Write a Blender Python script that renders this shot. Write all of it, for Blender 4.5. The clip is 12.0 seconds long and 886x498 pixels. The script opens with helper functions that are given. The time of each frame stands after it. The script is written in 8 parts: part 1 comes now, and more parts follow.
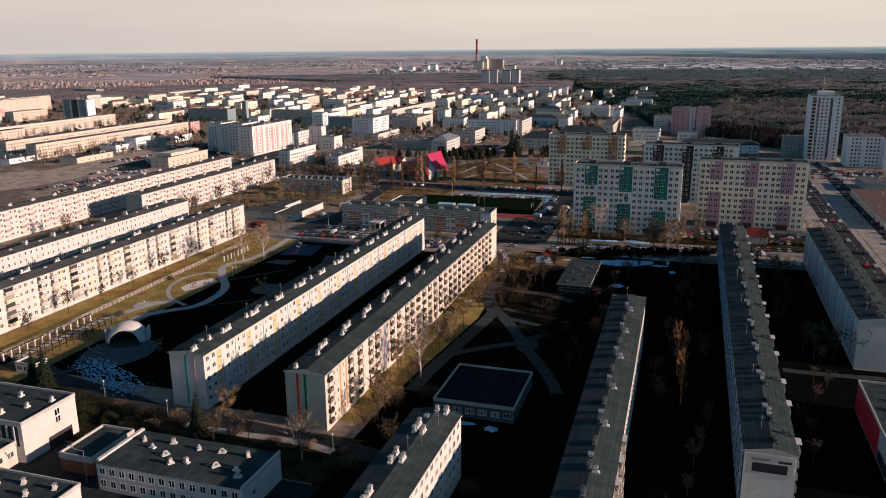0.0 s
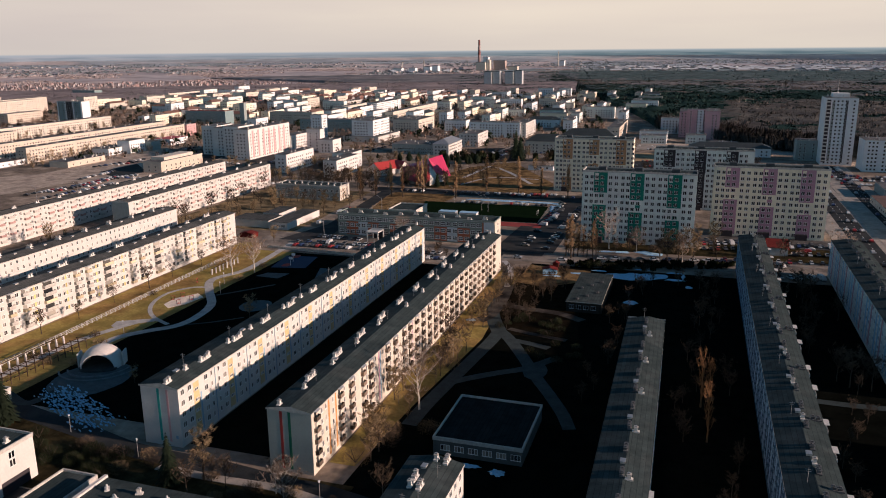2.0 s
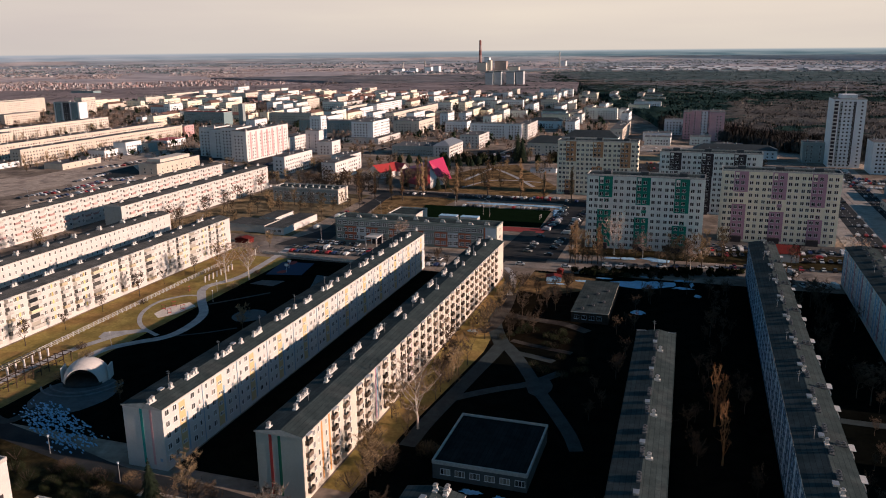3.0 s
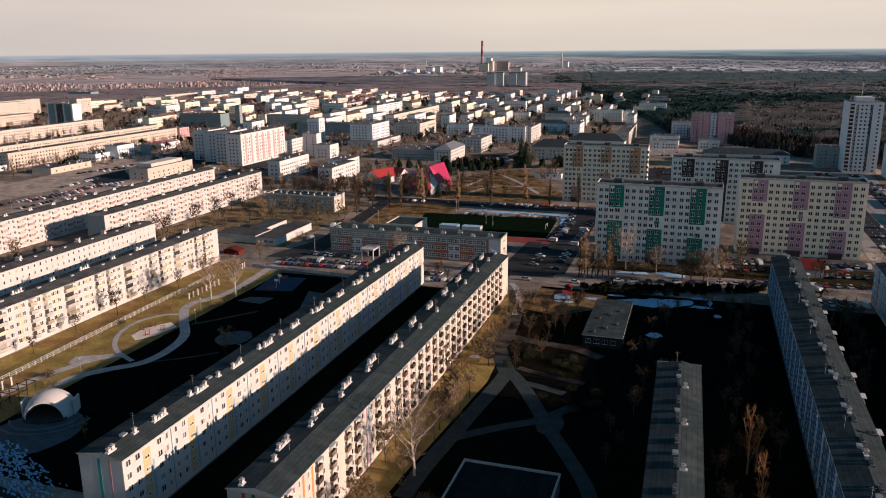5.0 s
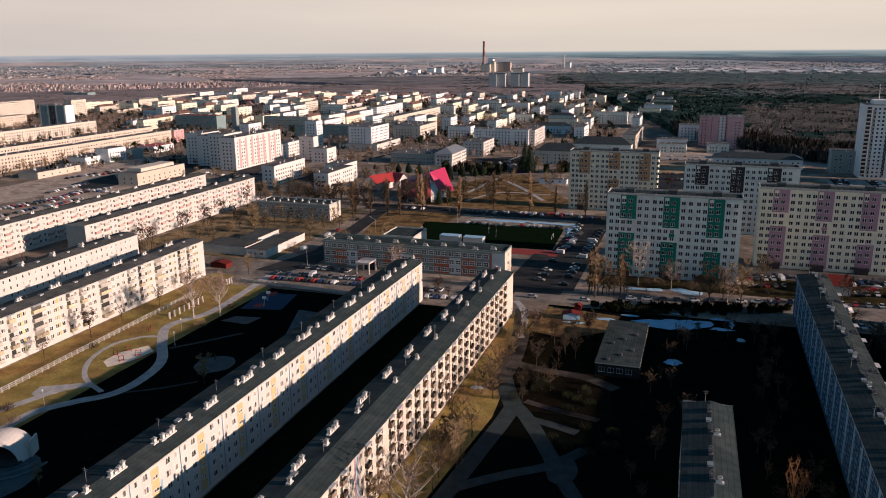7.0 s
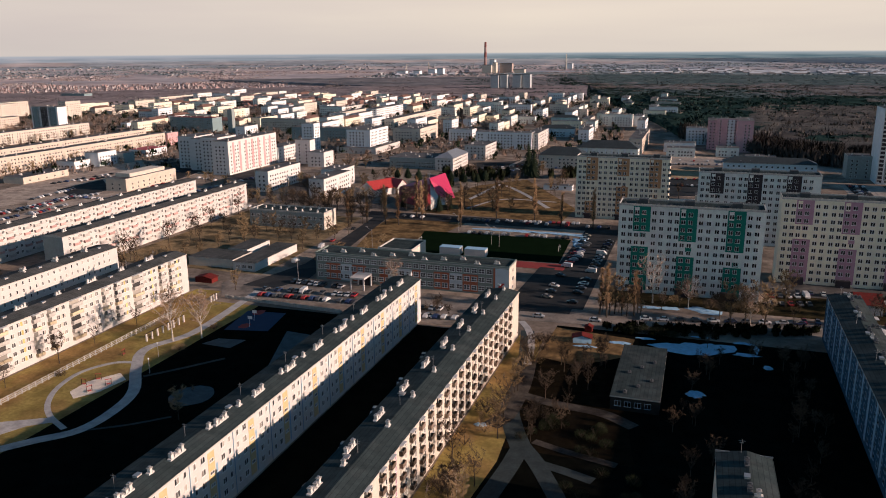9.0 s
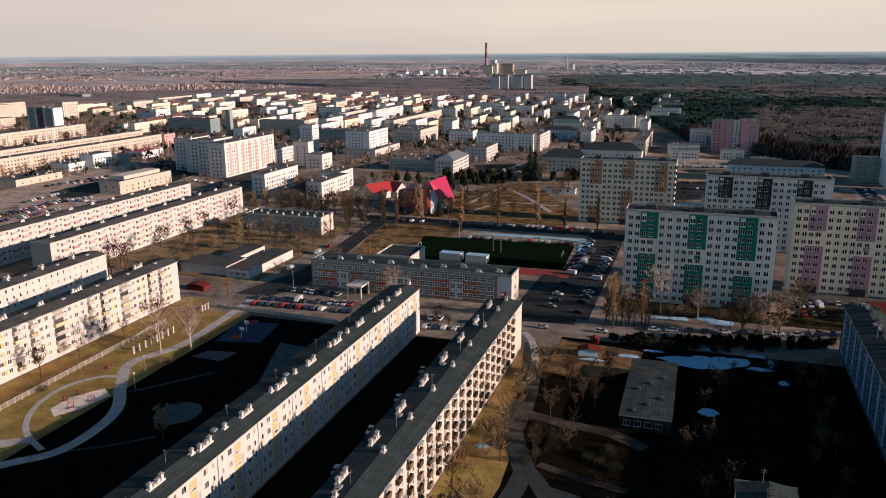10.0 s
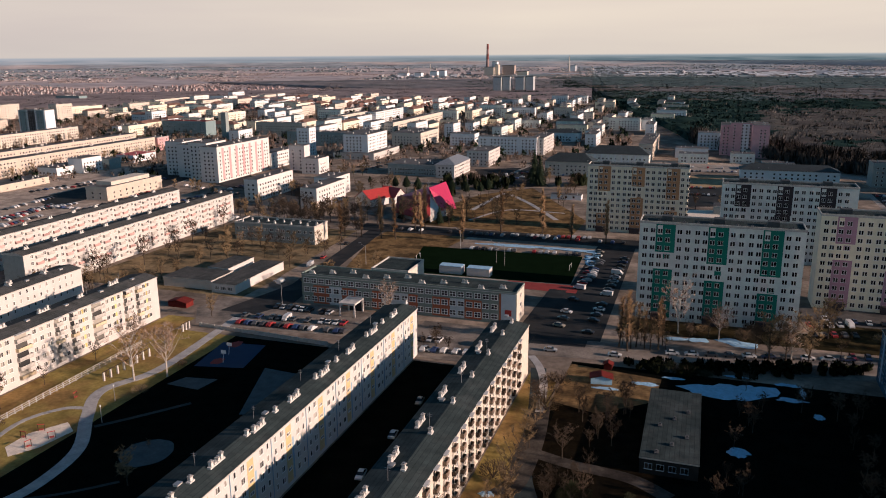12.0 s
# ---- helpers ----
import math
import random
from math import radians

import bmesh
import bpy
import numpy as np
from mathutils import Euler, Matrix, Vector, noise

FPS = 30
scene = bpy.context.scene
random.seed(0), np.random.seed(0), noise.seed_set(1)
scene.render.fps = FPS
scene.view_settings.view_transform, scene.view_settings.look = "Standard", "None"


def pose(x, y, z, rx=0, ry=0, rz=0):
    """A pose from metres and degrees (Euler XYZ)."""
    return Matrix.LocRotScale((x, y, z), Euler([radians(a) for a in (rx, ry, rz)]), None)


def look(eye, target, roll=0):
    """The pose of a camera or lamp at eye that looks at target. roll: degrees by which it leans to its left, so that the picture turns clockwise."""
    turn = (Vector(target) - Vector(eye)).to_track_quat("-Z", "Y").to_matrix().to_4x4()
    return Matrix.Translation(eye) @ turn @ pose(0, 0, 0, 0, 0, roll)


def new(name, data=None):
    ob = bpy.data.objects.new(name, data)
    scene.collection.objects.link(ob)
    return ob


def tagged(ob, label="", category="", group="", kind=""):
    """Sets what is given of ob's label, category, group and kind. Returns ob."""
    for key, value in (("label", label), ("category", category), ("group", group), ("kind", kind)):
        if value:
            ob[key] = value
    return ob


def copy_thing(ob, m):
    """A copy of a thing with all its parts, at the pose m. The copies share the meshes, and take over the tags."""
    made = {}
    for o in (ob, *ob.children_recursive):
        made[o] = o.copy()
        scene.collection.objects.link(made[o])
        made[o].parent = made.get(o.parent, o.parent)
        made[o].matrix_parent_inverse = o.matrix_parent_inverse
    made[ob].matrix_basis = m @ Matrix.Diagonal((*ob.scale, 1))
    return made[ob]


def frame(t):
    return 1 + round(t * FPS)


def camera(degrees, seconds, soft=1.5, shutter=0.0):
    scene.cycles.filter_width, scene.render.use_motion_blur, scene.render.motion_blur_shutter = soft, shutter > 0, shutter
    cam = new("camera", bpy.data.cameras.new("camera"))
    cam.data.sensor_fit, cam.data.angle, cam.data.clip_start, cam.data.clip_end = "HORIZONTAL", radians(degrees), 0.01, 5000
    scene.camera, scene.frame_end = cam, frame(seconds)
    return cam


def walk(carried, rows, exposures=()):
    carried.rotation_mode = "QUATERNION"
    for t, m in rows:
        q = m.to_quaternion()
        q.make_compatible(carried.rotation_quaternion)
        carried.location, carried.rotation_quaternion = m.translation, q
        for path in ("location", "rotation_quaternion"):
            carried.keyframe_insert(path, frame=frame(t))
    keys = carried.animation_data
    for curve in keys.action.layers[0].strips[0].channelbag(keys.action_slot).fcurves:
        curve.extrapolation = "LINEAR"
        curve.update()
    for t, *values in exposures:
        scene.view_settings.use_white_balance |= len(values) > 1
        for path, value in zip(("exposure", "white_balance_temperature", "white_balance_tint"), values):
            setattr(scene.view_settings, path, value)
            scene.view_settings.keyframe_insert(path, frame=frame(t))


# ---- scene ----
cam = camera(59.20, 12.0, 1.0)
PATH = [
    (0, (0.00, 0.00, 93.73), (-0.044, 96.815, 68.691), -0.52),
    (0.5, (0.11, 5.18, 93.62), (-0.005, 102.001, 68.620), -0.53),
    (1, (0.22, 10.42, 93.55), (0.035, 107.246, 68.572), -0.54),
    (1.5, (0.33, 15.71, 93.50), (0.075, 112.547, 68.545), -0.54),
    (2, (0.43, 21.06, 93.47), (0.116, 117.898, 68.538), -0.54),
    (2.5, (0.53, 26.45, 93.45), (0.157, 123.295, 68.546), -0.54),
    (3, (0.63, 31.88, 93.46), (0.199, 128.735, 68.568), -0.53),
    (4, (0.81, 42.86, 93.50), (0.282, 139.722, 68.642), -0.51),
    (5, (0.99, 53.96, 93.56), (0.366, 150.825, 68.737), -0.49),
    (5.5, (1.07, 59.54, 93.60), (0.408, 156.409, 68.786), -0.48),
    (6, (1.15, 65.13, 93.63), (0.450, 162.008, 68.832), -0.47),
    (6.5, (1.24, 70.74, 93.65), (0.492, 167.618, 68.873), -0.45),
    (7, (1.32, 76.35, 93.67), (0.534, 173.236, 68.906), -0.44),
    (8, (1.48, 87.58, 93.66), (0.617, 184.473, 68.937), -0.42),
    (9, (1.63, 98.78, 93.57), (0.700, 195.685, 68.904), -0.40),
    (9.5, (1.71, 104.36, 93.49), (0.740, 201.270, 68.856), -0.39),
    (10, (1.79, 109.91, 93.38), (0.781, 206.836, 68.785), -0.38),
    (10.5, (1.87, 115.45, 93.24), (0.820, 212.378, 68.687), -0.38),
    (11, (1.94, 120.95, 93.07), (0.860, 217.891, 68.559), -0.37),
    (11.5, (2.02, 126.42, 92.86), (0.898, 223.371, 68.399), -0.38),
    (12, (2.10, 131.84, 92.61), (0.937, 228.815, 68.204), -0.38),
]
walk(cam, [(t, look(eye, target, roll)) for t, eye, target, roll in PATH], ((0, 0.38, 5950, 8), (12, 0.38, 5950, 8)))

# ---- light: low warm sun from the side, clear sky ----
SUN_EL, SUN_AZ = 15.0, 109.0          # degrees; azimuth from +y towards +x
world = bpy.data.worlds.new("world")
scene.world = world
world.use_nodes = True
wn = world.node_tree.nodes
sky = wn.new("ShaderNodeTexSky")
sky.sky_type = "NISHITA"
sky.sun_disc = False
sky.sun_elevation, sky.sun_rotation = radians(SUN_EL), radians(SUN_AZ)
sky.air_density, sky.dust_density, sky.ozone_density = 1.0, 0.0, 4.0
wn["Background"].inputs[1].default_value = 0.065
cool = wn.new("ShaderNodeMix")
cool.data_type, cool.blend_type = "RGBA", "MULTIPLY"
cool.inputs[0].default_value, cool.inputs[7].default_value = 1.0, (0.86, 1.0, 0.86, 1)
world.node_tree.links.new(sky.outputs[0], cool.inputs[6])
world.node_tree.links.new(cool.outputs[2], wn["Background"].inputs[0])
sun_data = bpy.data.lights.new("sun", "SUN")
sun_data.energy, sun_data.angle, sun_data.color = 5.0, radians(0.5), (1.0, 0.685, 0.525)
sun = new("sun", sun_data)
ce, se = math.cos(radians(SUN_EL)), math.sin(radians(SUN_EL))
sa, ca = math.sin(radians(SUN_AZ)), math.cos(radians(SUN_AZ))
sun.matrix_world = look((ce * sa * 900, ce * ca * 900, se * 900), (0, 0, 0))
scene.view_settings.exposure = 0.0

# ---- the estate's grid: u runs along the long blocks, v across them ----
TURN = 17.8
GS, GC = math.sin(radians(TURN)), math.cos(radians(TURN))


def spot(u, v, z=0.0):
    return Vector((u * GS + v * GC, u * GC - v * GS, z))


def on_grid(u, v, z=0.0, turn=0.0):
    p = spot(u, v, z)
    return pose(p.x, p.y, p.z, 0, 0, turn - TURN)


# ---- materials ----
def material(name, colour, rough=0.8, vary=0.15, size=1.0, fine=8.0, bump=0.1, metal=0.0, second=None, amount=0.5, pieces=0.0, sheets=None):
    """Procedural surface: colour varied at two scales, optional second colour in patches, sheets laid side by side, fine relief."""
    m = bpy.data.materials.new(name)
    m.use_nodes = True
    n, k = m.node_tree.nodes, m.node_tree.links
    b = n["Principled BSDF"]
    co = n.new("ShaderNodeTexCoord")

    def cloud(scale, detail):
        t = n.new("ShaderNodeTexNoise")
        t.inputs["Scale"].default_value, t.inputs["Detail"].default_value = scale, detail
        k.new(co.outputs["Object"], t.inputs["Vector"])
        return t.outputs["Fac"]

    def blend(kind, fac, a, c):
        x = n.new("ShaderNodeMix")
        x.data_type, x.blend_type = "RGBA", kind
        for sock, val in ((x.inputs[0], fac), (x.inputs[6], a), (x.inputs[7], c)):
            if isinstance(val, (int, float)):
                sock.default_value = val
            elif isinstance(val, tuple):
                sock.default_value = (*val, 1)
            else:
                k.new(val, sock)
        return x.outputs[2]

    def ramp(fac, lo, hi, a, c):
        r = n.new("ShaderNodeMapRange")
        k.new(fac, r.inputs[0])
        for i, val in enumerate((lo, hi, a, c)):
            r.inputs[1 + i].default_value = val
        return r.outputs[0]

    base = colour
    if second:
        base = blend("MIX", ramp(cloud(1 / size * 0.35, 5), 0.6 - amount * 0.25, 0.66 - amount * 0.12, 0, 1), colour, second)
    lo = 1 - vary
    grey = ramp(cloud(1 / size, 4), 0.3, 0.7, lo, 1 + vary * 0.5)
    grain = ramp(cloud(fine, 3), 0.3, 0.7, 1 - vary * 0.6, 1 + vary * 0.3)
    mul = n.new("ShaderNodeMath")
    mul.operation = "MULTIPLY"
    k.new(grey, mul.inputs[0]), k.new(grain, mul.inputs[1])
    val = mul.outputs[0]
    if pieces:
        info = n.new("ShaderNodeObjectInfo")
        m2 = n.new("ShaderNodeMath")
        m2.operation = "MULTIPLY"
        k.new(val, m2.inputs[0]), k.new(ramp(info.outputs["Random"], 0, 1, 1 - pieces, 1 + pieces), m2.inputs[1])
        val = m2.outputs[0]
    if sheets:
        br = n.new("ShaderNodeTexBrick")
        turned = n.new("ShaderNodeMapping")
        turned.inputs["Rotation"].default_value = (0, 0, radians(90))
        k.new(co.outputs["Object"], turned.inputs[0]), k.new(turned.outputs[0], br.inputs["Vector"])
        for key, value in (("Color1", (1.08, 1.08, 1.08, 1)), ("Color2", (0.90, 0.90, 0.90, 1)), ("Mortar", (0.62, 0.62, 0.62, 1)), ("Scale", 1.0), ("Mortar Size", 0.05), ("Brick Width", sheets[0]), ("Row Height", sheets[1])):
            br.inputs[key].default_value = value
        m3 = n.new("ShaderNodeMath")
        m3.operation = "MULTIPLY"
        k.new(val, m3.inputs[0]), k.new(br.outputs["Color"], m3.inputs[1])
        val = m3.outputs[0]
    comb = n.new("ShaderNodeCombineColor")
    for i in range(3):
        k.new(val, comb.inputs[i])
    out = blend("MULTIPLY", 1.0, base, comb.outputs[0])
    k.new(out, b.inputs["Base Color"])
    b.inputs["Roughness"].default_value, b.inputs["Metallic"].default_value = rough, metal
    b.inputs["Specular IOR Level"].default_value = 0.0 if rough > 0.92 else 0.15 if rough > 0.78 else 0.5
    if bump:
        bp = n.new("ShaderNodeBump")
        bp.inputs["Strength"].default_value, bp.inputs["Distance"].default_value = bump, 0.05
        k.new(cloud(fine, 4), bp.inputs["Height"]), k.new(bp.outputs[0], b.inputs["Normal"])
    return m


def glass(name, colour, rough=0.08):
    m = bpy.data.materials.new(name)
    m.use_nodes = True
    b = m.node_tree.nodes["Principled BSDF"]
    b.inputs["Base Color"].default_value, b.inputs["Roughness"].default_value = (*colour, 1), rough
    b.inputs["Specular IOR Level"].default_value = 0.6
    return m


M_CREAM = material("cream_plaster", (0.63, 0.57, 0.485), 0.9, 0.10, 3.0, 2.0, 0.05, second=(0.60, 0.54, 0.46), amount=0.3)
M_WHITE = material("white_plaster", (0.61, 0.58, 0.545), 0.9, 0.08, 4.0, 2.0, 0.05)
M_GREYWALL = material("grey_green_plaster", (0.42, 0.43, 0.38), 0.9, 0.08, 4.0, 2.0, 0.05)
M_OCHRE = material("ochre_panel", (0.62, 0.47, 0.25), 0.85, 0.1, 2.0)
M_BLUE = material("blue_panel", (0.30, 0.44, 0.56), 0.85, 0.12, 2.0)
M_PINKP = material("pink_panel", (0.50, 0.25, 0.27), 0.85, 0.1, 2.0)
M_GREEN = material("green_panel", (0.02, 0.19, 0.145), 0.85, 0.12, 2.0)
M_TEALSTRIPE = material("teal_stripe", (0.05, 0.35, 0.30), 0.85, 0.1, 2.0)
M_ROSE = material("rose_stripe", (0.62, 0.36, 0.36), 0.85, 0.1, 2.0)
M_REDSTRIPE = material("red_stripe", (0.45, 0.06, 0.05), 0.85, 0.1, 2.0)
M_DKGREEN = material("dark_green_stripe", (0.03, 0.15, 0.09), 0.85, 0.1, 2.0)
M_VIOLET = material("violet_panel", (0.42, 0.25, 0.32), 0.85, 0.1, 2.0)
M_ORANGE = material("orange_panel", (0.55, 0.27, 0.09), 0.85, 0.1, 2.0)
M_BLACK = material("charcoal_panel", (0.045, 0.04, 0.045), 0.8, 0.15, 2.0)
M_PANEL = material("pale_panel", (0.76, 0.79, 0.73), 0.9, 0.12, 3.0, 2.0, 0.05, second=(0.70, 0.70, 0.66), amount=0.4)
M_YELLOWISH = material("pale_yellow_panel", (0.84, 0.77, 0.60), 0.9, 0.1, 3.0, 2.0, 0.05)
M_FELT = material("roofing_felt", (0.050, 0.067, 0.069), 0.93, 0.25, 2.5, 3.0, 0.1, second=(0.064, 0.079, 0.080), amount=0.4, sheets=(23.0, 1.05))
M_GREYFELT = material("weathered_grey_felt", (0.100, 0.104, 0.102), 0.93, 0.25, 2.5, 3.0, 0.1, second=(0.075, 0.082, 0.082), amount=0.4, sheets=(23.0, 1.05))
M_BLACKFELT = material("black_tarred_felt", (0.022, 0.026, 0.027), 0.93, 0.25, 2.5, 3.0, 0.1, sheets=(23.0, 1.05))
M_METAL = material("zinc_flashing", (0.50, 0.50, 0.50), 0.45, 0.2, 1.0, 6.0, 0.05, metal=0.7)
M_VENT = material("vent_masonry", (0.66, 0.64, 0.60), 0.85, 0.2, 0.6, 6.0, 0.1)
M_TOWNROOF = material("grey_town_roof", (0.13, 0.13, 0.132), 0.85, 0.3, 6.0, 0.5, 0.1, second=(0.075, 0.078, 0.082), amount=0.5)
M_FRAME = material("window_frame_white", (0.78, 0.78, 0.76), 0.5, 0.06, 1.0)
M_RED = material("red_sheet_roof", (0.42, 0.045, 0.04), 0.5, 0.15, 1.5)
M_MAGENTA = material("crimson_sheet_roof", (0.50, 0.03, 0.10), 0.45, 0.12, 1.5)
M_BRICK = material("brick_red_panel", (0.42, 0.135, 0.07), 0.85, 0.15, 1.0)
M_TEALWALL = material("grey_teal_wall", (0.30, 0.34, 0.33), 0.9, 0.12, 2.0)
M_ASPHALT = material("asphalt", (0.024, 0.028, 0.031), 0.9, 0.25, 4.0, 2.0, 0.15, second=(0.040, 0.041, 0.042), amount=0.4)
M_PAVING = material("concrete_paving", (0.36, 0.325, 0.285), 0.9, 0.2, 3.0, 2.0, 0.1, second=(0.27, 0.245, 0.215), amount=0.4)
M_SAND = material("sand", (0.82, 0.73, 0.62), 0.95, 0.15, 2.0, 2.0, 0.2)
# Old snow, with the blue of its shade put into the colour.
M_SNOW = material("shade_blue_old_snow", (0.34, 0.56, 0.74), 0.7, 0.15, 1.5, 2.0, 0.3)


# ---- mesh building ----
class Shape:
    """Collects faces with material slots and turns them into one mesh."""

    def __init__(self):
        self.v, self.f, self.m = [], [], []

    def face(self, pts, mat=0):
        i = len(self.v)
        self.v.extend(tuple(p) for p in pts)
        self.f.append(tuple(range(i, i + len(pts))))
        self.m.append(mat)
        return self

    def box(self, x0, x1, y0, y1, z0, z1, mat=0, top=None):
        i = len(self.v)
        self.v += [(x0, y0, z0), (x1, y0, z0), (x1, y1, z0), (x0, y1, z0), (x0, y0, z1), (x1, y0, z1), (x1, y1, z1), (x0, y1, z1)]
        for n, q in enumerate(((3, 2, 1, 0), (4, 5, 6, 7), (0, 1, 5, 4), (1, 2, 6, 5), (2, 3, 7, 6), (3, 0, 4, 7))):
            self.f.append(tuple(i + a for a in q))
            self.m.append(top if n == 1 and top is not None else mat)
        return self

    def prism(self, outline, z0, z1, mat=0, top=None):
        n = len(outline)
        for a in range(n):
            p, q = outline[a], outline[(a + 1) % n]
            self.face([(p[0], p[1], z0), (q[0], q[1], z0), (q[0], q[1], z1), (p[0], p[1], z1)], mat)
        self.face([(p[0], p[1], z1) for p in outline], mat if top is None else top)
        self.face([(p[0], p[1], z0) for p in reversed(outline)], mat)
        return self

    def tube(self, a, b, r0, r1, sides=6, mat=0, cap=True):
        a, b = Vector(a), Vector(b)
        d = (b - a).normalized()
        e = d.orthogonal().normalized()
        g = d.cross(e)
        ring = [[c + r * (math.cos(w) * e + math.sin(w) * g) for w in (2 * math.pi * s / sides for s in range(sides))] for c, r in ((a, r0), (b, r1))]
        for s in range(sides):
            t = (s + 1) % sides
            self.face([ring[0][s], ring[0][t], ring[1][t], ring[1][s]], mat)
        if cap:
            self.face(ring[1], mat)
            self.face(list(reversed(ring[0])), mat)
        return self

    def mesh(self, name, mats):
        me = bpy.data.meshes.new(name)
        me.from_pydata(self.v, [], self.f)
        for m in mats if isinstance(mats, (list, tuple)) else [mats]:
            me.materials.append(m)
        me.polygons.foreach_set("material_index", self.m)
        me.update()
        return me


def part(name, shape, mats, parent, label="", at=None, kind=""):
    """One mesh object under a thing or part; shape is a Shape or a ready mesh."""
    me = shape.mesh(name, mats) if isinstance(shape, Shape) else shape
    ob = new(name, me)
    ob.parent = parent
    if at is not None:
        ob.matrix_basis = at
    return tagged(ob, label, kind=kind)


def thing(name, label, category, at, group="", kind=""):
    ob = new(name)
    ob.matrix_basis = at
    return tagged(ob, label, category, group, kind)


def single(name, shape, mats, at, label, category, group="", kind=""):
    ob = new(name, shape.mesh(name, mats) if isinstance(shape, Shape) else shape)
    ob.matrix_basis = at
    return tagged(ob, label, category, group, kind)


# ---- ground: one sheet that rises gently to the skyline ----
HORIZON = 77.0


def ground_height(r):
    if r < 2500:
        return 0.0
    s = min((r - 2500) / 2400, 0.9999)
    far = 2500 + (r - 2500) / (1 - s)
    return HORIZON * (1 - r / far)


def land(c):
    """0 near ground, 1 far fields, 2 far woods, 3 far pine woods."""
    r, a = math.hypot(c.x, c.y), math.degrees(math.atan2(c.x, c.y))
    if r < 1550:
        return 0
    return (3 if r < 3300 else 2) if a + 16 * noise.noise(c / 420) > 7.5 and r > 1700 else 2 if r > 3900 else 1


def build_ground():
    rings = [0, 60, 150, 300, 500, 800, 1200, 1700, 2200, 2500] + [2500 + 60 * i for i in range(1, 34)]
    sides = 288
    v, f = [(0, 0, 0)], []
    for r in rings[1:]:
        for s in range(sides):
            a = 2 * math.pi * s / sides
            x, y = r * math.sin(a), r * math.cos(a)
            v.append((x, y, ground_height(r)))
    for s in range(sides):
        f.append((0, 1 + (s + 1) % sides, 1 + s))
    for q in range(len(rings) - 2):
        for s in range(sides):
            a, b = 1 + q * sides + s, 1 + q * sides + (s + 1) % sides
            f.append((a, b, b + sides, a + sides))
    me = bpy.data.meshes.new("ground")
    me.from_pydata(v, [], f)
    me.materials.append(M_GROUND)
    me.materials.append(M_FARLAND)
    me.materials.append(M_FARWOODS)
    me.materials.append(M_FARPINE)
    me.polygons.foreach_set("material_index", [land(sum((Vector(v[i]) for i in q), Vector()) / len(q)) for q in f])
    ob = new("ground", me)
    return tagged(ob, "flat dark winter ground with dry grass, bare soil and far woods", "ground", kind="structure")


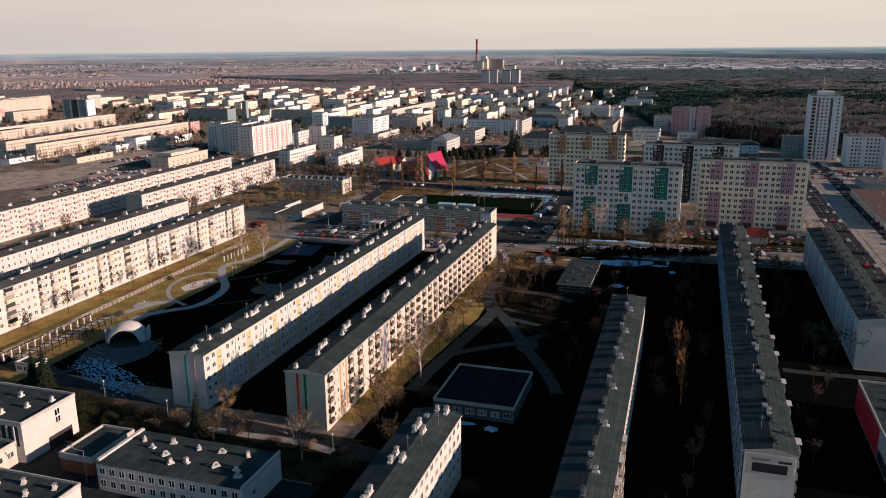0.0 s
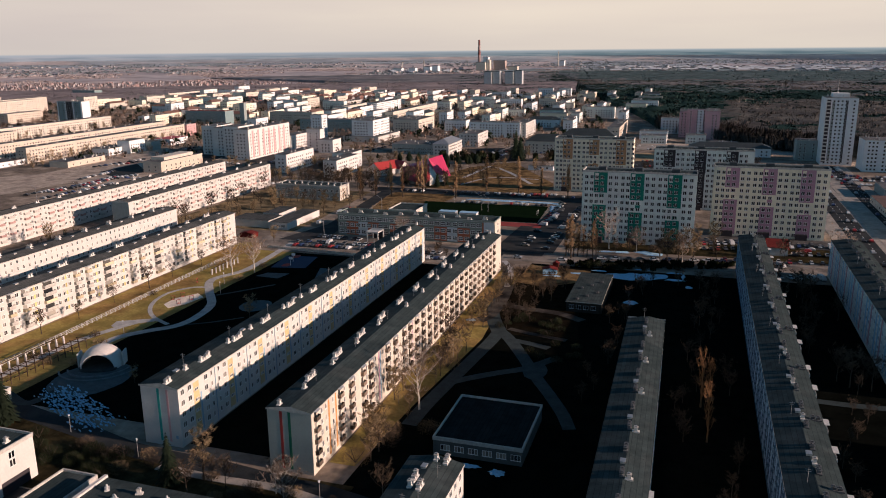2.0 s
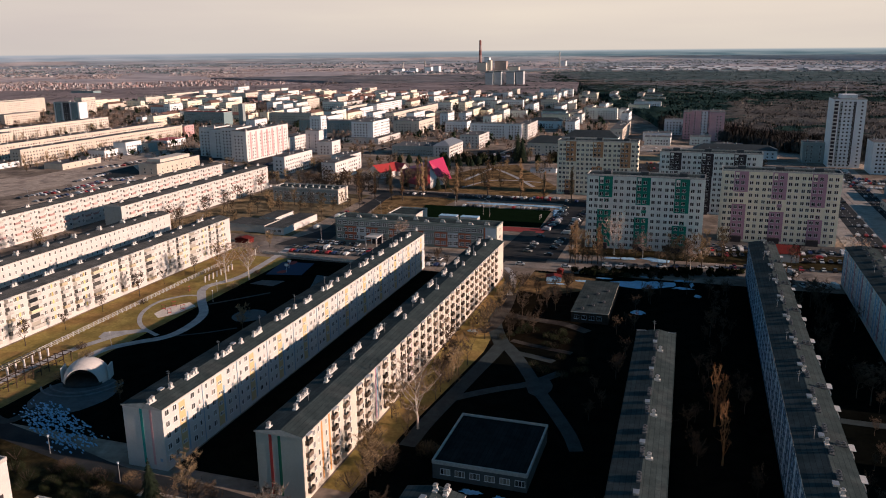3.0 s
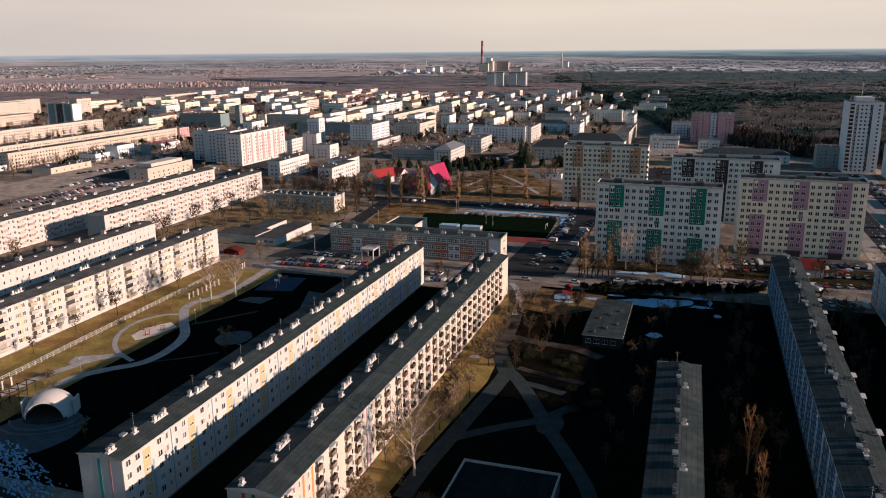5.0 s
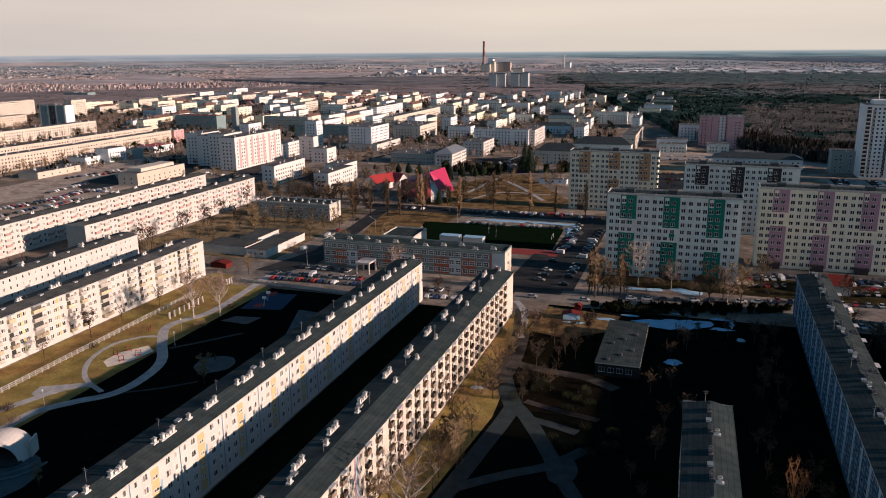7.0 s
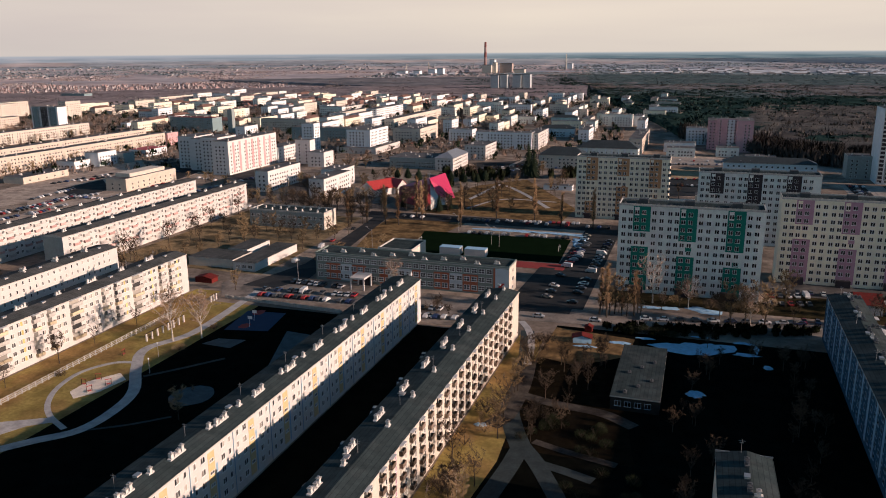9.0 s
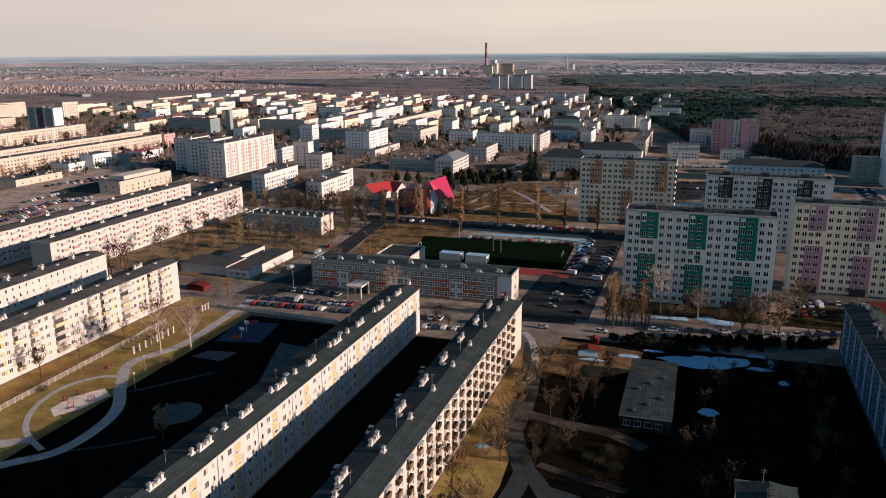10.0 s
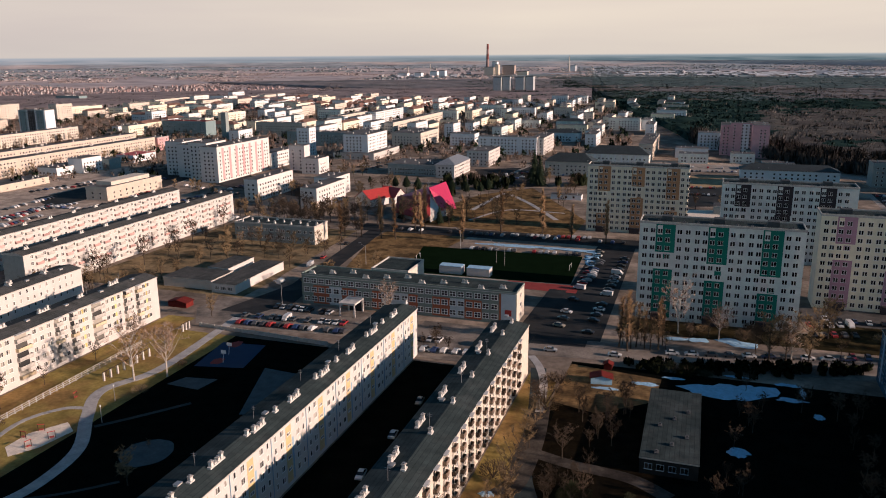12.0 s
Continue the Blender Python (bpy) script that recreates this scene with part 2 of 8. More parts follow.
def backdrop():
    """A glowing backdrop all the way round: far woods and fields with painted haze below the skyline, pale evening sky
    above it.
    """
    m = bpy.data.materials.new("hazy_distance")
    m.use_nodes = True
    n, k = m.node_tree.nodes, m.node_tree.links
    n.remove(n["Principled BSDF"])
    em = n.new("ShaderNodeEmission")
    co = n.new("ShaderNodeTexCoord")
    sep = n.new("ShaderNodeSeparateXYZ")
    k.new(co.outputs["Object"], sep.inputs[0])

    def cloud(along, up, detail, off=0.0):
        mp, cl = n.new("ShaderNodeMapping"), n.new("ShaderNodeTexNoise")
        mp.inputs["Scale"].default_value, mp.inputs["Location"].default_value = (along, along, up), (off, off, off)
        cl.inputs["Scale"].default_value, cl.inputs["Detail"].default_value = 1.0, detail
        k.new(co.outputs["Object"], mp.inputs[0]), k.new(mp.outputs[0], cl.inputs["Vector"])
        return cl.outputs["Fac"]

    def ramp(fac, *stops):
        r = n.new("ShaderNodeValToRGB")
        for i, (pos, c) in enumerate(stops):
            e = r.color_ramp.elements[i] if i < 2 else r.color_ramp.elements.new(pos)
            e.position, e.color = pos, (*c, 1)
        k.new(fac, r.inputs[0])
        return r.outputs[0]

    def span(fac, lo, hi):
        r = n.new("ShaderNodeMapRange")
        r.interpolation_type = "SMOOTHSTEP"
        r.inputs[1].default_value, r.inputs[2].default_value = lo, hi
        k.new(fac, r.inputs[0])
        return r.outputs[0]

    def mix(kind, fac, a, b):
        x = n.new("ShaderNodeMix")
        x.data_type, x.blend_type = "RGBA", kind
        if isinstance(fac, float):
            x.inputs[0].default_value = fac
        else:
            k.new(fac, x.inputs[0])
        k.new(a, x.inputs[6]), k.new(b, x.inputs[7])
        return x.outputs[2]

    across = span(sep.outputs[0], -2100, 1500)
    sky_ = mix("MULTIPLY", 1.0, ramp(cloud(0.0006, 0.006, 4), (0.3, (0.80, 0.68, 0.595)), (0.7, (0.87, 0.745, 0.63))), ramp(span(sep.outputs[2], 80, 300), (0.0, (0.88, 0.865, 0.86)), (1.0, (0.98, 0.95, 0.92))))
    sky_ = mix("MULTIPLY", 1.0, sky_, ramp(across, (0.0, (0.86, 0.855, 0.87)), (0.75, (1.0, 0.985, 0.94))))
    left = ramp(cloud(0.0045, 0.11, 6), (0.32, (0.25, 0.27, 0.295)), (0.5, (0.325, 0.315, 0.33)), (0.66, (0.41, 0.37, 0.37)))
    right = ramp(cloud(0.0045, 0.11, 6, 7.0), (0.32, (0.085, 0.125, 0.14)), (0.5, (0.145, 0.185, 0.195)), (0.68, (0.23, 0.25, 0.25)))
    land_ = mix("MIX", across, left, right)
    # A paler veil paints the haze over the far land towards the skyline.
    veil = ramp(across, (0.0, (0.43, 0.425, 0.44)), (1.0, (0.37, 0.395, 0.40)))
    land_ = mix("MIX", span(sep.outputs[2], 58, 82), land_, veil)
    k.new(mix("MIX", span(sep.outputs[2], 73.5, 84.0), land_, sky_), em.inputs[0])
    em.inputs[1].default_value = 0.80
    k.new(em.outputs[0], n["Material Output"].inputs[0])
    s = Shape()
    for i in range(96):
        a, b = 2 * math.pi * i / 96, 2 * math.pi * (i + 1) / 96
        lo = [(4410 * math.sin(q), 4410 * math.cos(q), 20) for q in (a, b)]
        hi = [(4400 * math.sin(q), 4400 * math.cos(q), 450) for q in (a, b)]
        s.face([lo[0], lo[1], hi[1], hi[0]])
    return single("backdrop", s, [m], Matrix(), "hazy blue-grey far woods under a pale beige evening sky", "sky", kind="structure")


backdrop()
M_GROUND = material("winter_ground", (0.23, 0.19, 0.155), 0.95, 0.4, 9.0, 0.5, 0.3, second=(0.37, 0.305, 0.245), amount=0.5)
# Far land: distance haze is put into these three colours, paler and bluer.
M_FARLAND = material("hazed_far_fields_and_woods", (0.47, 0.435, 0.445), 0.95, 0.3, 120.0, 0.02, 0.0, second=(0.58, 0.50, 0.485), amount=0.5)
M_FARPINE = material("hazed_far_pine_land", (0.22, 0.27, 0.28), 0.95, 0.4, 120.0, 0.02, 0.0, second=(0.28, 0.30, 0.30), amount=0.4)
M_FARWOODS = material("hazed_far_woods", (0.34, 0.38, 0.43), 0.95, 0.3, 160.0, 0.02, 0.0, second=(0.46, 0.42, 0.43), amount=0.4)
build_ground()


# ---- pieces shared by the buildings ----
def pane_material(name, dark, mid, pale):
    """Window glass; some panes have pale curtains behind them."""
    m = bpy.data.materials.new(name)
    m.use_nodes = True
    n, k = m.node_tree.nodes, m.node_tree.links
    b = n["Principled BSDF"]
    info = n.new("ShaderNodeObjectInfo")
    geo = n.new("ShaderNodeNewGeometry")
    add = n.new("ShaderNodeMath")
    add.operation = "ADD"
    k.new(info.outputs["Random"], add.inputs[0]), k.new(geo.outputs["Random Per Island"], add.inputs[1])
    frac = n.new("ShaderNodeMath")
    frac.operation = "FRACT"
    k.new(add.outputs[0], frac.inputs[0])
    r = n.new("ShaderNodeValToRGB")
    r.color_ramp.elements[0].position, r.color_ramp.elements[0].color = 0.0, (*dark, 1)
    r.color_ramp.elements[1].position, r.color_ramp.elements[1].color = 1.0, (*pale, 1)
    e = r.color_ramp.elements.new(0.45)
    e.color = (*mid, 1)
    k.new(frac.outputs[0], r.inputs[0]), k.new(r.outputs[0], b.inputs["Base Color"])
    b.inputs["Roughness"].default_value = 0.12
    b.inputs["Specular IOR Level"].default_value = 0.25
    return m


M_PANE = pane_material("curtained_pane", (0.02, 0.022, 0.025), (0.10, 0.097, 0.09), (0.46, 0.43, 0.37))
# Darker glass, made for shaded fronts: shade put into the pane colour.
M_DARKPANE = pane_material("dark_pane", (0.004, 0.005, 0.006), (0.009, 0.010, 0.012), (0.05, 0.047, 0.042))
M_RAILVAR = material("balcony_screen", (0.17, 0.13, 0.10), 0.8, 0.3, 0.8, 5.0, 0.1, pieces=0.75)
M_CONCRETE = material("pale_concrete", (0.50, 0.48, 0.44), 0.9, 0.2, 1.0, 4.0, 0.1)
M_YELLOWSCREEN = material("yellow_balcony_screen", (0.60, 0.52, 0.20), 0.85, 0.15, 1.0, pieces=0.3)
M_OCHRESCREEN = material("faded_ochre_screen", (0.58, 0.49, 0.33), 0.85, 0.15, 1.0, pieces=0.4)
M_REDSCREEN = material("rose_balcony_screen", (0.52, 0.33, 0.30), 0.85, 0.15, 1.0, pieces=0.3)


def window_shape(w, h, lights=2, bar=0.09):
    """A window seen from outside: frame, mullions and panes; the wall is at y = 0 and outside is -y."""
    s = Shape()
    step = (w - bar) / lights
    for i in range(lights):
        x = -w / 2 + bar / 2 + i * step
        s.face([(x + 0.02, -0.03, -h / 2 + bar), (x + step - 0.02, -0.03, -h / 2 + bar), (x + step - 0.02, -0.03, h / 2 - bar), (x + 0.02, -0.03, h / 2 - bar)], 1)
    for x0, x1, z0, z1 in [(-w / 2, w / 2, h / 2 - bar, h / 2), (-w / 2 - 0.08, w / 2 + 0.08, -h / 2 - 0.04, -h / 2 + bar)] + [(-w / 2 + i * step, -w / 2 + i * step + bar, -h / 2 + bar, h / 2 - bar) for i in range(lights + 1)]:
        y = -0.12 if z1 < 0 and x1 - x0 > w else -0.07
        s.face([(x0, y, z0), (x1, y, z0), (x1, y, z1), (x0, y, z1)])
        s.face([(x0, 0, z1), (x0, y, z1), (x1, y, z1), (x1, 0, z1)])
        s.face([(x1, y, z0), (x1, 0, z0), (x1, 0, z1), (x1, y, z1)])
        s.face([(x0, 0, z0), (x0, y, z0), (x0, y, z1), (x0, 0, z1)])
    return s


WINDOWS = {k: window_shape(*a).mesh("window", [M_FRAME, M_DARKPANE if k in ("pair", "school", "slit", "gym", "dim") else M_PANE]) for k, a in
           dict(wide=(1.9, 1.45, 2), mid=(1.45, 1.45, 2), slim=(0.85, 1.4, 1), stair=(1.5, 0.75, 2), triple=(2.3, 1.5, 3), pair=(1.4, 1.45, 2, 0.12), school=(2.3, 1.9, 3, 0.16), slit=(0.55, 1.3, 1, 0.06), gym=(1.5, 1.75, 2, 0.13), dim=(1.6, 1.5, 2, 0.05)).items()}

TWIN = Shape()
for dx in (-0.41, 0.41):
    one = window_shape(0.74, 1.6, 1, 0.06)
    base = len(TWIN.v)
    TWIN.v += [(x + dx, y, z) for x, y, z in one.v]
    TWIN.f += [tuple(base + i for i in q) for q in one.f]
    TWIN.m += one.m
WINDOWS["pair"] = TWIN.mesh("window", [M_FRAME, M_DARKPANE])

CROSS = window_shape(2.35, 2.0, 2, 0.17)
CROSS.box(-1.1, 1.1, -0.08, -0.01, -0.09, 0.09)
WINDOWS["school"] = CROSS.mesh("window", [M_FRAME, M_DARKPANE])

# Blue frames replace white ones, toned down for the shaded wall.
WINDOWS["dim"] = window_shape(1.7, 1.5, 2, 0.06).mesh("window", [M_BLUE, M_DARKPANE])


def balcony_meshes(w, d, screen):
    """Deck, railing, door and canopy of a balcony; the wall is at y = 0 and outside is -y."""
    deck = Shape().box(-w / 2, w / 2, -d, 0, -0.16, 0).mesh("balcony", [M_CONCRETE])
    outer = [(-w / 2, 0), (-w / 2, -d), (w / 2, -d), (w / 2, 0)]
    inner = [(-w / 2 + 0.06, 0), (-w / 2 + 0.06, -d + 0.06), (w / 2 - 0.06, -d + 0.06), (w / 2 - 0.06, 0)]
    rail = Shape().prism(outer + inner[::-1], 0.06, 1.05).mesh("railing", [screen])
    door = Shape().box(-w / 2 + 0.3, w / 2 - 0.7, -0.06, 0, 0.02, 2.1).mesh("balcony_door", [M_PANE])
    canopy = Shape().box(-w / 2 - 0.1, w / 2 + 0.1, -d - 0.15, 0, 2.35, 2.47).mesh("canopy", [M_VENT])
    return deck, rail, door, canopy


BALCONIES = {}


def balcony(block, face, along, z, kind, w, d, canopy, screen):
    if kind not in BALCONIES:
        BALCONIES[kind] = balcony_meshes(w, d, screen)
    deck, rail, door, top = BALCONIES[kind]
    b = part("balcony", deck, None, block.root, at=block.place(face, along, z))
    part("railing", rail, None, b)
    if kind in ("dark",) or kind[0] == "c":
        part("balcony_door", door, None, b)
    if canopy:
        part("canopy", top, None, b)
    return b


def vent_shape(stacks, k=1.0):
    """A masonry ventilation stack: a plinth along the roof with cowled flues on it."""
    s = Shape()
    stacks = [h * k for h in stacks]
    n = len(stacks)
    half = 0.55 * n
    s.box(-0.45, 0.45, -half - 0.2, half + 0.2, 0, 0.35, 0)
    for i, h in enumerate(stacks):
        y = -half + 0.55 + 1.1 * i
        s.box(-0.33 * k, 0.33 * k, y - 0.36, y + 0.36, 0.35, h, 0)
        s.box(-0.45, 0.45, y - 0.47, y + 0.47, h, h + 0.12, 1)
        s.box(-0.2, 0.2, y - 0.2, y + 0.2, h + 0.12, h + 0.4, 2)
    return s


M_DULL = material("grey_vent_masonry", (0.13, 0.135, 0.14), 0.85, 0.25, 0.6, 6.0, 0.1)
M_ZINC = material("dull_zinc_cap", (0.09, 0.095, 0.10), 0.6, 0.25, 0.6, 6.0, 0.05)
VENT_BIG = vent_shape((1.3, 0.7, 1.0, 1.45)).mesh("roof_vent", [M_VENT, M_CONCRETE, M_METAL])
VENT_PAIR = vent_shape((1.0, 1.2)).mesh("roof_vent", [M_VENT, M_CONCRETE, M_METAL])
VENT_LOW = vent_shape((1.3, 1.5), 0.6).mesh("roof_vent", [M_DULL, M_ZINC, M_DULL])
VENT_MINI = vent_shape((0.6,), 0.7).mesh("roof_vent", [M_DULL, M_DULL, M_DULL])
ARCH = Shape().box(-0.5, 0.5, -0.9, 0.9, 0, 0.3, 0)
for k in range(8):
    a, b = math.pi * k / 8, math.pi * (k + 1) / 8
    ARCH.tube((0, -0.55 * math.cos(a), 0.3 + 0.7 * math.sin(a)), (0, -0.55 * math.cos(b), 0.3 + 0.7 * math.sin(b)), 0.2, 0.2, 7)
VENT_ARCH = ARCH.mesh("roof_vent", [M_VENT])
VENT_SMALL = vent_shape((1.15,)).mesh("roof_vent", [M_VENT, M_CONCRETE, M_METAL])
HATCH = Shape().box(-0.5, 0.5, -0.7, 0.7, 0, 0.4, 0).box(-0.56, 0.56, -0.76, 0.76, 0.4, 0.48, 1).mesh("roof_hatch", [M_CONCRETE, M_METAL])
AERIAL = Shape().tube((0, 0, 0), (0, 0, 3.0), 0.05, 0.04, 5).box(-0.6, 0.6, -0.02, 0.02, 2.6, 2.66).box(-0.45, 0.45, -0.02, 0.02, 2.2, 2.26).mesh("aerial", M_METAL)



class Block:
    """A flat-faced building on the grid. Its local x runs across (v), its local y along (u)."""

    def __init__(self, name, label, u0, u1, v0, v1, h, wall, group="", roof="ridge", turn=0.0, category="building", ridge=0.55, roofmat=None, slab=0.28, stacks=0):
        self.w, self.l, self.h = v1 - v0, u1 - u0, h
        self.u0, self.v0, self.uc, self.vc = u0, v0, (u0 + u1) / 2, (v0 + v1) / 2
        self.root = thing(name, label, category, on_grid(self.uc, self.vc, 0, turn), group)
        x, y = self.w / 2, self.l / 2
        roofmat = roofmat or M_FELT
        body = Shape().box(-x, x, -y, y, 0, h - slab)
        part("wall", body, [wall], self.root)
        self.rise = 0.0
        r = Shape()
        o = 0.25
        if roof == "ridge":
            self.rise, xr = 1.05, -x + self.w * ridge
            self.xr = xr
            pts = [(-x - o, h - slab), (x + o, h - slab), (x + o, h), (xr, h + self.rise), (-x - o, h)]
            for yy, rev in ((-y - o, False), (y + o, True)):
                loop = [(a, yy, b) for a, b in pts]
                r.face(loop[::-1] if rev else loop, 1)
            for i in range(5):
                (a, b), (c, d) = pts[i], pts[(i + 1) % 5]
                r.face([(a, y + o, b), (c, y + o, d), (c, -y - o, d), (a, -y - o, b)][::-1], 1 if i in (0, 1, 4) else 0)
        else:
            r.box(-x - 0.12, x + 0.12, -y - 0.12, y + 0.12, h - slab, h, 1, 0)
        pick = random.Random(int(u0 * 7 + v0))
        for _ in range(stacks):
            a, b, c = pick.uniform(-x + 1, x - 1), pick.uniform(-y + 1, y - 1), pick.uniform(0.3, 0.7)
            r.box(a - c, a + c, b - c, b + c, h - 0.1, h + pick.uniform(0.8, 2.0), 1)
        self.roof = part("roof", r, [roofmat, M_CONCRETE], self.root)
        if roof == "parapet":
            q = Shape()
            out = [(-x - 0.12, -y - 0.12), (x + 0.12, -y - 0.12), (x + 0.12, y + 0.12), (-x - 0.12, y + 0.12)]
            inn = [(-x + 0.2, -y + 0.2), (x - 0.2, -y + 0.2), (x - 0.2, y - 0.2), (-x + 0.2, y - 0.2)]
            for a in range(4):
                b = (a + 1) % 4
                q.face([(*out[a], h), (*out[b], h), (*out[b], h + 0.55), (*out[a], h + 0.55)])
                q.face([(*inn[b], h), (*inn[a], h), (*inn[a], h + 0.55), (*inn[b], h + 0.55)])
                q.face([(*out[a], h + 0.55), (*out[b], h + 0.55), (*inn[b], h + 0.55), (*inn[a], h + 0.55)])
            self.parapet = part("parapet", q, [M_CONCRETE], self.root)

    def roof_z(self, x):
        if not self.rise:
            return self.h
        a, b = (-self.w / 2, self.h), (self.w / 2, self.h)
        return self.h + self.rise * ((x - a[0]) / (self.xr - a[0]) if x < self.xr else (b[0] - x) / (b[0] - self.xr))

    def place(self, face, along, z):
        """Pose on a face: along is u for the long sides, v for the ends."""
        x, y = self.w / 2, self.l / 2
        if face == "right":
            return pose(x, along - self.uc, z, 0, 0, 90)
        if face == "left":
            return pose(-x, along - self.uc, z, 0, 0, -90)
        if face == "front":
            return pose(along - self.vc, -y, z)
        return pose(along - self.vc, y, z, 0, 0, 180)

    def window(self, face, along, z, kind="mid"):
        return part("window", WINDOWS[kind], None, self.root, at=self.place(face, along, z))

    def windows(self, face, alongs, zs, kind="mid", joined=False, skip=0.0):
        if joined:
            me = WINDOWS[kind]
            s = getattr_joined(self)
            for a in alongs:
                for z in zs:
                    m = self.place(face, a, z)
                    s.stamp(me, m)
            return
        for a in alongs:
            for z in zs:
                self.window(face, a, z, kind)

    def panel(self, name, face, a0, a1, z0, z1, mat, label="", proud=0.035):
        s = Shape().box(a0 - (a0 + a1) / 2, a1 - (a0 + a1) / 2, -proud, 0, z0, z1)
        return part(name, s, [mat], self.root, label, at=self.place(face, (a0 + a1) / 2, 0))

    def on_roof(self, name, mesh, u, v, turn=0.0, label=""):
        x = v - self.vc
        return part(name, mesh, None, self.root, label, at=pose(x, u - self.uc, self.roof_z(x) - 0.03, 0, 0, turn))


class Stamps:
    """Copies of one small mesh joined into a single mesh."""

    def __init__(self):
        self.v, self.f, self.m, self.mats = [], [], [], None

    def stamp(self, me, mat4):
        i = len(self.v)
        self.v += [tuple(mat4 @ q.co) for q in me.vertices]
        for p in me.polygons:
            self.f.append(tuple(i + a for a in p.vertices))
            self.m.append(p.material_index)
        self.mats = list(me.materials)

    def build(self, name, parent, label=""):
        if not self.f:
            return None
        s = Shape()
        s.v, s.f, s.m = self.v, self.f, self.m
        return part(name, s, self.mats, parent, label, kind="stuff")


JOINED = {}


def getattr_joined(block):
    if block.root.name not in JOINED:
        JOINED[block.root.name] = (Stamps(), block.root)
    return JOINED[block.root.name][0]


FLOORS5 = [2.75 + 2.8 * i for i in range(5)]       # window centres of a five storey block
DECKS5 = [1.75 + 2.8 * i for i in range(5)]        # balcony decks

# ---- block with ochre stairwell panels, half shaded by its neighbour ----
LONG = "five storey blocks of the estate"
blk_a = Block("apartment_block", "long cream five storey block with ochre stairwell panels", 163.8, 342.8, -130.2, -119.5, 15.4, M_WHITE, LONG)
for k in range(12):
    st = 170.9 + 15.2 * k
    if st > 341:
        break
    blk_a.panel("stairwell_panel", "right", st - 1.15, st + 1.15, 1.0, 14.4, M_OCHRE, "ochre rendered stairwell strip")
    if st + 2.2 < 342:
        blk_a.panel("blue_strip", "right", st + 1.5, st + 2.1, 1.0, 11.0, M_BLUE, "faded blue rendered strip", 0.03)
    for z in [1.2 + 2.8 * i + 2.9 for i in range(4)]:
        w = blk_a.window("right", st, z, "stair")
        w.location.x += 0.04
    for d, kind in ((4.1, "mid"), (6.6, "slim"), (9.7, "slim"), (12.4, "mid")):
        if st + d < 341.5:
            blk_a.windows("right", [st + d], FLOORS5, kind)
    if st + 8.0 < 342:
        part("downpipe", Shape().tube((0, 0, 0.2), (0, 0, 15.1), 0.09, 0.09, 5), [M_BLUE], blk_a.root, at=pose(blk_a.w / 2 + 0.1, st + 8.0 - blk_a.uc, 0))
blk_a.windows("right", [165.4, 168.2], FLOORS5, "mid")
blk_a.panel("stripe", "front", -125.6, -124.9, 1.2, 14.9, M_TEALSTRIPE, "teal painted stripe")
blk_a.panel("stripe", "front", -123.0, -122.4, 1.2, 14.9, M_ROSE, "faded rose painted stripe")
blk_a.panel("house_number", "front", -121.2, -120.5, 2.2, 3.0, M_BLUE, "small blue bars where a number was")
for k in range(12):
    if 164.9 + 15.2 * k < 341:
        blk_a.on_roof("roof_vent", VENT_BIG if k else VENT_PAIR, 164.9 + 15.2 * k, -123.0)
    blk_a.on_roof("roof_vent", VENT_SMALL, 172.7 + 15.2 * k + (3.8 if k % 2 else 0), -123.5)
    if k % 2 == 0:
        blk_a.on_roof("roof_hatch", HATCH, 171.0 + 15.2 * k, -125.0)
for k in range(8):
    blk_a.on_roof("aerial", AERIAL, 176 + 21 * k, -126.5)

# ---- block with open balconies on its sunny side ----
blk_b = Block("apartment_block", "long cream five storey block with rows of dark balconies", 161.5, 338.4, -94.1, -83.0, 15.4, M_CREAM, LONG)
cols = [163.6, 176.0, 182.2, 189.6, 194.4, 206.2, 212.0, 219.2, 224.2] + [229.9 + 5.95 * i for i in range(17)]
for i, c in enumerate(cols):
    for n, z in enumerate(DECKS5):
        balcony(blk_b, "right", c, z, "dark", 2.0, 0.85, n == 4, M_RAILVAR)
    if c + 2.4 < 337.5 and (i == len(cols) - 1 or cols[i + 1] - c > 4.5):
        blk_b.windows("right", [c + 2.7], FLOORS5, "slim")
blk_b.windows("right", [166.6, 168.6, 172.3, 198.2, 203.4], FLOORS5, "slim")
for c, m, lab in ((170.2, M_ORANGE, "orange painted strip"), (173.9, M_ORANGE, "orange painted strip"), (200.6, M_VIOLET, "pale violet painted strip"), (201.6, M_BLUE, "pale blue painted strip"), (227.0, M_VIOLET, "pale violet painted strip")):
    blk_b.panel("stripe", "right", c - 0.35, c + 0.35, 1.0, 14.9, m, lab)
blk_b.panel("end_render", "front", -94.0, -83.1, 0.6, 15.0, M_GREYWALL, "grey-green rendered end wall", 0.03)
blk_b.panel("stripe", "front", -91.0, -90.3, 0.8, 14.9, M_REDSTRIPE, "dark red painted stripe", 0.05)
blk_b.panel("stripe", "front", -88.9, -88.2, 0.8, 14.9, M_DKGREEN, "dark green painted stripe", 0.05)
for k in range(12):
    u = 162.5 + 15.2 * k
    blk_b.on_roof("roof_vent", VENT_BIG if k else VENT_SMALL, min(u, 336), -91.4)
    blk_b.on_roof("roof_vent", VENT_SMALL, min(u + (9 if k < 4 else 11), 336), -89.8 if k < 4 else -87.6)
    if k % 2:
        blk_b.on_roof("roof_hatch", HATCH, u + 12, -90.5)
for k in range(7):
    blk_b.on_roof("aerial", AERIAL, 176 + 23 * k, -89.0)

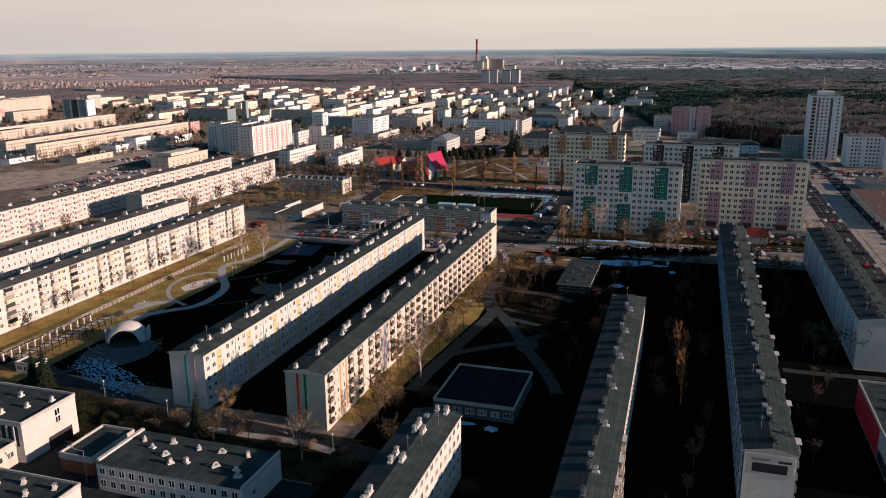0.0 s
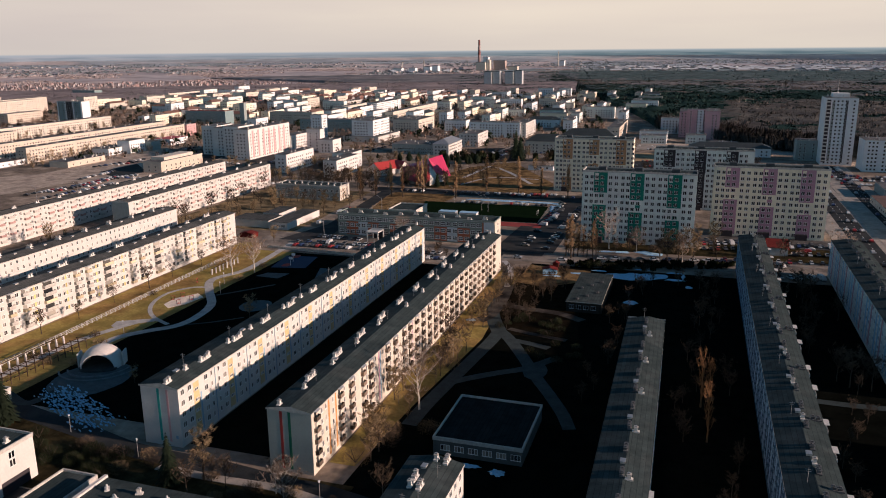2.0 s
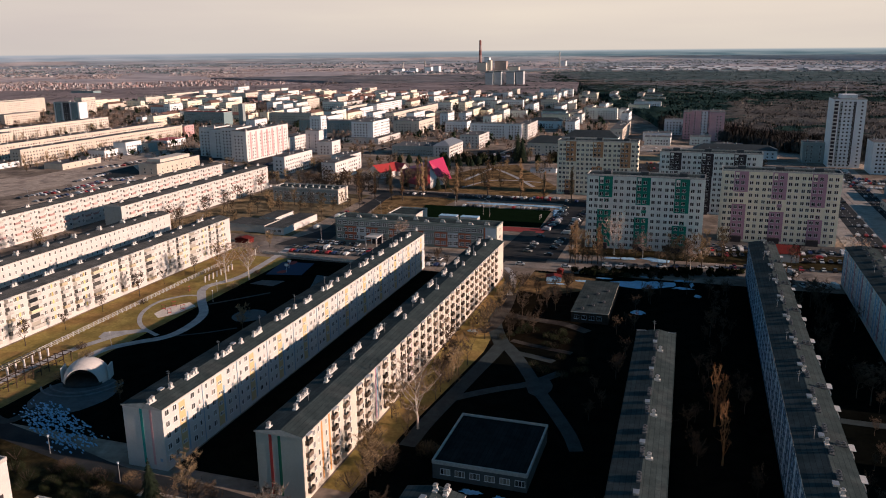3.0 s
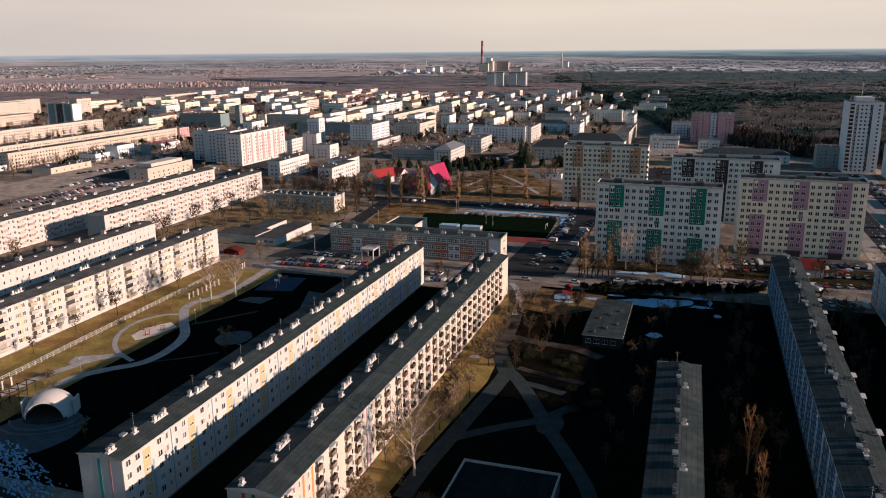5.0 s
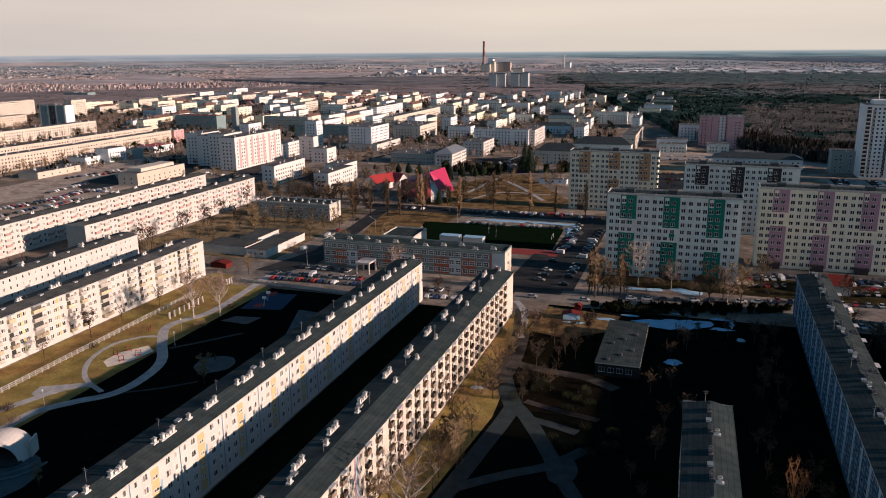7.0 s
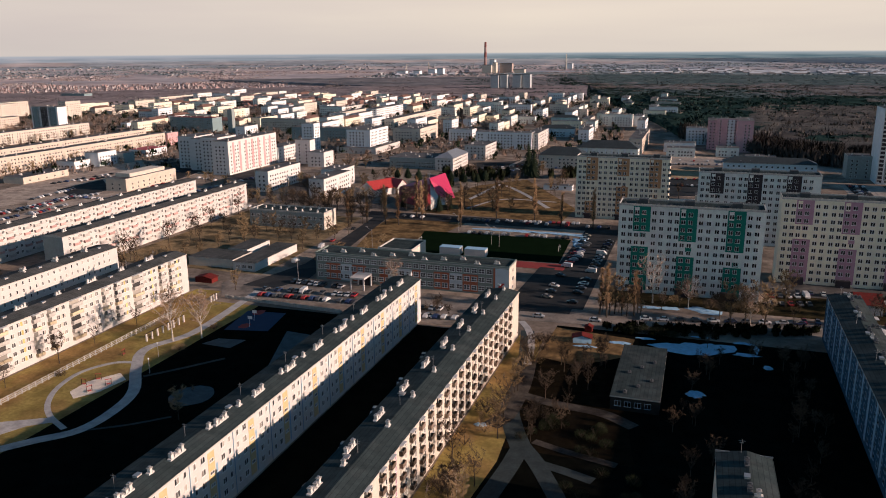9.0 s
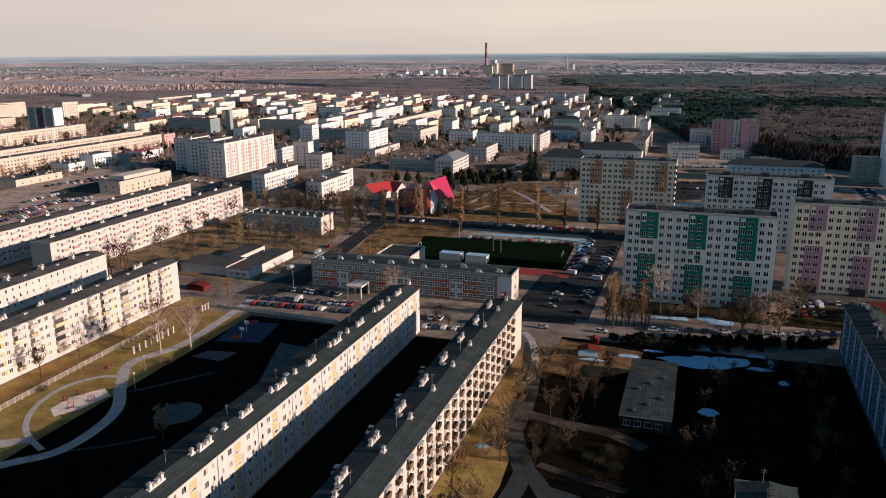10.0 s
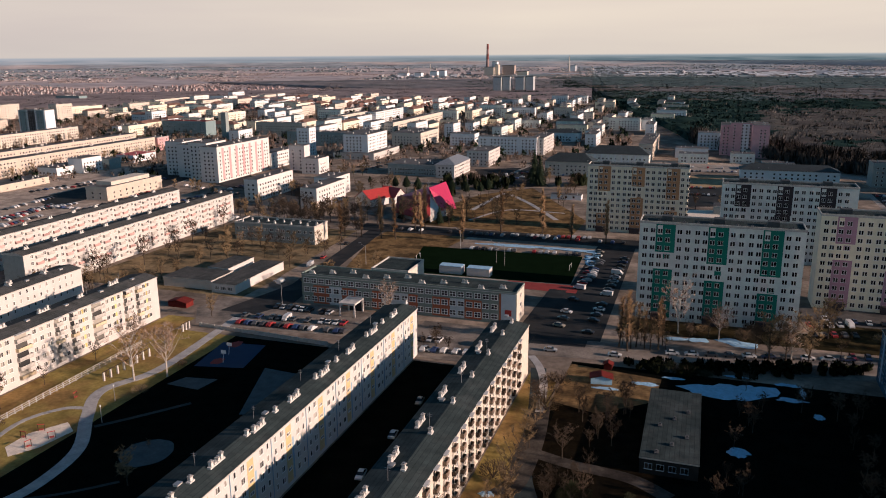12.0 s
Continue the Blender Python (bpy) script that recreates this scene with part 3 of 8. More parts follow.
# ---- dark blocks of the shaded yards ----
blk_e = Block("apartment_block", "shaded five storey block with dark felt roof", 78.0, 245.6, -20.35, -10.05, 15.4, M_CREAM, LONG, turn=0.75)
blk_e.windows("right", [84 + 3.1 * i for i in range(52)], FLOORS5, "mid", True)
for k in range(18):
    u = 242.5 - 9.6 * k
    blk_e.on_roof("roof_vent", VENT_LOW, u - 2.0, -15.0)
    if k % 2:
        blk_e.on_roof("roof_vent", VENT_SMALL, u - 3.4, -13.6, 90)
    if k % 2 == 0:
        blk_e.on_roof("roof_hatch", HATCH, u - 7, -15.2)
blk_e.on_roof("aerial", AERIAL, 245.0, -15.8)
for k in range(3):
    for z in DECKS5:
        balcony(blk_e, "right", 150 - 8.5 * k, z, "pale", 2.6, 0.9, z > 12, M_CONCRETE)
part("edge_rail", Shape().box(-5.4, 5.4, -0.06, 0.06, 0.0, 0.5), [M_METAL], blk_e.root, "pale metal roof edge", at=pose(0, blk_e.l / 2 + 0.1, 15.4))

# The dark blue of shade is put into the whole wall colour.
M_SHADEBLUE = material("shade_blue_plaster", (0.030, 0.090, 0.150), 0.9, 0.2, 3.0, 2.0, 0.05)
blk_f = Block("apartment_block", "long five storey block with dark felt roof and shade-blue wall colour", 152.5, 364.5, 13.9, 23.9, 15.4, M_SHADEBLUE, LONG, ridge=0.53)
blk_f.windows("left", [155 + 3.75 * i for i in range(56)], FLOORS5, "dim")
for i in range(24):
    blk_f.panel("blue_strip", "left", 157.0 + 8.8 * i, 158.6 + 8.8 * i, 1.2, 14.8, M_BLUE, "muted blue rendered strip")
for k in range(22):
    u = 156.0 + 9.6 * k
    blk_f.on_roof("roof_vent", VENT_LOW, u, 20.0)
    if k % 2:
        blk_f.on_roof("roof_vent", VENT_SMALL, u + 3.0, 19.6)
    if k % 3 == 0:
        blk_f.on_roof("aerial", AERIAL, u + 5.5, 17.6)
        blk_f.on_roof("roof_vent", VENT_LOW, u + 4.3, 22.3, 90)
    if k % 2:
        blk_f.on_roof("roof_hatch", HATCH, u + 6.4, 19.0)
for k in range(13):
    u = 159.0 + 15.4 * k + (3 if k % 2 else 0)
    for n, z in enumerate(DECKS5):
        balcony(blk_f, "right", u, z, "white", 2.7, 1.1, n == 4, M_WHITE)
blk_f.panel("end_render", "front", 14.0, 23.8, 0.4, 15.0, M_PANEL, "pale rendered end wall", 0.03)
blk_f.panel("billboard", "front", 14.4, 23.4, 10.2, 14.6, M_WHITE, "pale advertising board on the end wall", 0.12)
blk_f.panel("board_picture", "front", 15.6, 22.2, 10.9, 12.9, M_BLACK, "dark picture of stacked goods", 0.14)
blk_f.panel("board_picture", "front", 20.4, 22.9, 13.3, 13.8, M_BLACK, "dark bar of unreadable print", 0.14)
blk_f.panel("board_lettering", "front", 15.3, 18.8, 13.4, 14.0, M_TEALWALL, "grey-green bar of unreadable print", 0.14)

blk_g = Block("apartment_block", "five storey block with blue, rose and white wall panels", 242.7, 366.0, 50.0, 61.0, 15.4, M_WHITE, LONG, ridge=0.6)
for i in range(32):
    u = 245.5 + 3.8 * i
    blk_g.windows("left", [u], FLOORS5, "mid")
    if i % 4 == 1:
        blk_g.panel("rose_strip", "left", u + 1.1, u + 2.7, 1.2, 14.9, M_PINKP, "rose rendered strip")
    if i % 4 in (2, 3):
        blk_g.panel("blue_strip", "left", u + 1.1, u + 2.7, 1.2, 14.9, M_BLUE, "blue rendered strip")
for k in range(13):
    blk_g.on_roof("roof_vent", VENT_LOW, 246 + 9.5 * k, 55.4)
    blk_g.on_roof("roof_vent", VENT_MINI, 249 + 9.5 * k, 58.2)
    if k % 4 == 0:
        blk_g.on_roof("aerial", AERIAL, 251 + 9.5 * k, 53.2)

blk_h = Block("apartment_block", "five storey block with a half sunlit white wall", 72.0, 150.5, -55.4, -44.6, 15.4, M_WHITE, LONG, ridge=0.5)
blk_h.windows("right", [76 + 3.0 * i for i in range(25)], FLOORS5, "mid")
for u, v, me in ((149.0, -49.6, VENT_SMALL), (149.4, -47.6, VENT_PAIR), (140.5, -51.3, VENT_BIG), (138.8, -49.4, VENT_PAIR), (127.5, -51.5, VENT_BIG), (127.0, -49.5, VENT_PAIR), (113, -51, VENT_BIG), (100, -51, VENT_BIG)):
    blk_h.on_roof("roof_vent", me, u, v)
blk_h.on_roof("roof_hatch", HATCH, 146.0, -51.0)
for u, v in ((143.5, -47.5), (131.5, -50.0), (134.0, -48.0)):
    blk_h.on_roof("aerial", AERIAL, u, v)

# ---- sunlit blocks on the far side of the park ----
blk_c = Block("apartment_block", "sunlit white five storey block with yellow balcony screens", 118.0, 348.5, -232.0, -221.0, 15.4, M_WHITE, LONG, roofmat=M_GREYFELT)
for k in range(9):
    s0 = 92.0 + 30.0 * k
    for d, w in ((0.0, 2.6), (6.0, 2.6), (16.6, 5.0)):
        u = s0 + d
        if not 150 < u < 346:
            continue
        for n, z in enumerate(DECKS5):
            scr = M_CONCRETE if (k + n) % 3 else M_OCHRESCREEN
            balcony(blk_c, "right", u, z, ("c", w, (k + n) % 3 > 0), w, 1.15, n == 4, scr)
    for d in (3.0, 9.2, 11.6, 21.2, 23.8, 26.6):
        if 165 < s0 + d < 347:
            blk_c.windows("right", [s0 + d], FLOORS5, "mid")
            if d in (9.2, 23.8):
                for z in FLOORS5:
                    blk_c.panel("window_screen", "right", s0 + d + 0.75, s0 + d + 1.6, z - 0.7, z + 0.7, M_YELLOWSCREEN if k % 3 else M_CREAM, "yellow panel beside the window")
for k in range(14):
    u = 136.0 + 15.2 * k
    blk_c.on_roof("roof_vent", VENT_BIG if k % 2 else VENT_PAIR, u, -227.0)
    blk_c.on_roof("roof_hatch", HATCH, u + 7, -225.0)
    blk_c.on_roof("aerial", AERIAL, u + 4.5, -228.5)

blk_c2 = Block("apartment_block", "sunlit plain white five storey block behind another", 118.0, 350.0, -267.0, -256.0, 15.4, M_WHITE, LONG, roofmat=M_GREYFELT)
blk_c2.windows("right", [200 + 2.9 * i for i in range(51)], FLOORS5[2:], "slim", True)
for k in range(10):
    blk_c2.on_roof("roof_vent", VENT_PAIR, 199.0 + 15.3 * k, -260.5, 90)
    blk_c2.on_roof("roof_vent", VENT_SMALL, 201.0 + 15.3 * k, -261.5)
    blk_c2.on_roof("roof_hatch", HATCH, 206.0 + 15.3 * k, -259.5)

blk_d = Block("apartment_block", "sunlit white five storey block with red balcony screens", 358.0, 506.0, -303.0, -292.0, 15.4, M_WHITE, LONG, roofmat=M_GREYFELT)
blk_d2 = Block("apartment_block", "very long sunlit white five storey block with red balcony screens", 150.0, 509.0, -341.0, -330.5, 15.4, M_WHITE, LONG, roofmat=M_GREYFELT)
for blk, a, b in ((blk_d, 360, 504), (blk_d2, 290, 506)):
    u = a + 2.0
    i = 0
    while u < b:
        if i % 5 in (1, 3):
            for n, z in enumerate(DECKS5):
                balcony(blk, "right", u, z, ("red", n % 2), 3.4, 1.0, n == 4, M_REDSCREEN if n % 2 else M_CONCRETE)
        else:
            blk.windows("right", [u], FLOORS5, "mid", True)
        u += 3.1 if i % 5 else 3.6
        i += 1
    k = a + 4.0
    while k < b:
        blk.on_roof("roof_vent", VENT_PAIR, k, blk.vc + 1.0)
        k += 15.2
blk_d.panel("end_render", "front", -302.9, -292.1, 0.6, 15.0, M_TEALWALL, "grey rendered end wall", 0.03)

for stamps, root in list(JOINED.values()):
    stamps.build("windows", root, "rows of white framed windows")
JOINED.clear()


# ---- roads, paths, lawns and courts laid on the ground ----
def smooth(pts, n=6):
    """Catmull-Rom through the points."""
    q = [Vector(p) for p in pts]
    q = [q[0] * 2 - q[1]] + q + [q[-1] * 2 - q[-2]]
    out = []
    for i in range(1, len(q) - 2):
        for k in range(n):
            t = k / n
            a, b, c, d = q[i - 1], q[i], q[i + 1], q[i + 2]
            out.append(0.5 * (2 * b + (c - a) * t + (2 * a - 5 * b + 4 * c - d) * t * t + (3 * b - a - 3 * c + d) * t ** 3))
    return out + [q[-2]]


def ribbon(name, label, pts, width, mat, z=0.05, category="path", round_=True):
    line = smooth([Vector((p[1], p[0])) for p in pts]) if round_ else [Vector((p[1], p[0])) for p in pts]
    left, right = [], []
    for i, p in enumerate(line):
        d = (line[min(i + 1, len(line) - 1)] - line[max(i - 1, 0)]).normalized()
        w = (width if isinstance(width, (int, float)) else width[0] + (width[1] - width[0]) * i / (len(line) - 1)) / 2
        left.append(p + Vector((-d.y, d.x)) * w)
        right.append(p - Vector((-d.y, d.x)) * w)
    s = Shape()
    for i in range(len(line) - 1):
        a, b, c, d = right[i], right[i + 1], left[i + 1], left[i]
        s.face([(a.x, a.y, z), (b.x, b.y, z), (c.x, c.y, z), (d.x, d.y, z)])
        s.face([(a.x, a.y, -0.1), (b.x, b.y, -0.1), (b.x, b.y, z), (a.x, a.y, z)])
        s.face([(d.x, d.y, z), (c.x, c.y, z), (c.x, c.y, -0.1), (d.x, d.y, -0.1)])
    return single(name, s, [mat], on_grid(0, 0), label, category, kind="structure")


def patch(name, label, pts, mat, z=0.03, category="ground", kind="structure"):
    """A flat area with a low edge; pts are (u, v)."""
    ring = [(p[1], p[0]) for p in pts]
    area = sum(ring[i][0] * ring[(i + 1) % len(ring)][1] - ring[(i + 1) % len(ring)][0] * ring[i][1] for i in range(len(ring)))
    if area < 0:
        ring.reverse()
    return single(name, Shape().prism(ring, -0.1, z), [mat], on_grid(0, 0), label, category, kind=kind)


def blob(cu, cv, ru, rv, n=18, wobble=0.15, turn=0.0, seed=1):
    rnd = random.Random(seed)
    out = []
    for i in range(n):
        a = 2 * math.pi * i / n
        k = 1 + rnd.uniform(-wobble, wobble)
        x, y = ru * k * math.cos(a), rv * k * math.sin(a)
        c, s = math.cos(radians(turn)), math.sin(radians(turn))
        out.append((cu + x * c - y * s, cv + x * s + y * c))
    return out


M_LAWN = material("olive_lawn", (0.33, 0.255, 0.085), 0.95, 0.35, 6.0, 1.0, 0.4, second=(0.31, 0.20, 0.08), amount=0.6)
M_LEAVES = material("leaf_litter", (0.25, 0.165, 0.08), 0.95, 0.4, 3.0, 1.2, 0.4, second=(0.11, 0.075, 0.04), amount=0.6)
# Near-black: the shade of yards and park is put into this lawn colour.
M_SHADEGRASS = material("shade_dark_lawn", (0.006, 0.0068, 0.0055), 0.95, 0.4, 5.0, 1.0, 0.3)
# Litter darkened to near black; the yard's shade is put into the colour.
M_DARKLITTER = material("shade_dark_leaf_litter", (0.014, 0.011, 0.007), 0.95, 0.4, 3.0, 1.2, 0.4, second=(0.012, 0.010, 0.007), amount=0.6)
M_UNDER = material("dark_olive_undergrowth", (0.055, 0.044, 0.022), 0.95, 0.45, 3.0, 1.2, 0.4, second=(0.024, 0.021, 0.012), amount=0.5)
M_DRYGRASS = material("dry_brown_grass", (0.27, 0.205, 0.12), 0.95, 0.4, 4.0, 1.2, 0.3, second=(0.13, 0.105, 0.065), amount=0.5)
M_TANGRASS = material("dry_tan_grass", (0.42, 0.31, 0.19), 0.95, 0.3, 5.0, 1.2, 0.3, second=(0.33, 0.24, 0.15), amount=0.5)
M_COURTBLUE = material("blue_sports_floor", (0.02, 0.045, 0.10), 0.8, 0.1, 3.0)
M_COURTRED = material("red_sports_floor", (0.28, 0.05, 0.045), 0.8, 0.12, 3.0)
M_TURF = material("artificial_turf", (0.006, 0.014, 0.006), 0.95, 0.2, 6.0, 1.5, 0.2)
M_DIRTPAVE = material("worn_paving", (0.50, 0.41, 0.33), 0.92, 0.3, 4.0, 1.5, 0.05, second=(0.35, 0.285, 0.235), amount=0.5)
M_OLDASPHALT = material("old_grey_asphalt", (0.105, 0.10, 0.095), 0.92, 0.3, 4.0, 1.5, 0.1, second=(0.06, 0.058, 0.057), amount=0.5)
# Trodden earth of the yard tracks, its shade put into the colour.
M_TRACK = material("shade_grey_trodden_earth", (0.085, 0.076, 0.066), 0.95, 0.35, 3.0, 1.5, 0.2, second=(0.045, 0.040, 0.036), amount=0.5)
M_YARD = material("patched_yard_paving", (0.27, 0.235, 0.20), 0.92, 0.3, 4.0, 1.5, 0.08, second=(0.15, 0.135, 0.12), amount=0.5)
M_LINE = material("white_road_paint", (0.62, 0.62, 0.60), 0.7, 0.2, 1.0)

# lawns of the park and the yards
# Shade-coloured lawn under all the yards between the blocks.
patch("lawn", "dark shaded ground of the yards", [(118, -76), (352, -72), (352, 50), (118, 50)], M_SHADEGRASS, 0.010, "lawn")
patch("road", "dusty tan ground between the long blocks and the shops", [(549.5, -513.9), (676.2, -524.1), (625.1, -409.0), (545.5, -393.3), (455.8, -376.3), (426.5, -380.8)], M_DIRTPAVE, 0.03, "yard")
patch("lawn", "olive winter lawn below the sunlit block", [(130, -220), (352, -220), (352, -208.5), (130, -208.5)], M_LAWN, 0.02, "lawn")
patch("lawn", "dry lawn of the park", [(150, -208), (340, -208), (340, -184), (150, -184)], M_LAWN, 0.015, "lawn")
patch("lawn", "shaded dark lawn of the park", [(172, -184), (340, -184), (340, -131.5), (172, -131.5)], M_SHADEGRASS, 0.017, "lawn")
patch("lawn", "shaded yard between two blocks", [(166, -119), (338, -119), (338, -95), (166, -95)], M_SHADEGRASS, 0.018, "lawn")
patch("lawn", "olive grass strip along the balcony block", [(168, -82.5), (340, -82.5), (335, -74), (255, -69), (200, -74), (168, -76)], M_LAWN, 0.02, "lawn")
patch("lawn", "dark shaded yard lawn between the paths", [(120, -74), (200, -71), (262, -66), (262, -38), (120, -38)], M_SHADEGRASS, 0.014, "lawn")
patch("lawn", "leaf litter under the yard trees with shade in its colour", [(262, -70), (325, -71), (318, -48), (262, -38)], M_DARKLITTER, 0.014, "lawn")
patch("road", "sandy verge and road behind the tower blocks", [(830.5, -82.1), (815.8, 99.6), (769.3, 91.0), (784.6, -78.9)], M_DIRTPAVE, 0.05, "road")
ribbon("road", "dusty tan road beyond the long blocks", [(445.7, -488.3), (498.3, -491.6), (567.6, -483.1), (530.4, -402.7)], 13.0, M_DIRTPAVE, 0.05, "road")
patch("road", "asphalt car park beside the long blocks", [(401.9, -408.8), (475.0, -416.6), (472.9, -384.6), (393.1, -382.1)], M_DIRTPAVE, 0.06, "car park")
patch("road", "shaded asphalt lot beside the shop building", [(526.1, -459.4), (572.7, -460.0), (536.9, -422.6), (504.1, -423.6)], M_ASPHALT, 0.065, "car park")
patch("lawn", "dry tan grass behind the tower blocks", [(743.7, -57.2), (756.0, -14.2), (686.5, -19.7), (676.9, -52.6)], M_TANGRASS, 0.03, "lawn")
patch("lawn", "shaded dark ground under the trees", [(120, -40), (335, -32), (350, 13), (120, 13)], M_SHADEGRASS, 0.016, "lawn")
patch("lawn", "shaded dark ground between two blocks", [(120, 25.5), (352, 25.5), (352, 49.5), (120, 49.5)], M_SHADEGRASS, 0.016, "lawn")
patch("lawn", "brown lawn beside the church", [(545, -196), (625, -178), (660, -150), (560, -98), (520, -100), (524, -190)], M_LEAVES, 0.02, "lawn")
patch("lawn", "brown lawn behind the school", [(402, -180), (480, -196), (515, -196), (508, -150), (430, -160)], M_LEAVES, 0.02, "lawn")
patch("lawn", "sunlit grass by the garden shed", [(322, -73), (350, -72), (346, -45), (330, -46), (318, -60)], M_LEAVES, 0.022, "lawn")

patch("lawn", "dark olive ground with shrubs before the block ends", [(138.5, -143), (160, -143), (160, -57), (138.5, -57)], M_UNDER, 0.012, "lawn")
patch("lawn", "dark winter grass round the nursery and clinic", [(378, -288), (500, -288), (500, -212), (400, -206), (378, -206)], M_DRYGRASS, 0.012, "lawn")
patch("lawn", "dark undergrowth before the tower blocks", [(384, -62), (399.5, -62), (399.5, 3), (430, 3), (430, 60), (386, 60)], M_UNDER, 0.014, "lawn")
patch("road", "dark asphalt yard round the near school", [(90, -215), (138, -215), (138, -57), (90, -57)], M_ASPHALT, 0.011, "yard")
patch("lawn", "dark ground beside the shop building", [(120, 49.5), (242, 49.5), (242, 66), (120, 66)], M_SHADEGRASS, 0.013, "lawn")
patch("road", "dusty tan lot beside the long blocks", [(395, -470), (400, -530), (470, -535), (525, -470), (510, -440), (430, -448)], M_DIRTPAVE, 0.02, "car park")
patch("lawn", "dark ground with hedges beside the service road", [(138.5, -215), (172, -215), (166, -172), (160, -143), (138.5, -143)], M_UNDER, 0.0115, "lawn")
# roads
ribbon("road", "asphalt service road past the block ends", [(178, -215), (168.3, -172.3), (163.5, -148.2), (159.4, -130.2), (158.3, -107.0), (156.3, -89.7), (155.6, -77.1), (150, -50)], 6.0, M_ASPHALT, 0.05, "road")
ribbon("pavement", "pale pavement beside the service road", [(154.5, -119.7), (154.0, -104.4), (154.5, -88.7), (152.7, -77.2)], 2.6, M_PAVING, 0.09, "pavement")
patch("road", "asphalt street in front of the tower blocks", [(353, -92), (363, -92), (376, 62), (367, 62)], M_YARD, 0.05, "road")
patch("pavement", "car park strip in front of the tower blocks", [(363.5, -70), (371, -70), (386, 60), (376.5, 60)], M_YARD, 0.045, "car park")
patch("road", "asphalt avenue beside the school", [(355, -88), (366, -66), (505, -66), (505, -84)], M_ASPHALT, 0.04, "road")
patch("road", "street between the sports field and the lawn", [(503, -215), (503, -40), (520, -40), (520, -215)], M_ASPHALT, 0.055, "road")
patch("road", "school car park of grey asphalt", [(347, -205), (352, -130), (377, -130), (377, -212), (362, -215)], M_YARD, 0.045, "car park")
patch("road", "asphalt lane leading behind the school", [(362, -205), (362, -190), (378, -183), (520, -200), (520, -208), (400, -196)], M_ASPHALT, 0.06, "road")
patch("road", "car park between the school and the long blocks", [(341, -128), (352, -128), (374, -128), (374, -92), (340, -92), (341, -100)], M_YARD, 0.047, "car park")
patch("road", "shaded school yard with asphalt", [(366, -95), (425, -93), (425, -86), (358, -88)], M_ASPHALT, 0.062, "yard")
patch("road", "wide avenue with several lanes", [(150, 66), (150, 106), (700, 106), (700, 66)], M_PAVING, 0.04, "road")
for v0, v1 in ((69.5, 80.5), (93.0, 101.5)):
    patch("carriageway", "dark asphalt carriageway of the avenue", [(150, v0), (150, v1), (700, v1), (700, v0)], M_ASPHALT, 0.052, "road")
for v in (73.2, 76.9, 96.0, 98.8):
    s = Shape()
    for i in range(75):
        s.box(-0.09, 0.09, 260 + 8 * i, 263 + 8 * i, 0.03, 0.065)
    single("lane_marking", s, [M_LINE], on_grid(0, v), "white dashed lane marking on the avenue", "road marking", kind="stuff")
patch("pavement", "pale pavement with dirty snow beside the avenue", [(242, 61.5), (242, 66.5), (640, 66.5), (640, 61.5)], M_PAVING, 0.11, "pavement")
patch("pavement", "pale pavement on the far side of the avenue", [(250, 103), (250, 107.5), (700, 107.5), (700, 103)], M_PAVING, 0.11, "pavement")
patch("road", "worn car park beside the avenue", [(380, 108), (440, 108), (440, 150), (380, 150)], M_DIRTPAVE, 0.05, "car park")
patch("pavement", "dry verge between the lanes", [(150, 83.5), (150, 90.5), (700, 90.5), (700, 83.5)], M_PAVING, 0.12, "verge")
patch("pavement", "pale pavement along the avenue", [(370, 64), (370, 69), (560, 69), (560, 64)], M_PAVING, 0.1, "pavement")
patch("pavement", "car park behind the tower blocks", [(412, -62), (412, 60), (431, 60), (431, -62)], M_OLDASPHALT, 0.05, "car park")

patch("road", "blue-grey shaded car park behind the tower blocks", [(691.1, -53.1), (701.2, -18.6), (627.5, -20.2), (618.5, -50.5)], M_ASPHALT, 0.06, "car park")
patch("sand_yard", "bright sandy building yard between the towers", [(608.7, -46.2), (615.6, -23.0), (563.4, -23.9), (556.5, -46.7)], M_SAND, 0.05, "yard")
patch("road", "pale dusty road past the pink tower houses", [(774.1, -128.1), (815.0, -57.7), (814.7, 39.0), (796.4, 96.0), (757.9, 88.9), (767.7, 26.5), (771.4, -56.1), (725.3, -121.1)], M_PAVING, 0.055, "road")
patch("road", "asphalt square before the theatre", [(736.1, -214.5), (763.9, -164.0), (669.4, -145.0), (647.8, -176.6)], M_ASPHALT, 0.06, "square")
patch("road", "shaded asphalt lot behind the commercial building", [(580.3, -451.6), (665.4, -463.1), (624.5, -411.1), (588.9, -404.4)], M_ASPHALT, 0.07, "car park")
patch("road", "asphalt road between the town blocks", [(652.0, -475.0), (690.8, -459.5), (624.2, -300.6), (581.2, -286.7), (605.8, -363.8)], M_ASPHALT, 0.06, "road")
ribbon("path", "pale path before the theatre", [(690.1, -183.5), (720.5, -180.0), (782.0, -174.9)], 3.0, M_PAVING, 0.08)

# park paths
M_PATH = material("pale_path", (0.44, 0.43, 0.42), 0.9, 0.25, 3.0, 1.5, 0.1)
# The blue-grey of shade is put into the paving of the shaded courts.
M_FLOORBLUE = material("shade_blue_paving", (0.085, 0.11, 0.12), 0.9, 0.25, 3.0, 1.5, 0.1)
# Darker copy of the path for shaded places, shade put into the colour.
M_DARKPATH = material("shade_dark_path", (0.038, 0.052, 0.055), 0.9, 0.3, 3.0, 1.5, 0.1)
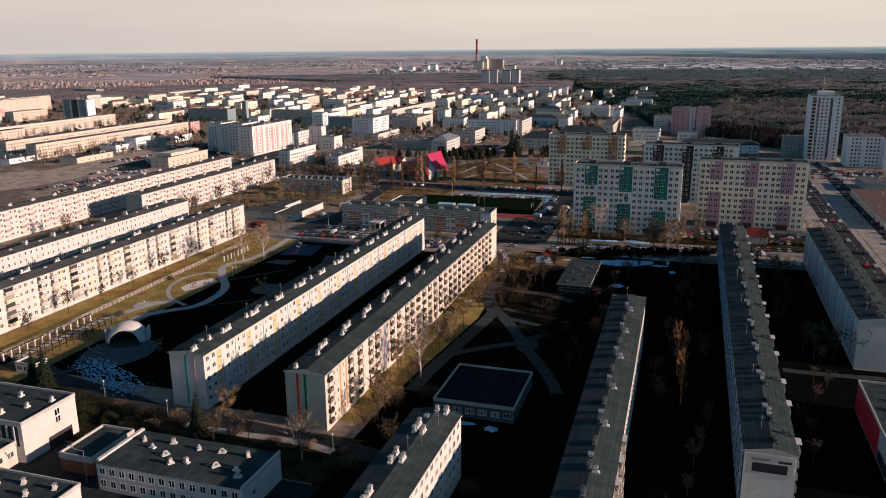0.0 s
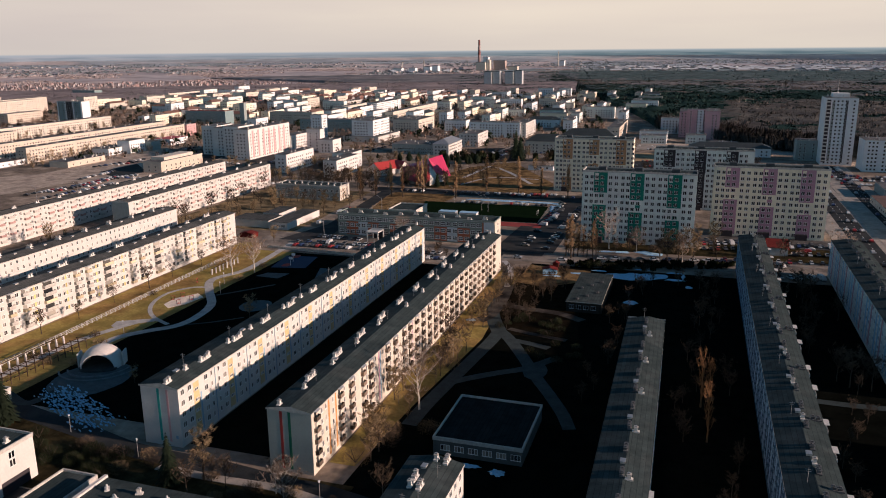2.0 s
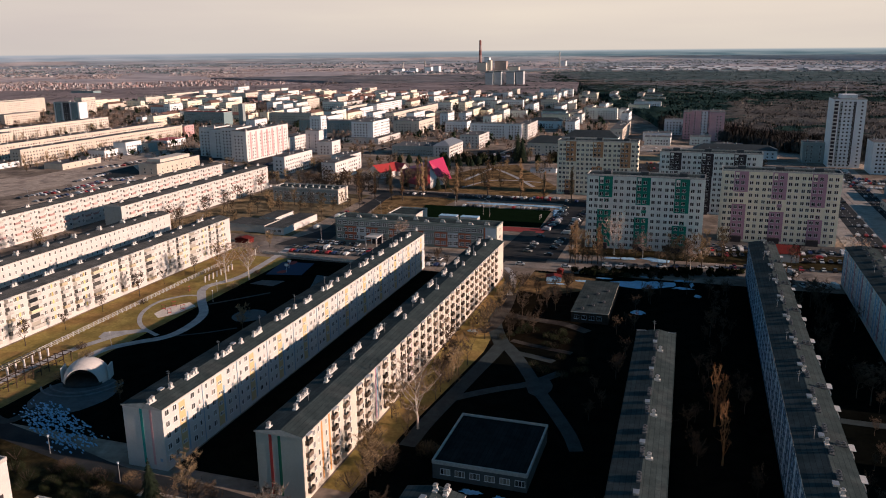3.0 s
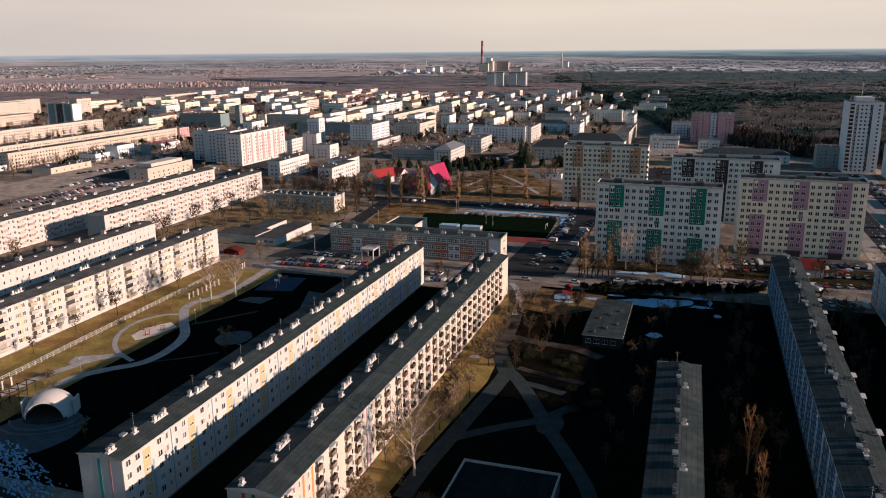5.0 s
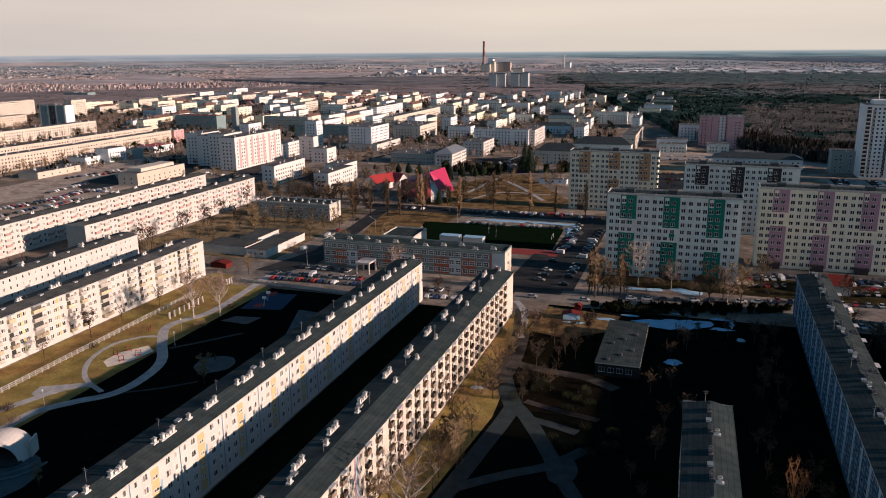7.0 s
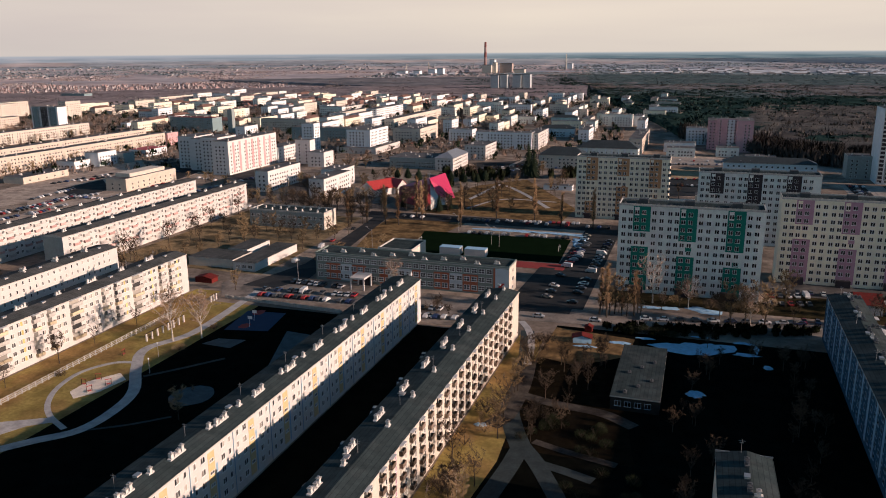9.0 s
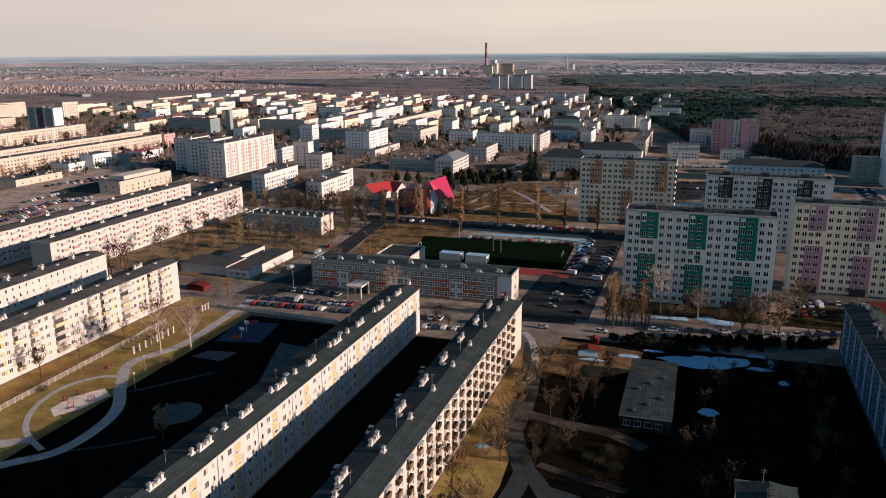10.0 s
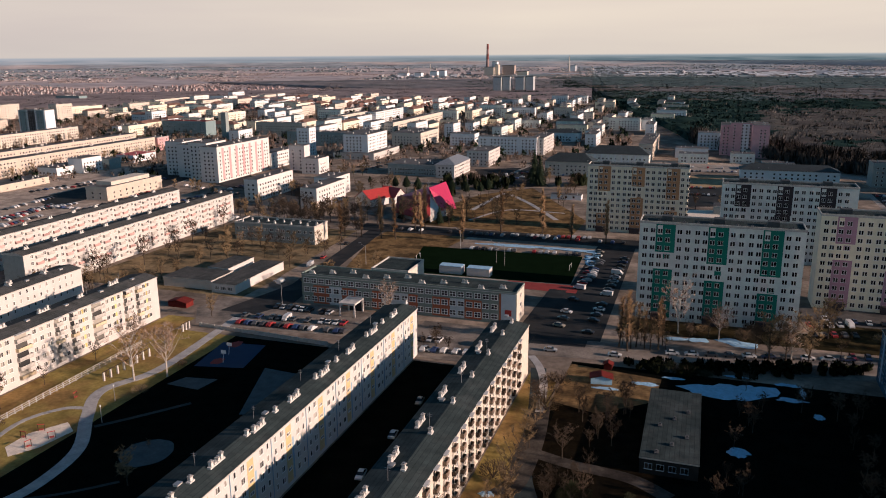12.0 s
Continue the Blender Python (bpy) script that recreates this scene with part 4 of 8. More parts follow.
ribbon("path", "pale curved park path", [(210.6, -187.4), (221.4, -187.2), (229.6, -181.7), (237.4, -175.0), (248.0, -173.9), (261.4, -177.2), (275.9, -187.9), (290.2, -195.8), (307.7, -190.2), (340.3, -192.5), (357.0, -194.3)], 3.4, M_PATH, 0.06)
ribbon("path", "narrow looping path round the play area", [(237.4, -178.9), (242.3, -188.3), (248.9, -195.3), (258.1, -200.4), (268.9, -201.9), (277.4, -197.5), (279.8, -191.4)], 1.6, M_PATH, 0.055)
ribbon("path", "straight path below the fence", [(172.1, -199.7), (184.5, -198.7), (200.6, -198.8), (218.0, -197.1), (230.3, -193.3)], 3.0, M_PATH, 0.05)
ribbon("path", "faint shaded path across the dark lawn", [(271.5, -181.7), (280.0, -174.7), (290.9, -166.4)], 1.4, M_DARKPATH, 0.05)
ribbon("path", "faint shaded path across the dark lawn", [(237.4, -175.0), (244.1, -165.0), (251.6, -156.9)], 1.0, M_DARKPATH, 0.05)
patch("play_area", "pale sand play area", [(256.0, -194.6), (263.3, -194.9), (271.5, -190.1), (267.9, -185.0), (258.5, -186.6), (252.7, -190.2)], M_SAND, 0.06, "play area")
patch("paved_square", "pale paved square beside the path", [(230.2, -197.1), (234.9, -198.7), (241.0, -188.2), (239.8, -184.1), (235.8, -189.4), (228.8, -192.7)], M_PATH, 0.058, "paving")
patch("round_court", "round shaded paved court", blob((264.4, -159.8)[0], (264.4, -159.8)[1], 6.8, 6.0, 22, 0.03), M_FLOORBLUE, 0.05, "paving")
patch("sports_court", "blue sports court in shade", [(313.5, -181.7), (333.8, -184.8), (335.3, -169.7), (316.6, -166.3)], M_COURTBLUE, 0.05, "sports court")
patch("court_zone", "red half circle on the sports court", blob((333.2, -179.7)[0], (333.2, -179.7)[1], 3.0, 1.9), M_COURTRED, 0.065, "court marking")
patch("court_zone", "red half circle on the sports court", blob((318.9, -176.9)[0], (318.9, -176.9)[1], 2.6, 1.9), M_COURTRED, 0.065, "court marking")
patch("paved_square", "play court with shade in its colour", [(299.7, -181.0), (305.5, -178.6), (306.9, -168.8), (299.0, -170.0)], M_FLOORBLUE, 0.05, "paving")
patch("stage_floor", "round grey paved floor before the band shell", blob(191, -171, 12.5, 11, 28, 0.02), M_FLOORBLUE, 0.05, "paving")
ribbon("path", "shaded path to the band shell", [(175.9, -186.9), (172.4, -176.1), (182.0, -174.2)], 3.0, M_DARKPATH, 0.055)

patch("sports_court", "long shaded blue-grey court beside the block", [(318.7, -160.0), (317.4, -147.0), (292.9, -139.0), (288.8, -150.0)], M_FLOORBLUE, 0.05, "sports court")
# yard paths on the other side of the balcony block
ribbon("path", "wide yard path with shade in its colour", [(343.7, -80.8), (320.0, -76.2), (302.4, -73.6), (284.3, -72.7), (272.4, -69.0), (261.9, -64.4)], (4.6, 5.4), M_DARKPATH, 0.06)
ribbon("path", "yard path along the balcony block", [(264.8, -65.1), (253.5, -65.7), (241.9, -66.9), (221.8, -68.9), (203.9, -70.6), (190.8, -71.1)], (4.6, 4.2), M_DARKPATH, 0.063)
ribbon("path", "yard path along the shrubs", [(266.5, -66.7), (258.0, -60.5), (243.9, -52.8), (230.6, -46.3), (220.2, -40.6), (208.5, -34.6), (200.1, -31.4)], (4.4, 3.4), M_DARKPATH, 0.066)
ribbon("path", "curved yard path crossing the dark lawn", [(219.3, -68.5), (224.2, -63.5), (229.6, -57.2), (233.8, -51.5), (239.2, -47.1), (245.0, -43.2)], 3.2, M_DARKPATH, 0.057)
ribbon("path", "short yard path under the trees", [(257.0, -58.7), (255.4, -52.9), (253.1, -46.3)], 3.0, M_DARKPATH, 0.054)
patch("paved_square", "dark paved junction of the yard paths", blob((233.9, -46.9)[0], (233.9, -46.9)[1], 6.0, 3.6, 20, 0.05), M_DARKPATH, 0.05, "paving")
ribbon("path", "yard path towards the street", [(271.9, -75.1), (279.4, -72.5), (298.6, -72.7), (317.8, -74.8)], 5.0, M_TRACK, 0.066)
ribbon("path", "narrow path to the street", [(314.3, -74.5), (332.6, -77.1), (344.5, -80.7), (352.7, -85.0)], 2.4, M_PATH, 0.07)
ribbon("path", "dirt track under the trees", [(293.3, -73.7), (289.9, -62.4), (287.6, -48.5), (282.1, -39.8)], 4.0, M_TRACK, 0.05)
ribbon("path", "dirt track under the trees", [(267.3, -62.7), (264.5, -54.3), (261.5, -42.0)], 2.4, M_TRACK, 0.05)
ribbon("path", "track between the shaded blocks", [(235.7, 29.9), (235.6, 39.9), (236.7, 57.5)], 3.0, M_DARKPATH, 0.05)

# sports field of the school
patch("sports_pitch", "dark green artificial pitch", [(430, -158), (478, -166), (480, -88), (434, -86)], M_TURF, 0.05, "sports pitch")
patch("running_track", "red running track strip", [(422, -112), (432, -112), (432, -82), (422, -82)], M_COURTRED, 0.06, "running track")
ribbon("path", "pale strip beside the pitch", [(430, -160), (431, -112)], 3.0, M_PAVING, 0.07)
# crossing paths of the church green
ribbon("path", "pale straight path across the green", [(572.3, -168.9), (599.8, -166.8), (635.0, -164.1)], 3.0, M_PATH, 0.05)
ribbon("path", "pale straight path across the green", [(630.0, -158.2), (600.2, -138.3), (557.6, -114.5)], 3.0, M_PATH, 0.05)
ribbon("path", "pale path across the green", [(543.4, -162.1), (578.6, -147.6), (578.1, -113.2)], 2.0, M_PATH, 0.052)


# ---- old snow ----
def snow(label, outline, top=0.25, seed=3, into=None):
    """A low crusty heap: an uneven sheet that thins to its edge."""
    rnd = random.Random(seed)
    corners = [Vector((p[1], p[0])) for p in outline]
    ring = []
    for a, b in zip(corners, corners[1:] + corners[:1]):
        n = max(1, min(8, int((b - a).length / 1.6)))
        for i in range(n):
            ring.append(a.lerp(b, i / n) + Vector((rnd.uniform(-1, 1), rnd.uniform(-1, 1))) * min(0.9, 0.22 * (b - a).length))
    c = sum(ring, Vector((0, 0))) / len(ring)
    s = Shape() if into is None else into
    rows = []
    for k in range(6):
        f = 1 - k / 6
        rows.append([c + (p - c) * f * (1 + rnd.uniform(-0.06, 0.06)) for p in ring])
    hs = [[0.02 if k == 0 else 0.06 + top * rnd.uniform(0.3, 1.0) * min(1, k / 2) for _ in ring] for k in range(6)]
    n = len(ring)
    for k in range(5):
        for i in range(n):
            j = (i + 1) % n
            s.face([(rows[k][i].x, rows[k][i].y, hs[k][i]), (rows[k][j].x, rows[k][j].y, hs[k][j]), (rows[k + 1][j].x, rows[k + 1][j].y, hs[k + 1][j]), (rows[k + 1][i].x, rows[k + 1][i].y, hs[k + 1][i])])
    s.face([(p.x, p.y, h) for p, h in zip(rows[5], hs[5])])
    if into is not None:
        return into
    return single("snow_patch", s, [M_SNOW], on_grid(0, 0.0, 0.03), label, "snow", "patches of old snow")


def oval(p, ru, rv, seed, turn=0.0, wob=0.25):
    return blob(p[0], p[1], ru, rv, 20, wob, turn, seed)


snow("long strip of old blue-white snow in shade", [(343.4, -40.3), (346.1, -34.2), (347.8, -25.0), (349.9, -14.4), (346.5, -13.8), (343.5, -14.9), (338.6, -20.9), (337.0, -28.2), (338.5, -35.6)], 0.3, 4)
snow("curved bank of old snow round a bush", oval((352.3, -10.6), 1.1, 3.6, 61), 0.3, 61)
snow("curved bank of old snow round a bush", oval((348.0, -7.2), 3.4, 0.8, 62), 0.3, 62)
snow("curved bank of old snow round a bush", oval((342.0, -10.4), 1.3, 3.8, 63), 0.3, 63)
snow("thin snow before the nursery", oval((347.8, -42.1), 0.9, 3.0, 64), 0.2, 64)
snow("thin snow behind the hedge", oval((354.2, -24.0), 0.6, 4.2, 65), 0.2, 65)
snow("small pile of old snow", oval((307.2, -25.5), 2.2, 2.6, 5), 0.4, 5)
snow("small pile of old snow", oval((333.1, -4.7), 1.6, 1.4, 6), 0.3, 6)
snow("thin snow along the car park", [(381.0, -46.5), (383.8, -45.0), (383.0, -40.0), (384.5, -33.0), (382.0, -32.0), (380.5, -40.0)], 0.15, 7)
snow("heap of snow before the tower block", [(384.7, -30.0), (387.5, -26.0), (384.5, -17.0), (378.7, -17.8), (380.5, -24.1), (382.0, -28.0)], 0.3, 66)
snow("snow bank beside the street", [(490.8, -143.5), (493.8, -129.7), (493.7, -109.8), (492.7, -82.2), (487.5, -81.0), (489.7, -103.4), (488.9, -125.6)], 0.3, 8)
snow("blue-white snow at the end of the pitch", [(483.3, -87.5), (483.4, -79.9), (462.7, -80.2), (467.3, -84.4)], 0.3, 9)
snow_rnd = random.Random(14)
crumbs = Shape()
for i in range(420):
    f = snow_rnd.random()
    a, b = (180.0, -175.4), (167.4, -147.9)
    c = (a[0] + (b[0] - a[0]) * f + snow_rnd.uniform(-4, 6), a[1] + (b[1] - a[1]) * f + snow_rnd.uniform(-4, 4))
    snow("patchy melting snow on the dark bank", oval(c, snow_rnd.uniform(0.1, 0.32), snow_rnd.uniform(0.25, 0.9), 20 + i, 30, 0.45), 0.15, 20 + i, crumbs)
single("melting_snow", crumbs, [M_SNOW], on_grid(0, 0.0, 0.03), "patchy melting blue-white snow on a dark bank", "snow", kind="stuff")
snow("small pile of old snow", oval((174.7, -43.7), 1.4, 2.0, 31), 0.4, 31)
snow("small pile of old snow", oval((175.8, -50.7), 0.8, 2.4, 32), 0.3, 32)
snow("small pile of old snow", oval((271.8, -77.6), 1.2, 1.6, 33), 0.4, 33)
snow("thin snow beside the shed", oval((334.7, -60.0), 1.0, 3.6, 34), 0.2, 34)
snow("thin snow beside the shed", oval((341.3, -49.6), 1.2, 3.4, 35), 0.2, 35)


# ---- tower blocks ----
M_TERRA = material("dull_terracotta_panel", (0.47, 0.265, 0.14), 0.85, 0.1, 2.0)
M_DARKBOX = material("dark_sheet_housing", (0.07, 0.08, 0.085), 0.8, 0.2, 1.0)
ROWS11 = [2.1 + 3.02 * i for i in range(11)]


def tower(label, u, v0, v1, accent, accent_label, wall, tops, lows, depth=12.0, joined=False):
    """Eleven storey slab; the side facing the yard carries three bands of coloured panels."""
    b = Block("tower_block", label, u, u + depth, v0, v1, 35.0, wall, "tower blocks", roof="parapet")
    rest = Stamps()
    for s in range(3):
        o = v0 + 17.3 * s
        zt = ROWS11[11 - tops[s]] - 1.5
        b.panel("coloured_panel", "front", o + 5.5, o + 12.0, zt, 34.7, accent, accent_label, 0.04)
        b.panel("coloured_panel", "front", o + 5.2, o + 11.7, 1.0, ROWS11[lows[s] - 1] + 1.5, accent, accent_label, 0.04)
        b.panel("coloured_panel", "front", o + 8.3, o + 10.5, 22.4 - 4.7 * s, 24.2 - 4.7 * s, accent, accent_label, 0.045)
        b.panel("pale_strip", "front", o + 6.0, o + 7.7, 31.0, 34.3, wall, "pale strip in the coloured panel", 0.06)
        for c in (2.0, 4.5, 6.9, 9.5, 13.4, 16.2):
            proud = 0.07 if 5 < c < 12 else 0.0
            for z in ROWS11:
                if joined:
                    rest.stamp(WINDOWS["pair"], b.place("front", o + c, z) @ pose(0, -proud, 0))
                else:
                    b.window("front", o + c, z, "pair").location.y -= proud
        part("stair_head", Shape().box(-1.8, 1.8, -1.8, 1.8, 0, 1.7), [M_DARKBOX], b.root, "dark lift housing on the roof", at=pose(o + 8.8 - b.vc, 0, 35.0))
        for k in range(4):
            b.on_roof("roof_vent", VENT_MINI, u + 2.5 + 2.2 * (k % 3), o + 2.0 + 4.2 * k)
        part("entrance", Shape().box(-2.6, 2.6, -2.2, 0, 0, 2.9), [M_BLACK], b.root, "dark entrance porch", at=b.place("front", o + 8.0, 0))
    for k in range(6):
        b.windows("right", [u + 2.6, u + 8.8], [ROWS11[2 * k]], "slim")
    if joined:
        rest.build("window_rows", b.root, "rows of paired dark windows")
    return b


tower("grey-white tower block with green panels", 400.0, -57.3, -4.0, M_GREEN, "dark green panel", M_PANEL, (3, 4, 5), (6, 5, 4))
tower("pale yellow tower block with violet panels", 431.0, 4.0, 57.0, M_VIOLET, "dusty violet panel", M_YELLOWISH, (3, 4, 5), (6, 5, 4))
tower("beige tower block with orange panels", 537.0, -95.0, -44.0, M_TERRA, "dull terracotta panel", M_YELLOWISH, (4, 3, 5), (3, 6, 4), joined=True)
tower("pale tower block with charcoal panels", 495.0, -28.7, 26.5, M_BLACK, "charcoal panel", M_PANEL, (3, 4, 3), (6, 7, 4), joined=True)

# ---- the school ----
M_COOLPANEL = material("cool_white_panel", (0.55, 0.60, 0.62), 0.9, 0.1, 3.0, 2.0, 0.05)
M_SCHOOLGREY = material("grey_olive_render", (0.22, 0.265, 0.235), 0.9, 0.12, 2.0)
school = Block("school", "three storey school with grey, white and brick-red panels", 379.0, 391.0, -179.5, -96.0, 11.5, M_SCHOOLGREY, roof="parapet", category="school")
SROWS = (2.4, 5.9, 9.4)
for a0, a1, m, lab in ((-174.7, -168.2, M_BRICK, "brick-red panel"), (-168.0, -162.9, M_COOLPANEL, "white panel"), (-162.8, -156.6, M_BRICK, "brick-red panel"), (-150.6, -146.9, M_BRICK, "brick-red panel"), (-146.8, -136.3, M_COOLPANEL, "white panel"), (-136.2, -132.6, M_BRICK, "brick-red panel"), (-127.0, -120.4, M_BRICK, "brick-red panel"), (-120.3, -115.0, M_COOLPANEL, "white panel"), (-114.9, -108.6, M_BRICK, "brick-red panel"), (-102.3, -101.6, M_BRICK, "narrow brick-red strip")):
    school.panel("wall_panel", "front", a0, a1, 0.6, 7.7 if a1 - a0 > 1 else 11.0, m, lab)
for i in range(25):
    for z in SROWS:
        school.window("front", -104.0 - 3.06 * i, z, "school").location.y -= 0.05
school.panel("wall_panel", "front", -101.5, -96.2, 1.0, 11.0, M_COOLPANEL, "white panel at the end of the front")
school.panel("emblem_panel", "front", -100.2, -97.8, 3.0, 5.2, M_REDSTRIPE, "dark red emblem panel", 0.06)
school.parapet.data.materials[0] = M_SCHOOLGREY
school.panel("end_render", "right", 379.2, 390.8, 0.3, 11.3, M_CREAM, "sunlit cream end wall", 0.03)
for k in range(3):
    school.window("right", 385.0, SROWS[k], "triple").location.x += 0.03
for k in range(11):
    school.on_roof("roof_vent", VENT_PAIR, 381 + (k % 3) * 2.5, -176 + 7.4 * k, 90)
Block("school_wing", "flat roofed wing behind the school", 391.2, 409.0, -156.0, -141.0, 12.2, M_CREAM, roof="parapet", category="school")
porch = thing("entrance_canopy", "white arched canopy at the school entrance", "canopy", on_grid(373.0, -156.3))
part("roof", Shape().prism([(-3.2, 4.0), (-3.2, -4.0), (3.2, -4.0), (3.2, 4.0)], 4.6, 5.3), [M_WHITE], porch)
for x in (-2.8, 2.8):
    for y in (-3.6, 3.6):
        part("post", Shape().box(x - 0.25, x + 0.25, y - 0.25, y + 0.25, 0, 4.6), [M_WHITE], porch)
part("wall", Shape().box(-2.7, 2.7, 3.7, 5.6, 0, 4.6), [M_BLACK], porch)
for u, v in ((436.5, -138.0), (436.0, -125.5)):
    c = thing("white_container", "white box shaped cabin beside the pitch", "cabin", on_grid(u, v), "cabins beside the pitch")
    part("body", Shape().box(-5.0, 5.0, -2.4, 2.4, 0.1, 3.4), [M_WHITE], c)
    part("roof", Shape().box(-5.1, 5.1, -2.5, 2.5, 3.4, 3.6), [M_SNOW], c)

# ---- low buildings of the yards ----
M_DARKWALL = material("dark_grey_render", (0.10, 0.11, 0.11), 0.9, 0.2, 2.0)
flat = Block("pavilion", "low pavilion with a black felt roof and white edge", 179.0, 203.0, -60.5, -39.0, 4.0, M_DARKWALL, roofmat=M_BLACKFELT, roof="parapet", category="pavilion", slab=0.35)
for k in range(6):
    flat.window("front", -57.5 + 3.4 * k, 2.0, "triple")
# Near-black wall colour that holds the shade of the yard.
M_SHADEWALL = material("shade_dark_wall", (0.035, 0.034, 0.031), 0.93, 0.25, 2.0)
kinder = Block("nursery_school", "low nursery school with a worn grey felt roof", 291.0, 330.0, -47.0, -34.2, 4.0, M_SHADEWALL, roof="flat", category="nursery", slab=0.3)
for k in range(6):
    kinder.on_roof("roof_vent", VENT_MINI, 294 + 4.6 * k, -43.5 + (k % 3) * 3.2)
kinder.windows("front", [-45 + 2.6 * k for k in range(4)], [2.0], "dim")

# school of the near corner: cantilevered white hall, link and two storey wing
hall = Block("white_hall", "white sunlit hall with cantilevered upper floors", 126.8, 143.6, -190.0, -143.8, 10.0, M_WHITE, roof="parapet", category="school building")
hall.windows("right", [137.5], [6.4, 8.3], "pair")
# A black panel paints the shade under the overhang; the wall is flat.
hall.panel("recess", "right", 134.0, 141.5, 0.0, 3.0, M_BLACK, "black panel for the shade of the recessed ground floor", 0.05)
hall.panel("window_band", "front", -188.5, -145.0, 4.2, 9.2, M_BLACK, "dark glazed band of the hall front", 0.05)
for k in range(22):
    hall.panel("fin", "front", -188.4 + 2.0 * k, -187.9 + 2.0 * k, 4.2, 9.2, M_TEALWALL, "", 0.35)
for k in range(9):
    hall.on_roof("roof_vent", VENT_SMALL, 130 + (k % 3) * 4.5, -172 + 3.2 * k)
low = Block("hall_annex", "low sunlit annex below the white hall", 100.0, 126.6, -176.0, -146.0, 5.2, M_CREAM, roof="parapet", category="school building")
low.windows("right", [103 + 3.1 * k for k in range(8)], [3.0], "wide")
gym = Block("school_wing", "two storey white school wing with vents on its roof", 122.6, 138.2, -119.5, -83.0, 6.5, M_WHITE, roof="flat", category="school building", slab=0.16)
part("parapet", Shape().box(-0.2, 0.2, -7.9, 7.9, 0, 0.7), [M_WHITE], gym.root, "white parapet of the end wall", at=pose(18.1, 0, 6.4))
for k in range(14):
    gym.windows("front", [-118.0 + 2.55 * k], [1.9, 4.8], "gym")
gym.windows("right", [127.0], [3.6], "mid")
for k, (u, v) in enumerate(((134.5, -116), (132, -112), (135, -108.5), (130, -107), (134.6, -101.5), (128.5, -100.5), (134.6, -95.5), (129, -93.5), (134.8, -89), (128.8, -88.2), (126.6, -86.5), (127.2, -103.6))):
    gym.on_roof("roof_vent", VENT_SMALL if k % 3 == 2 else VENT_ARCH, u, v, 40 + 35 * (k % 4))
link = Block("link_building", "low brick link with a white roof rim", 126.8, 141.0, -133.6, -124.6, 4.2, M_BRICK, roof="parapet", category="school building", slab=1.0)
part("coping", Shape().box(-0.4, 0.4, -7.6, 7.6, 0, 0.6), [M_WHITE], gym.root, "white parapet wall", at=pose(-18.4, 0.6, 6.4))
annex = Block("low_annex", "low flat roofed annex of the school", 96.0, 117.0, -150.0, -119.0, 4.5, M_WHITE, roof="parapet", category="school building")
for u, v in ((113.5, -140), (112.0, -136), (114.0, -131), (110.5, -127), (114.2, -123)):
    annex.on_roof("roof_vent", VENT_SMALL, u, v, 30)
for u, v in ((123.0, -150), (120.0, -153), (116.0, -149)):
    low.on_roof("roof_vent", VENT_SMALL, u, v)

red = Block("shop_building", "commercial building with a deep red side wall", 168.0, 213.0, 45.5, 63.0, 8.0, M_WHITE, roof="parapet", category="shop")
red.panel("red_cladding", "left", 186.0, 212.9, 0.3, 7.9, material("signal_red_cladding", (0.60, 0.012, 0.03), 0.6, 0.1, 2.0), "deep red cladding")
red.panel("shop_front", "left", 168.5, 185.5, 0.3, 3.2, M_BLACK, "dark shop front")
for k in range(6):
    red.on_roof("roof_vent", VENT_PAIR, 180 + 5.5 * k, 52 + 2.2 * (k % 3))

# ---- low buildings beyond the park ----
nursery = Block("nursery_school", "low nursery pavilion with a flat felt roof", 383.0, 399.0, -246.0, -223.0, 4.0, M_CREAM, roofmat=M_GREYFELT, roof="flat", category="nursery", slab=0.35)
nursery.windows("right", [386, 390, 394], [2.0], "triple")
Block("nursery_wing", "low nursery wing with a sunlit white wall", 400.0, 420.0, -236.0, -226.0, 4.4, M_WHITE, roofmat=M_GREYFELT, roof="flat", category="nursery", slab=0.35)
wing = Block("nursery_wing", "low nursery wing with a long white wall", 381.0, 419.0, -221.5, -210.5, 3.8, M_WHITE, roofmat=M_GREYFELT, roof="flat", category="nursery", slab=0.35)
wing.windows("front", [-219, -216, -213], [2.0], "triple")
# Shaded front in grey, sunny end in cream: light put into the wall colours.
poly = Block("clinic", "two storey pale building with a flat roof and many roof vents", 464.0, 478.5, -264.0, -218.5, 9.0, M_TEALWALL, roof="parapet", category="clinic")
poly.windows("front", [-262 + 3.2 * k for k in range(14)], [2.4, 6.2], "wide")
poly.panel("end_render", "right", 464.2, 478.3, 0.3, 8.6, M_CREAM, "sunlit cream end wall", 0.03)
poly.windows("right", [469.5], [4.2], "triple")
for k in range(14):
    poly.on_roof("roof_vent", VENT_SMALL, 467 + (k % 3) * 4, -261 + 3.1 * k)


